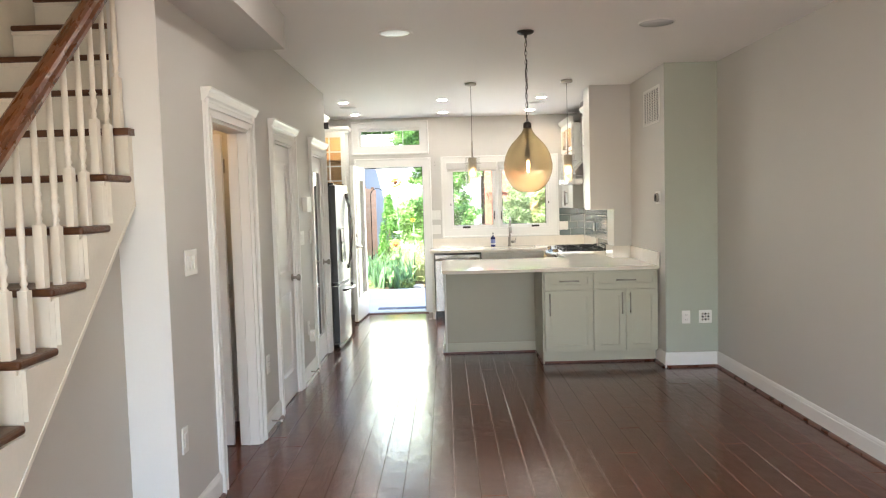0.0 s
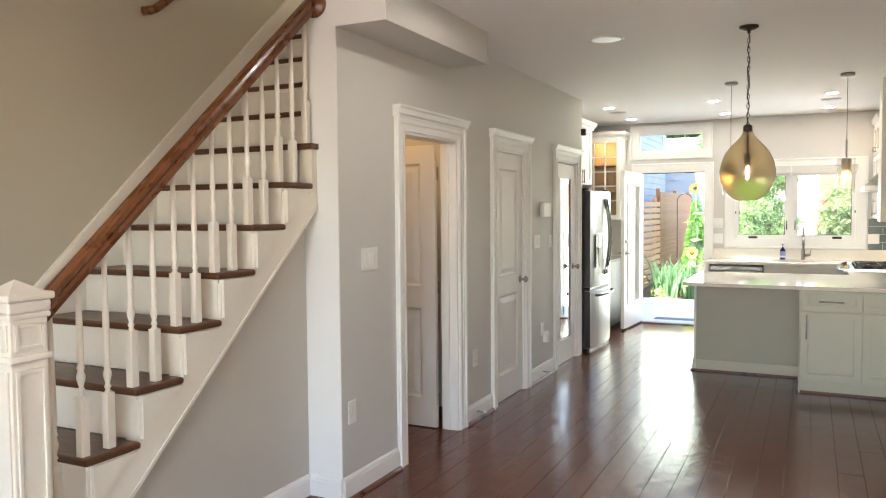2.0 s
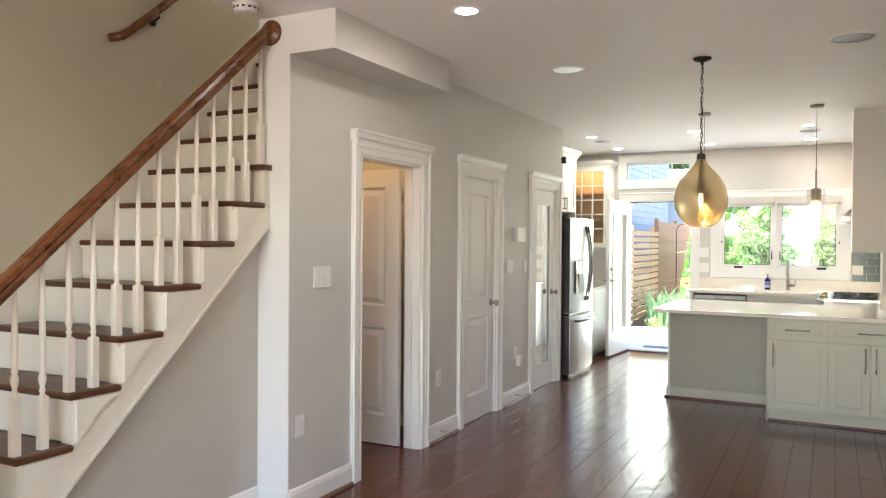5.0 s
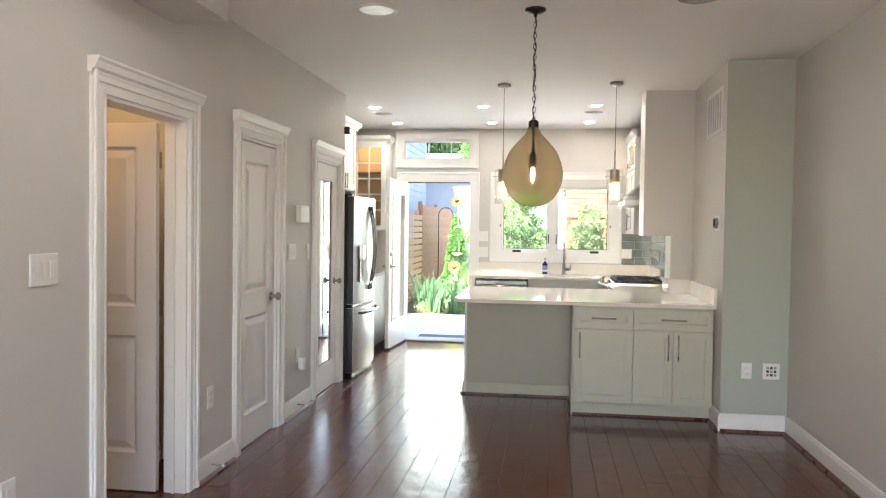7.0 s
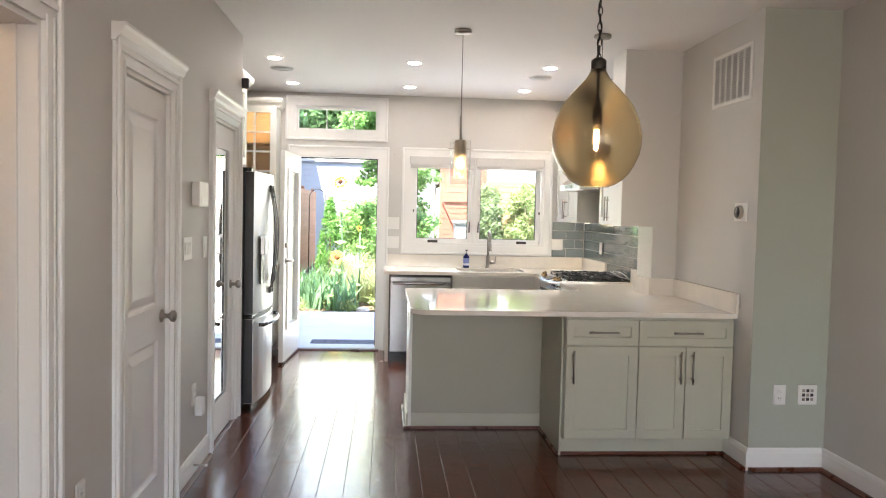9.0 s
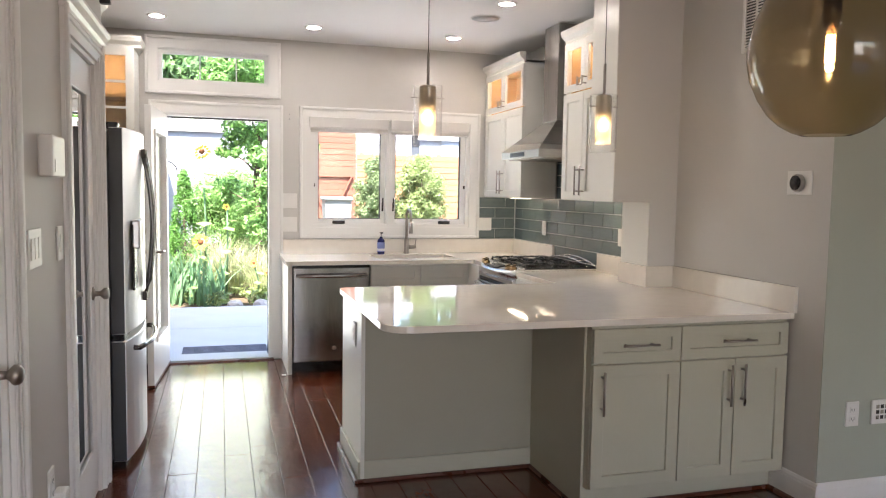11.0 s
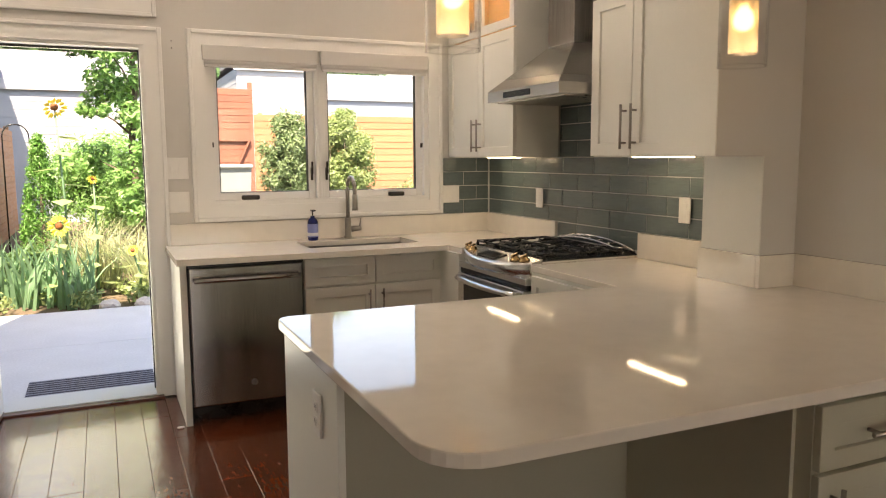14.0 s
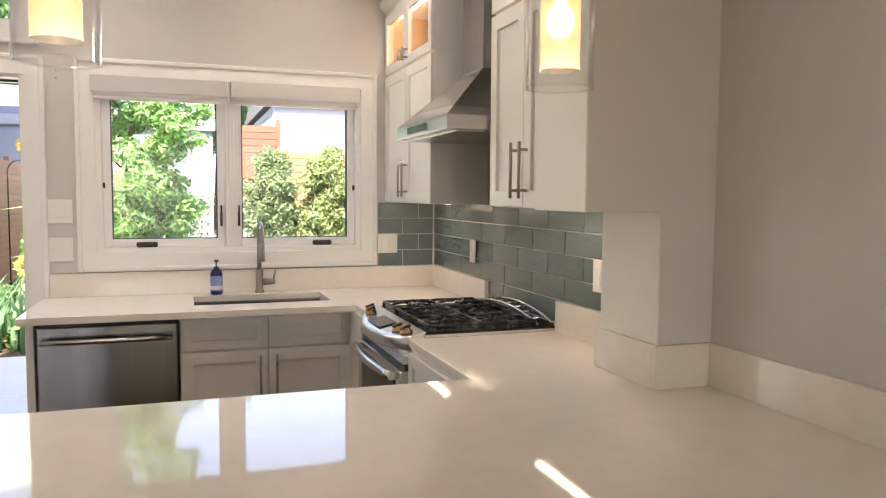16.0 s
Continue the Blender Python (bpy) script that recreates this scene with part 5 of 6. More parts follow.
plate("light_switch", "+x", (XL, 4.022, 1.30), 0.165, 0.125, ("rocker", 3), "white triple rocker light switch plate", "light switch")
plate("power_outlet", "+x", (XL, 3.82, 0.475), 0.075, 0.125, ("rocker", 1), "white flat outlet low on the grey wall", "power outlet")
plate("power_outlet", "+x", (XL, 5.495, 0.47), 0.075, 0.125, ("outlet",), "white duplex outlet between two doors", "power outlet")
plate("light_switch", "+x", (XL, 6.905, 1.28), 0.165, 0.122, ("rocker", 3), "white triple rocker switch by the mirror door", "light switch")
plate("light_switch", "+x", (XL, 7.29, 1.27), 0.075, 0.122, ("rocker", 1), "white single rocker switch beside the mirror door", "light switch")
ob = plate("power_outlet", "+x", (XL, 7.06, 0.46), 0.075, 0.122, ("outlet",), "white outlet holding a plug-in adapter", "power outlet")
ad = thing("plug_adapter", (XL, 7.09, 0.38), "small white plug-in adapter in an outlet", "adapter")
part("case", boxed((XL + 0.007, XL + 0.050, 7.06, 7.13, 0.335, 0.435), bevel=0.008), PLASTIC, ad)
part("prongs", boxed((XL + 0.002, XL + 0.007, 7.08, 7.11, 0.43, 0.434)), NICKEL, ad)
th = thing("intercom", (XL, 7.10, 1.50), "square white wall chime box", "wall box")
part("case", boxed((XL, XL + 0.045, 7.0, 7.20, 1.505, 1.640), bevel=0.006), PLASTIC, th)
part("grille", boxed((XL + 0.045, XL + 0.047, 7.03, 7.17, 1.52, 1.56)), TRIM, th)
plate("power_outlet", "-y", (1.946, 7.12, 0.457), 0.075, 0.118, ("outlet",), "white duplex outlet on the chase", "power outlet")
plate("speaker_plate", "-y", (2.120, 7.12, 0.458), 0.118, 0.118, ("grid",), "white wall plate with nine speaker terminals", "wall plate")
plate("light_switch", "-y", (1.45, 10.948, 1.18), 0.125, 0.12, ("rocker", 2), "white double switch plate on the tiles", "light switch")
plate("light_switch", "-y", (-0.343, YB, 1.375), 0.125, 0.128, ("rocker", 2), "white double rocker switch by the garden door", "light switch")
plate("power_outlet", "-y", (-0.344, YB, 1.172), 0.125, 0.128, ("blank",), "white outlet plate by the garden door", "power outlet")
plate("power_outlet", "-x", (1.740, 8.945, 1.178), 0.075, 0.122, ("rocker", 1), "white outlet on the slate tiles", "power outlet")
plate("light_switch", "-x", (1.740, 10.24, 1.178), 0.075, 0.122, ("rocker", 1), "white rocker switch on the slate tiles", "light switch")
plate("power_outlet", "-x", (-0.245, 8.165, 0.73), 0.075, 0.122, ("outlet",), "white outlet in the peninsula end panel", "power outlet")

for z in (2.115, 2.075):
    solid("screw_hole", lathe([(0.0035, 0), (0.0035, 0.002)], Matrix.Translation((-0.344, YB, z)) @ Matrix.Rotation(radians(90), 4, "X"), segments=10), DARK_PLASTIC, "small dark screw hole in the grey wall", "hole", "screw holes")

# thermostat and return-air grille on the chase
tm = thing("thermostat", (1.765, 7.32, 1.5), "round dark thermostat dial on a white square plate", "thermostat")
part("plate", boxed((1.757, 1.7645, 7.24, 7.40, 1.488, 1.602), bevel=0.003), PLASTIC, tm)
part("ring", lathe([(0.042, 0), (0.042, 0.018), (0.036, 0.022)], Matrix.Translation((1.757, 7.32, 1.545)) @ Matrix.Rotation(radians(-90), 4, "Y")), NICKEL, tm, "steel ring")
part("dial", lathe([(0.035, 0), (0.035, 0.004)], Matrix.Translation((1.7355, 7.32, 1.545)) @ Matrix.Rotation(radians(-90), 4, "Y")), BLACK, tm, "dark dial face")
vt = thing("air_vent", (1.765, 7.51, 2.24), "white louvred return-air grille high on the wall", "air vent")
V0, V1, VB, VTOP = 7.245, 7.79, 2.235, 2.575
part("frame", boxed((1.755, 1.7645, V0, V0 + 0.025, VB, VTOP), (1.755, 1.7645, V1 - 0.025, V1, VB, VTOP), (1.755, 1.7645, V0 + 0.025, V1 - 0.025, VB, VB + 0.025), (1.755, 1.7645, V0 + 0.025, V1 - 0.025, VTOP - 0.025, VTOP), bevel=0.002), PLASTIC, vt)
# no hollow here: a thin dark sheet stands in for the unlit duct
part("backing", boxed((1.7620, 1.7644, V0 + 0.025, V1 - 0.025, VB + 0.025, VTOP - 0.025)), DARK_PLASTIC, vt, "dark sheet for the duct's shade behind the slats")
for i in range(5):
    y = V0 + 0.025 + (V1 - V0 - 0.05) * (i + 1) / 6
    part("bar", boxed((1.7555, 1.7615, y - 0.006, y + 0.006, VB + 0.025, VTOP - 0.025)), PLASTIC, vt)
for i in range(19):
    z = VB + 0.034 + i * 0.0152
    part("slat", moved(boxed((-0.0012, 0.0012, V0 + 0.025, V1 - 0.025, -0.005, 0.005)), pose(1.7585, 0, z, 0, 35, 0)), PLASTIC, vt)

# motion-sensor box high on the end of the hall wall
sn = thing("sensor", (XL, 8.38, 2.40), "small grey sensor box on the wall end", "sensor")
part("case", boxed((XL, XL + 0.05, 8.375, 8.42, 2.365, 2.435), bevel=0.005), GREY_CASE, sn)
part("lens", boxed((XL + 0.05, XL + 0.054, 8.385, 8.41, 2.38, 2.41)), PLASTIC, sn)

# smoke detector
sd = thing("smoke_detector", (-1.56, 3.47, ZC - 0.045), "round white smoke detector with side vents", "smoke detector")
at = Matrix.Translation((-1.56, 3.47, ZC))
part("base", lathe([(0.068, -0.010), (0.068, -0.0002)], at), PLASTIC, sd)
part("cover", lathe([(0.03, -0.048), (0.052, -0.045), (0.060, -0.034), (0.060, -0.010)], at), PLASTIC, sd)
for a in range(0, 360, 30):
    part("slot", moved(boxed((0.059, 0.0615, -0.008, 0.008, -0.030, -0.020)), at @ Matrix.Rotation(radians(a), 4, "Z")), DARK_PLASTIC, sd)


def can_light(x, y, r, lens, label):
    ob = thing("recessed_light", (x, y, ZC), label, "ceiling light", "recessed ceiling lights")
    at = Matrix.Translation((x, y, ZC))
    part("trim_ring", lathe([(r, -0.006), (r + 0.004, -0.004), (r + 0.018, -0.0003), (r - 0.004, -0.0003), (r - 0.004, -0.006)], at, segments=28, cap=False), PLASTIC, ob)
    part("lens", lathe([(0.002, -0.0045), (r - 0.004, -0.0035)], at, segments=28), lens, ob)
    return ob


def ceiling_speaker(x, y, r=0.10):
    ob = thing("ceiling_speaker", (x, y, ZC), "round white flush ceiling speaker grille", "speaker", "ceiling speakers")
    at = Matrix.Translation((x, y, ZC))
    part("rim", lathe([(r, -0.007), (r + 0.006, -0.005), (r + 0.010, -0.0003)], at, segments=32, cap=False), PLASTIC, ob)
    part("grille", lathe([(0.002, -0.0075), (r, -0.0065)], at, segments=32), GRILLE, ob)
    return ob


GRILLE = paint("speaker_grille", (0.55, 0.55, 0.54), 0.6, vary=0.1, scale=40, grain=400, bump=0.05)
for x in (-1.36, -0.21, 0.935):
    for y in (9.15, 10.36):
        can_light(x, y, 0.056, CAN_GLOW, "small lit recessed ceiling light")
for x, y in ((-1.36, 9.60), (0.943, 9.60)):
    ceiling_speaker(x, y)
can_light(-0.525, 5.63, 0.105, DIM_LENS, "wide recessed ceiling light with a pale lens")
ceiling_speaker(1.26, 5.54, 0.115)
can_light(-0.575, 4.07, 0.062, CAN_GLOW, "small lit recessed ceiling light")

# teardrop pendant on a chain
PX, PY = 0.385, 5.70
pd = thing("teardrop_pendant", (PX, PY, 1.6), "large smoked amber glass teardrop pendant on a dark chain", "pendant lamp")
at = Matrix.Translation((PX, PY, 0))
part("canopy", lathe([(0.060, ZC), (0.060, ZC - 0.010), (0.045, ZC - 0.020), (0.012, ZC - 0.026), (0.010, ZC - 0.045)], at), DARK_METAL, pd)
bm = bmesh.new()
z, k = ZC - 0.045, 0
while z > 2.125:
    pts = []
    for a in range(0, 361, 30):
        u, v = 0.0085 * math.cos(radians(a)), 0.019 * math.sin(radians(a))
        pts.append((PX + (u if k % 2 else 0), PY + (0 if k % 2 else u), z - 0.017 + v))
    tube(pts, 0.0022, 5, bm)
    z -= 0.030
    k += 1
part("chain", bm, DARK_METAL, pd, "dark bronze link chain")
part("cord", tube([(PX, PY, ZC - 0.04)] + [(PX + 0.007 * math.sin(i * 1.3), PY + 0.007 * math.cos(i * 1.3), ZC - 0.04 - i * 0.03) for i in range(1, 20)] + [(PX, PY, 2.10)], 0.003, 6), BLACK, pd)
part("cap", lathe([(0.008, 2.112), (0.018, 2.108), (0.026, 2.102), (0.029, 2.098), (0.029, 2.066), (0.026, 2.060)], at), DARK_METAL, pd)
drop = [(0.027, 2.08), (0.03, 2.058), (0.0481, 2.026), (0.091, 1.981), (0.1177, 1.951), (0.138, 1.922), (0.1605, 1.868), (0.1723, 1.811), (0.1712, 1.775), (0.1648, 1.74), (0.1466, 1.697), (0.1241, 1.662), (0.0984, 1.637), (0.0706, 1.621), (0.0535, 1.615)]
shade = part("shade", lathe(drop, at, segments=48, cap=False), SMOKED, pd, "smoked amber teardrop glass")
shade.visible_shadow = False
part("socket", lathe([(0.006, 2.07), (0.006, 1.92), (0.019, 1.915), (0.019, 1.855), (0.014, 1.85)], at), DARK_METAL, pd)
bulb = part("bulb", lathe([(0.012, 1.85), (0.016, 1.835), (0.022, 1.80), (0.020, 1.76), (0.010, 1.735), (0.002, 1.73)], at, cap=False), CLEAR_SHADE, pd)
bulb.visible_shadow = False
bm = bmesh.new()
for a in range(0, 360, 60):
    tube([(PX + 0.008 * math.cos(radians(a)), PY + 0.008 * math.sin(radians(a)), 1.835), (PX + 0.009 * math.cos(radians(a)), PY + 0.009 * math.sin(radians(a)), 1.775)], 0.0022, 5, bm)
part("filament", bm, BULB, pd, "glowing filament")
point_lamp("teardrop_lamp", (PX, PY, 1.765), 0.14, (1.0, 0.62, 0.28), 0.008)


def glass_pendant(x, y):
    """A clear glass cylinder round a frosted inner shade on a thin cord."""
    ob = thing("glass_pendant", (x, y, 1.70), "small pendant with clear cylinder round a frosted lit shade", "pendant lamp", "peninsula pendants")
    at = Matrix.Translation((x, y, 0))
    part("canopy", lathe([(0.058, ZC), (0.058, ZC - 0.020), (0.050, ZC - 0.026), (0.006, ZC - 0.030)], at), NICKEL, ob)
    part("cord", tube([(x, y, ZC - 0.02), (x, y, 2.14)], 0.0022, 6), BLACK, ob)
    part("stem", tube([(x, y, 2.16), (x, y, 1.995)], 0.0075, 10), NICKEL, ob)
    part("cross_bar", tube([(x - 0.086, y, 1.938), (x + 0.086, y, 1.938)], 0.0026, 6), NICKEL, ob)
    part("holder", lathe([(0.008, 2.002), (0.034, 1.998), (0.036, 1.990), (0.036, 1.900), (0.030, 1.888), (0.016, 1.88)], at), NICKEL, ob, "satin nickel lamp socket")
    inner = part("inner_shade", lathe([(0.042, 1.992), (0.042, 1.80), (0.042, 1.738)], at, segments=32, cap=False), FROSTED, ob, "frosted inner glass")
    inner.visible_shadow = False
    outer = part("outer_shade", lathe([(0.0715, 1.995), (0.0715, 1.70), (0.0685, 1.7002), (0.0685, 1.994)], at, segments=40, cap=False), CLEAR_SHADE, ob, "clear outer glass cylinder")
    outer.visible_shadow = False
    for z in (1.9955, 1.7005):
        rim = part("rim", lathe([(0.0685, z - 0.003), (0.0675, z), (0.0700, z + 0.0025), (0.0725, z), (0.0715, z - 0.003)], at, segments=40, cap=False), CLEAR_SHADE, ob, "polished glass rim")
        rim.visible_shadow = False
    part("bulb", lathe([(0.012, 1.885), (0.015, 1.872), (0.024, 1.862), (0.030, 1.842), (0.027, 1.822), (0.016, 1.809), (0.003, 1.805)], at), BULB_SOFT, ob)
    point_lamp("glass_pendant_lamp", (x, y, 1.735), 0.07, (1.0, 0.70, 0.42), 0.012)
    return ob


glass_pendant(0.076, 7.97)
glass_pendant(1.035, 7.945)

# small loose bits: door stops on the baseboards, a scrap on the floor
for y in (5.50, 7.03):
    ds = thing("door_stop", (XL + 0.014, y, 0.07), "short steel spring door stop on the baseboard", "door stop", "door stops")
    part("spring", tube([(XL + 0.014, y, 0.07), (XL + 0.075, y, 0.068)], 0.006, 8), NICKEL, ds)
    part("tip", tube([(XL + 0.075, y, 0.068), (XL + 0.088, y, 0.068)], 0.008, 8), PLASTIC, ds)
solid("plastic_scrap", boxed((-0.46, -0.425, 10.30, 10.318, 0.0, 0.008), bevel=0.003), PLASTIC, "small white plastic scrap on the floor", "scrap")

# ---- garden ----
GRASS_SOIL = paint("garden_soil", (0.09, 0.065, 0.04), 0.95, vary=0.4, scale=1.5, grain=30, bump=0.5)
CONCRETE = paint("patio_concrete", (0.60, 0.60, 0.59), 0.85, vary=0.12, scale=2.5, grain=60, bump=0.1)
FENCE_RED = paint("red_cedar_board", (0.21, 0.075, 0.045), 0.7, vary=0.25, scale=4, grain=30, bump=0.1, stretch=(1, 1, 6), per_piece=0.5)
FENCE_TAN = paint("honey_cedar_board", (0.32, 0.155, 0.075), 0.7, vary=0.22, scale=4, grain=30, bump=0.1, stretch=(1, 1, 6), per_piece=0.5)
# honey cedar brightened in colour, since the side fence faces away from the sun
FENCE_SIDE_LIT = paint("brightened_cedar_slat", (0.46, 0.27, 0.15), 0.7, vary=0.22, scale=4, grain=30, bump=0.1, stretch=(1, 1, 6), per_piece=0.5)
SIDING_BLUE = paint("blue_grey_siding", (0.24, 0.275, 0.32), 0.6, vary=0.06, scale=2, grain=60)
SIDING_WHITE = paint("white_siding", (0.42, 0.43, 0.44), 0.6, vary=0.04, scale=2, grain=60)
SIDING_PALE = paint("pale_grey_siding", (0.33, 0.355, 0.38), 0.6, vary=0.05, scale=2, grain=60)
ROOF_GREY = paint("grey_shingle", (0.16, 0.16, 0.17), 0.9, vary=0.25, scale=8, grain=40, bump=0.3)
BIN_PLASTIC = paint("grey_bin_plastic", (0.20, 0.225, 0.22), 0.5, vary=0.1, scale=6, grain=60)
BARK = paint("bark", (0.11, 0.085, 0.06), 0.95, vary=0.35, scale=8, grain=40, bump=0.6, stretch=(4, 4, 0.7))
MAT_DARK = paint("woven_door_mat", (0.045, 0.050, 0.070), 0.95, vary=0.5, scale=30, grain=240, bump=0.3)
PETAL = paint("sunflower_petal", (0.80, 0.58, 0.06), 0.6, vary=0.15, scale=20, grain=60)
SEED = paint("sunflower_disc", (0.16, 0.055, 0.012), 0.9, vary=0.4, scale=60, grain=200, bump=0.3)


MAT_PALE = paint("pale_mat_stripe", (0.30, 0.31, 0.36), 0.95, vary=0.4, scale=30, grain=240, bump=0.3)


def leaf_paint(name, colour, vary=0.45):
    """Leaves: two-sided, partly let through, varied leaf by leaf."""
    m = bpy.data.materials.new(name)
    m.use_nodes = True
    nodes, links = m.node_tree.nodes, m.node_tree.links
    shader = nodes["Principled BSDF"]
    geo, ramp, thru, mix = nodes.new("ShaderNodeNewGeometry"), nodes.new("ShaderNodeMix"), nodes.new("ShaderNodeBsdfTranslucent"), nodes.new("ShaderNodeMixShader")
    ramp.data_type = "RGBA"
    c = Vector(colour)
    ramp.inputs[6].default_value = (*(c * (1 - vary)), 1)
    ramp.inputs[7].default_value = (*(c * (1 + vary)), 1)
    links.new(geo.outputs["Random Per Island"], ramp.inputs[0])
    links.new(ramp.outputs[2], shader.inputs["Base Color"])
    links.new(ramp.outputs[2], thru.inputs[0])
    shader.inputs["Roughness"].default_value = 0.42
    mix.inputs[0].default_value = 0.5
    links.new(shader.outputs[0], mix.inputs[1])
    links.new(thru.outputs[0], mix.inputs[2])
    links.new(mix.outputs[0], nodes["Material Output"].inputs[0])
    return m


LEAF_TREE = leaf_paint("maple_leaf", (0.20, 0.38, 0.12))
LEAF_DARK = leaf_paint("dark_shrub_leaf", (0.11, 0.21, 0.07))
LEAF_CONIFER = leaf_paint("arborvitae_leaf", (0.13, 0.31, 0.07))
LEAF_SAGE = leaf_paint("sage_shrub_leaf", (0.21, 0.29, 0.14), 0.35)
LEAF_IRIS = leaf_paint("iris_blade", (0.19, 0.34, 0.19), 0.3)
LEAF_PALE = leaf_paint("pale_shrub_leaf", (0.28, 0.36, 0.15))
LEAF_GRASS = leaf_paint("straw_grass_blade", (0.46, 0.50, 0.28), 0.35)
LEAF_FAR = leaf_paint("far_tree_leaf", (0.14, 0.26, 0.10))


def ground_z(y):
    return -0.06 if y < 14.2 else -0.06 + min(0.24, (y - 14.2) * 0.05)


# one ground sheet from the house to the horizon
bm = bmesh.new()
rows = [11.17, 12.5, 14.2, 15.4, 16.8, 18.4, 20, 24, 40, 120, 900]
cols = [-900, -60, -12, -4, 0, 4, 12, 60, 900]
grid = [[bm.verts.new((x, y, ground_z(y) - 0.02)) for x in cols] for y in rows]
for r0, r1 in zip(grid, grid[1:]):
    for i in range(len(cols) - 1):
        bm.faces.new((r0[i], r0[i + 1], r1[i + 1], r1[i]))
near = [bm.verts.new((x, -900, -0.3)) for x in cols]
for i in range(len(cols) - 1):
    bm.faces.new((near[i], near[i + 1], grid[0][i + 1], grid[0][i]))
structure("ground", bm, GRASS_SOIL, "dark garden soil running out behind the house", "ground")

# patio slabs
patio = structure("patio", boxed((-2.1, 2.2, 11.18, 14.2, -0.20, -0.055)), CONCRETE, "pale concrete patio bed", "patio")
slab_mesh = mesh_of("patio_slab", boxed((-1.066, 1.066, -0.752, 0.752, -0.03, 0.0), bevel=0.006))
slab_mesh.materials.append(CONCRETE)
for i in range(2):
    for j in range(2):
        piece("patio_slab", slab_mesh, patio, (-1.03 + i * 2.14, 11.945 + j * 1.512, -0.026))

mat = thing("door_mat", (-0.88, 11.43, -0.026), "dark blue-grey woven door mat with ribbed stripes", "door mat")
part("pad", boxed((-1.26, -0.505, 11.21, 11.66, -0.026, -0.014), bevel=0.003), MAT_DARK, mat)
for i in range(18):
    y = 11.222 + i * 0.0241
    part("rib", boxed((-1.256, -0.509, y, y + 0.0135, -0.015, -0.008), bevel=0.003), MAT_PALE if i % 2 else MAT_DARK, mat)


def board_fence(name, x0, x1, z0, z1, y, step, gap, material, m, label, posts=()):
    """Horizontal boards along local x at local y, with posts behind."""
    ob = thing(name, m @ Vector(((x0 + x1) / 2, y, z0)), label, "fence")
    n = int((z1 - z0) / step)
    for i in range(n):
        z = z0 + i * step
        part("board", moved(boxed((x0, x1, y - 0.011, y + 0.011, z, z + step - gap)), m), material, ob)
    if gap < 0.02:
        part("backing", moved(boxed((x0, x1, y + 0.012, y + 0.02, z0, z0 + n * step - gap)), m), material, ob)
    for x in posts:
        part("post", moved(boxed((x - 0.045, x + 0.045, y + 0.021, y + 0.10, z0 - 0.2, z1 + 0.02)), m), material, ob)
    return ob


# side fence (runs along y), its second half closer boarded
turned = pose(-2.2, 0, 0, 0, 0, 90)
board_fence("side_fence", 11.25, 17.2, 0.0, 1.80, 0, 0.125, 0.03, FENCE_SIDE_LIT, turned, "slatted honey cedar fence along the garden side", (11.4, 13.2, 15.0, 16.9))
board_fence("side_fence", 17.25, 22.0, 0.05, 2.0, 0, 0.10, 0.006, FENCE_TAN, turned, "orange cedar board fence along the garden side", (17.35, 19.6, 21.8))
# back fence with its gate
flat = Matrix.Identity(4)
board_fence("back_fence", 2.16, 7.4, 0.1, 2.35, 22.05, 0.14, 0.012, FENCE_TAN, flat, "honey cedar board fence across the garden's end", (2.3, 4.2, 6.1))
gate = board_fence("garden_gate", 0.98, 2.06, 0.14, 2.95, 22.0, 0.135, 0.010, FENCE_RED, flat, "tall red-brown board gate with diagonal braces", (0.98, 2.10))
part("cross_rail", boxed((0.98, 2.06, 21.94, 21.985, 1.78, 1.90)), FENCE_RED, gate)
for a, b in (((1.0, 1.80), (1.50, 0.75)), ((2.04, 1.80), (1.54, 0.75))):
    u, v = Vector((a[0], 21.965, a[1])), Vector((b[0], 21.965, b[1]))
    d = (v - u).length
    part("brace", moved(boxed((-0.04, 0.04, -0.015, 0.015, 0, d)), look(u, v) @ pose(0, 0, -d)), FENCE_RED, gate)


def lap_house(name, x0, x1, y0, y1, z1, step, material, label, eave=0.10):
    """A plain house with lapped siding boards, a fascia and a low roof."""
    ob = thing(name, ((x0 + x1) / 2, (y0 + y1) / 2, 0), label, "house")
    part("wall", boxed((x0, x1, y0, y1, -0.1, z1)), material, ob)
    bm = bmesh.new()
    n = int(z1 / step)
    for i in range(n):
        z = i * step
        box(bm, x0 - 0.012, x1 + 0.012, y0 - 0.022, y0 - 0.001, z + 0.01, z + step)
        box(bm, x1 + 0.001, x1 + 0.022, y0, y1, z + 0.01, z + step)
        box(bm, x0 - 0.022, x0 - 0.001, y0, y1, z + 0.01, z + step)
    part("siding", bm, material, ob)
    part("fascia", boxed((x0 - eave, x1 + eave, y0 - eave, y0 - eave + 0.03, z1 - 0.06, z1 + 0.14)), SIDING_WHITE, ob, "white fascia board")
    roof = outline([(y0 - eave, z1 + 0.10), (y1 + eave, z1 + 0.10), ((y0 + y1) / 2, z1 + 1.0)], x0 - eave, x1 + eave, "x")
    part("roof", roof, ROOF_GREY, ob, "grey shingle roof")
    return ob


gh = lap_house("garage", -3.6, 0.86, 23.2, 28.0, 2.85, 0.16, SIDING_PALE, "pale grey lap-sided garage at the garden's end")
lap_house("neighbour_house", 2.35, 4.2, 25.0, 33.0, 3.6, 0.17, SIDING_WHITE, "white lap-sided house behind the back fence")
lap_house("neighbour_garage", 5.0, 12.0, 27.0, 33.0, 3.1, 0.18, SIDING_BLUE, "pale blue garage behind the back fence")
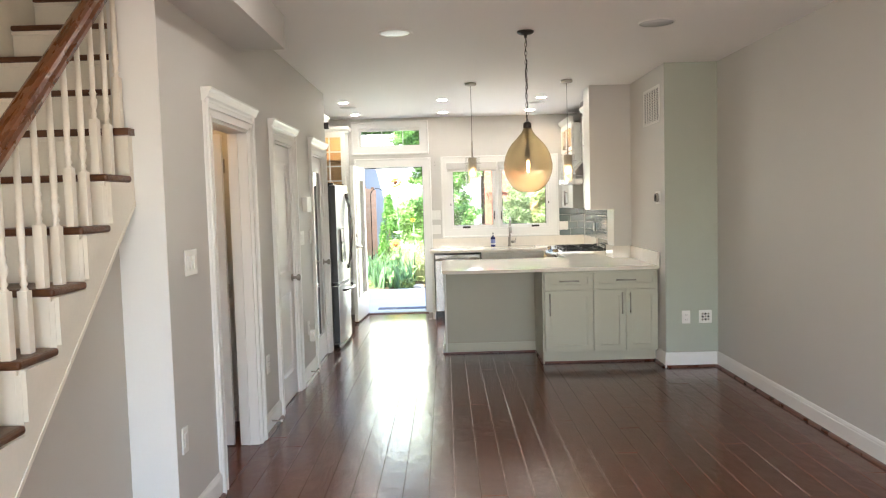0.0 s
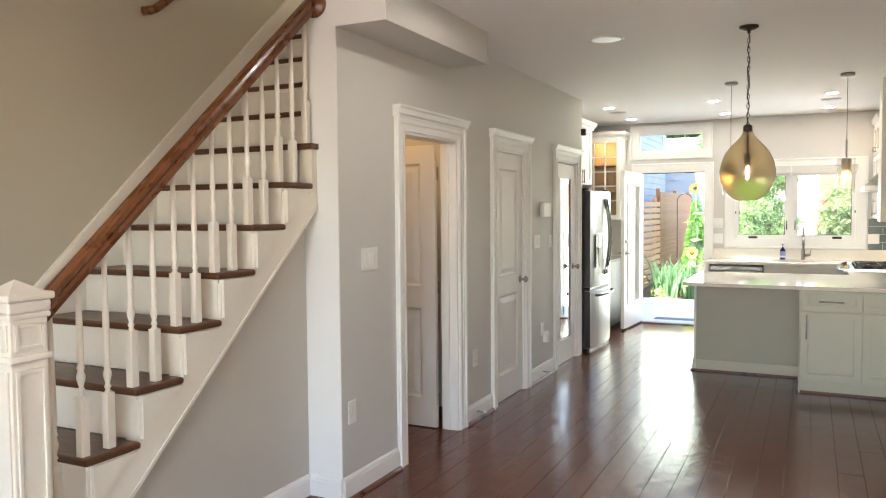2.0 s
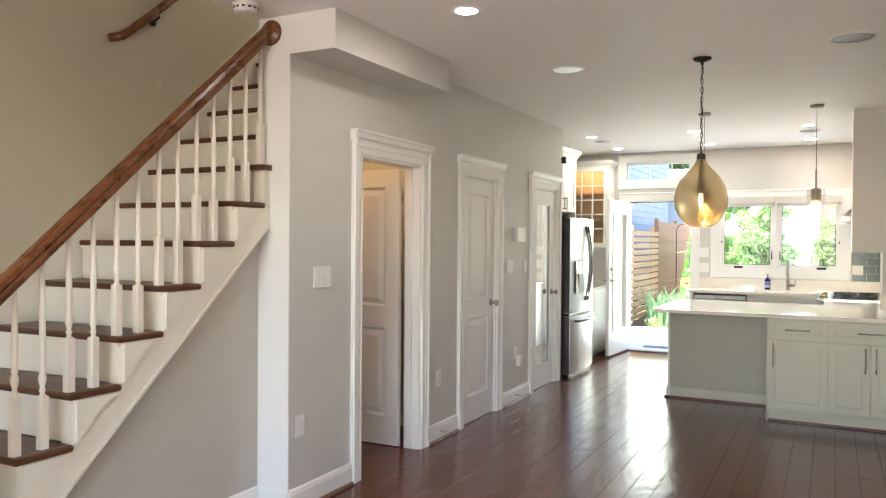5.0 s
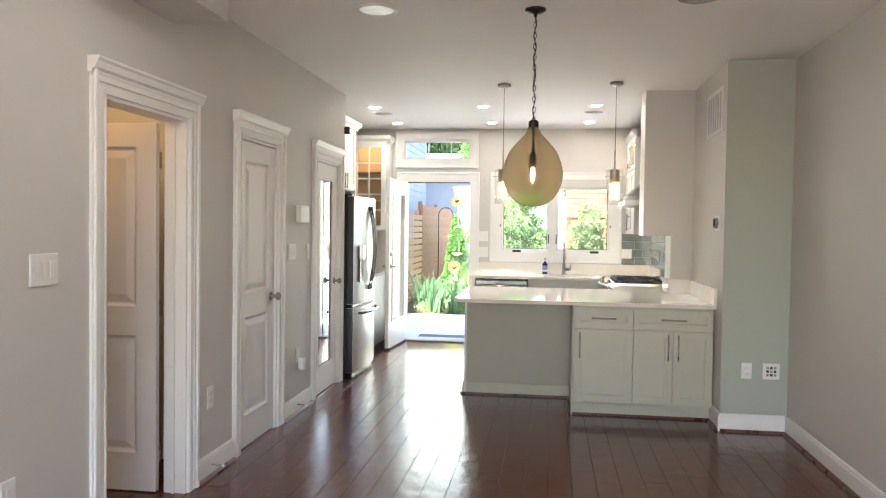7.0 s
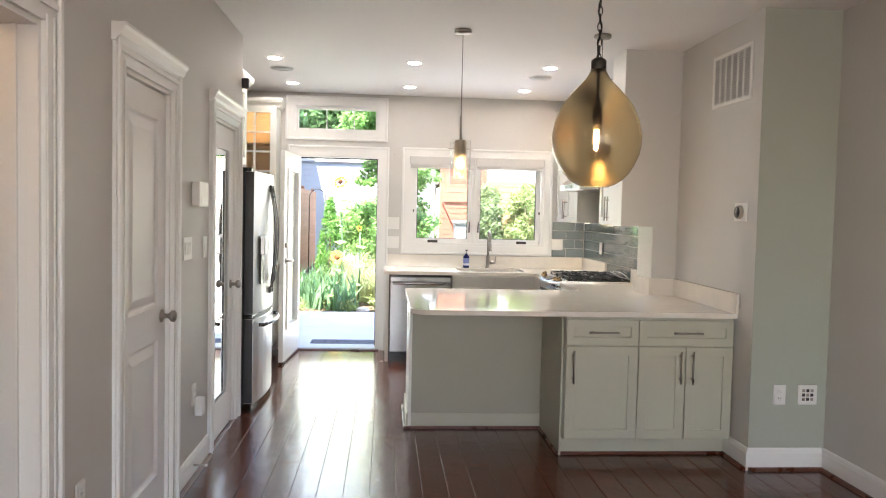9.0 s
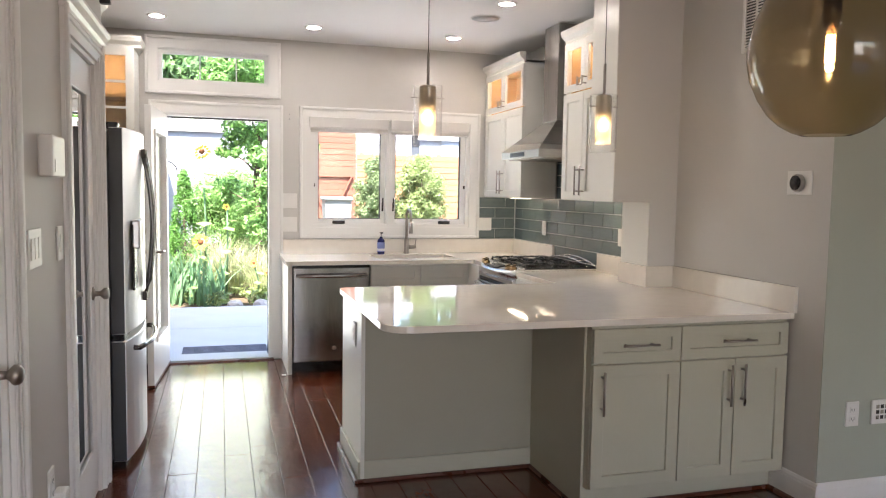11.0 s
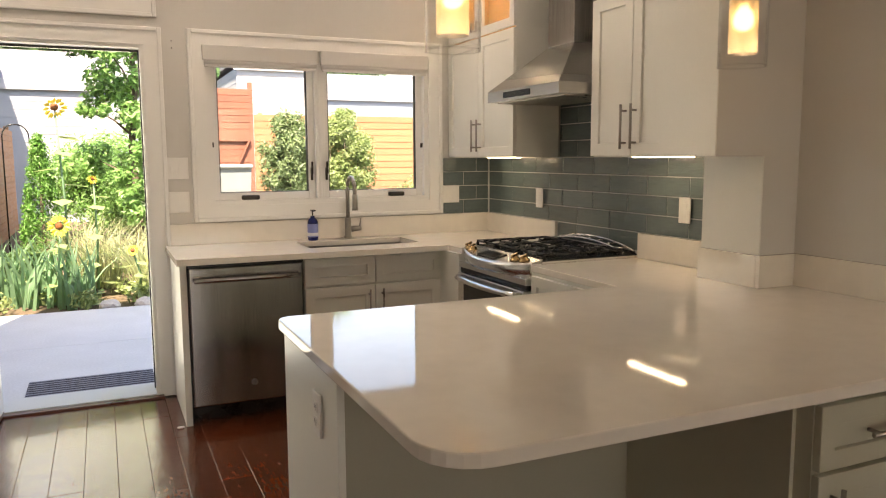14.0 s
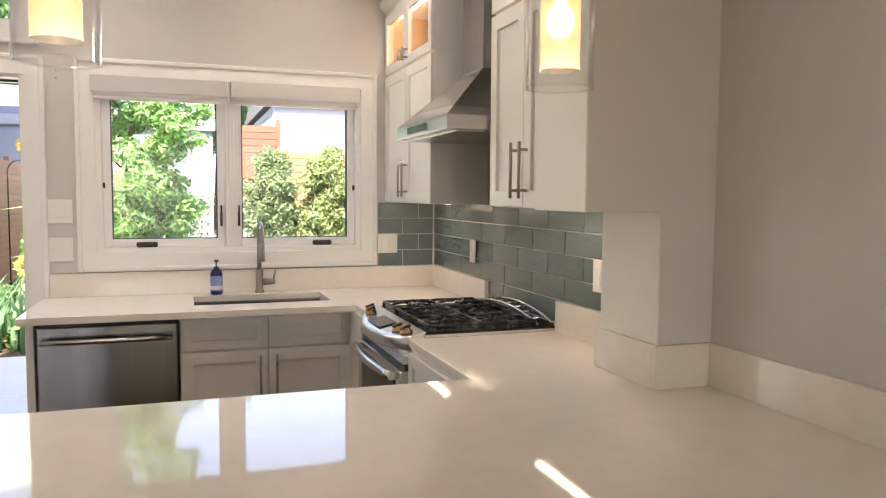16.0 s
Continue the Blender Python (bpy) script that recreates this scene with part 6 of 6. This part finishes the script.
lap_house("side_house", -7.5, -3.0, 14.0, 22.5, 5.2, 0.16, SIDING_BLUE, "blue-grey lap-sided house next door")

bn = thing("wheelie_bin", (1.45, 20.3, 0.18), "grey plastic wheeled trash bin with a domed lid", "trash bin")
bm = outline([(1.16, 20.05), (1.72, 20.05), (1.72, 20.6), (1.16, 20.6)], 0.22, 1.25)
for v in bm.verts:
    if v.co.z < 0.5:
        v.co.x = 1.44 + (v.co.x - 1.44) * 0.82
        v.co.y = 20.33 + (v.co.y - 20.33) * 0.82
part("body", bm, BIN_PLASTIC, bn)
part("lid", boxed((1.13, 1.75, 20.0, 20.64, 1.25, 1.33), bevel=0.03), BIN_PLASTIC, bn)
part("grip", tube([(1.20, 20.66, 1.20), (1.68, 20.66, 1.20)], 0.016), BIN_PLASTIC, bn)
for x in (1.20, 1.68):
    part("wheel", lathe([(0.09, -0.025), (0.09, 0.025)], Matrix.Translation((x, 20.56, 0.24)) @ Matrix.Rotation(radians(90), 4, "Y")), BLACK, bn)

hook = thing("shepherd_hook", (-1.95, 18.0, 0.0), "black iron shepherd's hook garden stake", "garden hook")
part("stake", tube([(-1.95, 18.0, 0.1), (-1.95, 18.0, 1.75)] + [(-1.95 + 0.16 - 0.16 * math.cos(radians(a)), 18.0, 1.75 + 0.16 * math.sin(radians(a))) for a in range(20, 181, 20)] + [(-1.63, 18.0, 1.68), (-1.58, 18.0, 1.66), (-1.54, 18.0, 1.72)], 0.010, 6), BLACK, hook)


def foliage(name, spots, size, material, seed, flat_to=0.0):
    """Leaves as small bent quads. spots: (centre, radius, count); clumped, with gaps."""
    rng = random.Random(seed)
    verts, faces = [], []
    for c, rad, count in spots:
        c = Vector(c)
        for _ in range(count):
            d = Vector((rng.gauss(0, 1), rng.gauss(0, 1), rng.gauss(0, 1))).normalized()
            p = c + Vector((d.x * rad[0], d.y * rad[1], d.z * rad[2])) * (rng.random() ** 0.45)
            n = (d + Vector((rng.uniform(-1, 1), rng.uniform(-1, 1), rng.uniform(-0.3, 1.2)))).normalized()
            u = n.orthogonal().normalized()
            u.rotate(Matrix.Rotation(rng.uniform(0, 6.28), 3, n))
            w = n.cross(u)
            s = size * rng.uniform(0.6, 1.3)
            i = len(verts)
            verts += [p - u * s, p - w * s * 0.42 + n * s * 0.1, p + u * s - n * s * 0.15, p + w * s * 0.42 + n * s * 0.1]
            faces.append((i, i + 1, i + 2, i + 3))
    data = bpy.data.meshes.new(name)
    data.from_pydata(verts, [], faces)
    data.materials.append(material)
    return data


def planted(name, data, parent, label=""):
    ob = new(name, data)
    ob.parent = parent
    ob.matrix_parent_inverse = Matrix.Translation(-parent.location)
    return tagged(ob, label)


def clumps(rng, centre, spread, n, rad, count):
    out = []
    for _ in range(n):
        d = Vector((rng.gauss(0, 1), rng.gauss(0, 1), rng.gauss(0, 1))).normalized() * rng.random() ** 0.4
        k = rng.uniform(0.6, 1.3)
        out.append(((centre[0] + d.x * spread[0], centre[1] + d.y * spread[1], centre[2] + d.z * spread[2]), (rad * k, rad * k, rad * 0.75 * k), int(count * k)))
    return out


# the young tree by the door, limbs and crown
rng = random.Random(11)
tree = thing("garden_tree", (-0.35, 16.6, 0.05), "young leafy tree with an uneven light green crown", "tree")
trunk = tube([(-0.35, 16.6, 0.0), (-0.33, 16.6, 0.8), (-0.38, 16.62, 1.6), (-0.30, 16.65, 2.4), (-0.36, 16.6, 3.2), (-0.30, 16.6, 3.9)], [0.06, 0.05, 0.042, 0.034, 0.024, 0.012], 8)
spots = []
for i in range(15):
    z = 0.9 + i * 0.2
    a = i * 2.4
    reach = 0.62 - 0.02 * i + rng.uniform(-0.15, 0.2)
    e = (-0.34 + math.cos(a) * reach, 16.6 + math.sin(a) * reach, z + 0.35)
    tube([(-0.34, 16.6, z), (-0.34 + math.cos(a) * reach * 0.5, 16.6 + math.sin(a) * reach * 0.5, z + 0.22), e], [0.018, 0.012, 0.005], 5, trunk)
    spots += clumps(rng, e, (0.35, 0.35, 0.28), 6, 0.19, 85)
spots += clumps(rng, (-0.05, 16.4, 1.6), (0.45, 0.5, 0.9), 15, 0.18, 105)
spots += clumps(rng, (-0.05, 16.6, 2.5), (0.66, 0.7, 1.4), 34, 0.19, 125)
spots += clumps(rng, (-0.2, 16.3, 1.15), (0.45, 0.5, 0.5), 14, 0.2, 140)
spots += clumps(rng, (-0.85, 16.5, 3.1), (0.65, 0.6, 0.4), 24, 0.2, 150)
part("trunk", trunk, BARK, tree)
planted("crown", foliage("crown", spots, 0.050, LEAF_TREE, 3), tree)

# arborvitae
av = thing("arborvitae", (-1.50, 17.6, 0.05), "narrow cone-shaped green arborvitae", "tree")
part("trunk", tube([(-1.50, 17.6, 0.0), (-1.50, 17.6, 1.5)], [0.035, 0.01], 6), BARK, av)
spots = []
for i in range(190):
    f = rng.random()
    z = 0.15 + f * 1.55
    r = 0.33 * (1 - f) ** 0.8 + 0.03
    a = rng.uniform(0, 6.28)
    spots.append(((-1.50 + math.cos(a) * r * 0.75, 17.6 + math.sin(a) * r * 0.75, z), (0.07, 0.07, 0.13), 50))
planted("crown", foliage("crown", spots, 0.024, LEAF_CONIFER, 4), av)


def shrub(x, y, w, h, material, seed, label, leaf=0.032, n=26, count=60, column=False):
    rng2 = random.Random(seed)
    z = ground_z(y)
    ob = thing("shrub", (x, y, z), label, "shrub")
    stems = bmesh.new()
    for i in range(7):
        a = i * 0.9
        tube([(x + 0.03 * math.cos(a), y + 0.03 * math.sin(a), z - 0.02), (x + w * 0.25 * math.cos(a), y + w * 0.25 * math.sin(a), z + h * 0.5), (x + w * 0.35 * math.cos(a), y + w * 0.35 * math.sin(a), z + h * 0.85)], [0.014, 0.009, 0.004], 5, stems)
    part("stems", stems, BARK, ob)
    if column:
        spots = []
        for i in range(n * 4):
            f, a = rng2.random(), rng2.uniform(0, 6.28)
            r = w * 0.46 * min(1, (1 - f) * 3.5 + 0.35) * math.sqrt(rng2.random()) * rng2.uniform(0.85, 1.2)
            spots.append(((x + r * math.cos(a), y + r * math.sin(a), z + 0.1 + h * 0.93 * f), (0.10, 0.10, 0.10), count))
        planted("crown", foliage("crown", spots, leaf, material, seed), ob)
        return ob
    planted("crown", foliage("crown", clumps(rng2, (x, y, z + h * 0.55), (w * 0.5, w * 0.5, h * 0.5), int(n * 2.2), min(w, h) * 0.22, count * 2), leaf, material, seed), ob)
    return ob


shrub(1.17, 14.6, 0.55, 1.98, LEAF_SAGE, 21, "tall upright leafy green shrub by the window", 0.024, 72, 110, True)
shrub(1.76, 14.5, 0.62, 2.0, LEAF_PALE, 22, "tall pale green shrub by the window", 0.024, 76, 110, True)
shrub(-1.65, 15.8, 0.6, 0.4, LEAF_DARK, 23, "low dark green bush beside the fence")
shrub(-0.1, 18.5, 1.3, 1.6, LEAF_TREE, 24, "bushy green shrub under the tree", n=40)
shrub(-0.75, 19.8, 1.6, 1.5, LEAF_TREE, 25, "leafy green bush at the garden's end", n=60, count=80)
shrub(0.55, 15.7, 0.8, 0.7, LEAF_PALE, 26, "low pale green bush by the patio", n=26)
shrub(3.1, 15.5, 0.9, 1.1, LEAF_PALE, 27, "rounded pale green bush near the back fence", n=26)
shrub(0.9, 18.3, 0.7, 0.55, LEAF_TREE, 28, "low bright green bush by the gate", n=20)


def blades(name, x, y, r, n, h, width, spread, seed, material):
    """A clump of tapering, bending blades."""
    rng2 = random.Random(seed)
    z = ground_z(y) - 0.03
    verts, faces = [], []
    for _ in range(n):
        a, q = rng2.uniform(0, 6.28), r * math.sqrt(rng2.random())
        p = Vector((x + q * math.cos(a), y + q * math.sin(a), z))
        b = rng2.uniform(0, 6.28)
        lean = Vector((math.cos(b), math.sin(b), 0)) * rng2.uniform(0.2, 1.0) * spread
        hh = h * rng2.uniform(0.65, 1.1)
        side = Vector((-math.sin(b + 0.8), math.cos(b + 0.8), 0)) * width * rng2.uniform(0.7, 1.2)
        i = len(verts)
        for f in (0, 0.35, 0.7, 1.0):
            c = p + lean * f ** 1.8 + Vector((0, 0, hh * (f - 0.18 * f * f * spread)))
            s = side * (1 - f * f) + side * 0.05
            verts += [c - s, c + s]
        for k in range(3):
            j = i + 2 * k
            faces.append((j, j + 1, j + 3, j + 2))
    data = bpy.data.meshes.new(name)
    data.from_pydata(verts, [], faces)
    data.materials.append(material)
    return data


for x, y, r, n, h, s in ((-1.42, 14.75, 0.20, 46, 0.72, 1), (-1.05, 14.62, 0.18, 46, 0.70, 2), (-1.75, 14.9, 0.18, 34, 0.75, 3)):
    ob = new("iris_clump", blades("iris_clump", x, y, r, n, h * 1.06, 0.023, 0.38, 30 + s, LEAF_IRIS))
    tagged(ob, "clump of broad upright green iris blades", "plant", "iris clumps by the patio", "stuff")
for x, y, s in ((-0.75, 15.5, 1), (-0.35, 15.15, 2), (-0.1, 15.9, 3), (-1.0, 16.1, 4)):
    ob = new("ornamental_grass", blades("ornamental_grass", x, y, 0.16, 190, 0.85, 0.0055, 0.75, 40 + s, LEAF_GRASS))
    tagged(ob, "arching straw-coloured ornamental grass tuft", "grass", "grass tufts", "stuff")


def sunflower(x, y, h, r, turn, nod, seed, label):
    rng2 = random.Random(seed)
    z = ground_z(y)
    ob = thing("sunflower", (x, y, z), label, "sunflower", "sunflowers")
    top = Vector((x + 0.05 * math.cos(seed), y - 0.05, z + h))
    part("stalk", tube([(x, y, z - 0.03), (x + 0.02, y, z + h * 0.5), top], [0.016, 0.012, 0.009], 6), LEAF_IRIS, ob)
    m = Matrix.Translation(top + Vector((0, -0.03, 0))) @ pose(0, 0, 0, 90 + nod, 0, turn)
    part("seed_head", moved(lathe([(r * 0.30, -0.02), (r * 0.34, 0.0), (r * 0.26, 0.018), (r * 0.05, 0.022)], segments=16), m), SEED, ob, "dark seed disc")
    bm = bmesh.new()
    for i in range(22):
        a = i / 22 * 6.283
        d, w = Vector((math.cos(a), math.sin(a), 0)), Vector((-math.sin(a), math.cos(a), 0))
        q = rng2.uniform(0.9, 1.1)
        lift = Vector((0, 0, 0.01 + 0.012 * (i % 2)))
        v = [bm.verts.new(p) for p in (d * r * 0.40 + lift, d * r * 0.72 * q + w * r * 0.13 + lift, d * r * q + lift * 1.5, d * r * 0.72 * q - w * r * 0.13 + lift)]
        bm.faces.new(v)
    part("petals", moved(bm, m), PETAL, ob, "yellow petals")
    bm = bmesh.new()
    for i in range(10):
        f = 0.12 + i * 0.082
        a = i * 2.2
        p = Vector((x, y, z + h * f))
        d, w = Vector((math.cos(a), math.sin(a), -0.15)), Vector((-math.sin(a), math.cos(a), 0))
        v = [bm.verts.new(q) for q in (p, p + d * 0.11 + w * 0.075 * h ** 0.5, p + d * 0.27 * h ** 0.3, p + d * 0.11 - w * 0.075 * h ** 0.5)]
        bm.faces.new(v)
    part("leaves", bm, LEAF_PALE, ob)
    return ob


sunflower(-1.20, 14.75, 0.80, 0.11, 5, -5, 1, "yellow sunflower with a dark disc above the iris")
sunflower(-1.13, 14.9, 1.98, 0.12, 20, 35, 2, "tall nodding yellow sunflower")
sunflower(-0.45, 14.7, 0.52, 0.06, -10, -20, 3, "small yellow sunflower low in the bed")
sunflower(-0.30, 14.6, 0.40, 0.055, 15, -30, 4, "small yellow flower near the patio edge")
sunflower(-0.85, 15.0, 1.25, 0.05, -30, 20, 5, "sunflower bud half open on a leafy stalk")

# bed edge stones and low planting
STONE = paint("bed_stone", (0.45, 0.42, 0.38), 0.9, vary=0.2, scale=12, grain=60, bump=0.3)
for i, x in enumerate((-0.75, -0.42, -0.12, 0.3, 0.75)):
    bm = bmesh.new()
    bmesh.ops.create_icosphere(bm, subdivisions=2, radius=0.11)
    rng2 = random.Random(60 + i)
    for v in bm.verts:
        v.co *= rng2.uniform(0.85, 1.1)
        v.co.z *= 0.6
    solid("edging_stone", moved(bm, Matrix.Translation((x, 14.32, -0.02))), STONE, "rounded pale stone edging the bed", "stone", "edging stones")
ob = new("ground_cover", foliage("ground_cover", [((rng.uniform(-1.9, 2.0), rng.uniform(14.35, 16.5), 0.05), (0.16, 0.16, 0.10), 46) for _ in range(70)], 0.04, LEAF_PALE, 9))
tagged(ob, "low leafy ground cover in the bed", "ground cover", kind="stuff")

# trees beyond the fences
for i, (x, y, h, w) in enumerate(((-3.2, 33.0, 8.5, 4.0), (1.5, 36.0, 8.0, 4.0), (-9.0, 30.0, 8.0, 4.0), (8.5, 38.0, 7.5, 4.0), (-1.2, 31.0, 7.8, 4.6), (-4.6, 29.9, 8.5, 4.6))):
    rng2 = random.Random(80 + i)
    far = thing("far_tree", (x, y, 0.1), "large leafy green tree beyond the fences", "tree", "trees beyond the fences")
    bm = tube([(x, y, 0), (x + 0.1, y, h * 0.4), (x, y, h * 0.75)], [0.22, 0.16, 0.06], 7)
    for k in range(7):
        a = k * 0.9
        tube([(x, y, h * (0.3 + 0.06 * k)), (x + w * 0.33 * math.cos(a), y + w * 0.33 * math.sin(a), h * (0.45 + 0.06 * k))], [0.08, 0.03], 5, bm)
    part("trunk", bm, BARK, far)
    planted("crown", foliage("crown", clumps(rng2, (x, y, h * 0.66), (w * 0.5, w * 0.5, h * 0.32), 60, 0.75, 150), 0.15, LEAF_FAR, 90 + i), far)

# ---- pieces: backsplash tiles and floor planks ----
TZ = [1.0455 + 0.0965 * i for i in range(5)]
grout_ob = structure("wall_tile_backing", boxed((1.750, 1.7645, 8.661, 10.949, COUNTER, 1.43), (1.750, 1.7645, 9.281, 10.039, 1.43, 2.10), (1.39, 1.750, 10.9445, 10.9495, 1.0435, 1.43)), GROUT, "pale grout behind slate blue tiles", "backsplash")
tile_meshes = {}


def tile(place, length, height, along):
    key = (round(length, 3), round(height, 3), along)
    if key not in tile_meshes:
        bm = boxed((-0.0035, 0.004, 0, length, 0, height), bevel=0.0015) if along == "y" else boxed((0, length, -0.0035, 0.003, 0, height), bevel=0.0015)
        tile_meshes[key] = mesh_of("tile", bm)
        tile_meshes[key].materials.append(TILE)
    piece("tile", tile_meshes[key], grout_ob, place)


def tile_row(z, height, start, end, offset, along, fixed):
    p = start - offset
    while p < end - 0.01:
        a, b = max(p, start), min(p + 0.305, end)
        if b - a > 0.02:
            tile((fixed, a + 0.0022, z) if along == "y" else (a + 0.0022, fixed, z), b - a - 0.0044, height, along)
        p += 0.305


for i in range(4):
    h = min(0.0918, 1.429 - TZ[i])
    tile_row(TZ[i], h, 8.664, 10.935, (0.0, 0.15)[i % 2] + 0.04, "y", 1.7505)
    tile_row(TZ[i], h, 1.392, 1.742, (0.15, 0.05)[i % 2], "x", 10.9445)
tile_row(COUNTER + 0.034, 0.0918, 9.281, 10.045, 0.04, "y", 1.7505)
for i in range(7):
    tile_row(TZ[0] + 0.0965 * (i + 4), 0.0918, 9.284, 10.036, (0.0, 0.15)[i % 2] + 0.04, "y", 1.7505)

PLANK = 0.1403
rng = random.Random(5)
plank_meshes = {}


def plank_data(length, width):
    key = (round(length, 3), round(width, 3))
    if key not in plank_meshes:
        bm = bmesh.new()
        e = 0.0017
        lo = [(0, 0), (width, 0), (width, length), (0, length)]
        hi = [(e, e), (width - e, e), (width - e, length - e), (e, length - e)]
        v0 = [bm.verts.new((x, y, -0.02)) for x, y in lo]
        v1 = [bm.verts.new((x, y, -0.0015)) for x, y in lo]
        v2 = [bm.verts.new((x, y, 0.0)) for x, y in hi]
        bm.faces.new(v2)
        for a, b in ((v0, v1), (v1, v2)):
            for i in range(4):
                bm.faces.new((a[i], a[(i + 1) % 4], b[(i + 1) % 4], b[i]))
        plank_meshes[key] = mesh_of("plank", bm)
        plank_meshes[key].materials.append(FLOOR_WOOD)
    return plank_meshes[key]


LENGTHS = (1.8, 2.1, 2.4, 3.0)
x = -0.2 - PLANK * 17
while x < XR:
    left, right = max(x, WEST), min(x + PLANK, XR)
    y = -1.0 - rng.uniform(0, 1.2)
    stop = 10.885 if right > KITCHEN_WEST else 8.3
    near = left > -1.8
    while y < stop - 0.02:
        length = rng.choice(LENGTHS) if near else 3.0
        if y + length > stop - 0.3:
            length = stop - y
        board = piece("plank", plank_data(length - 0.0012, right - left - 0.0008), floor, (left, y, 0.0))
        board.rotation_euler[0], board.rotation_euler[1] = rng.uniform(-0.0004, 0.0004), rng.uniform(-0.005, 0.005)
        y += length
    x += PLANK
bm = boxed((WEST, XR, FRONT, -2.25, -0.02, -0.004))
rest = structure("floor_front", bm, FLOOR_WOOD, "dark cherry floor behind the walk", "floor")
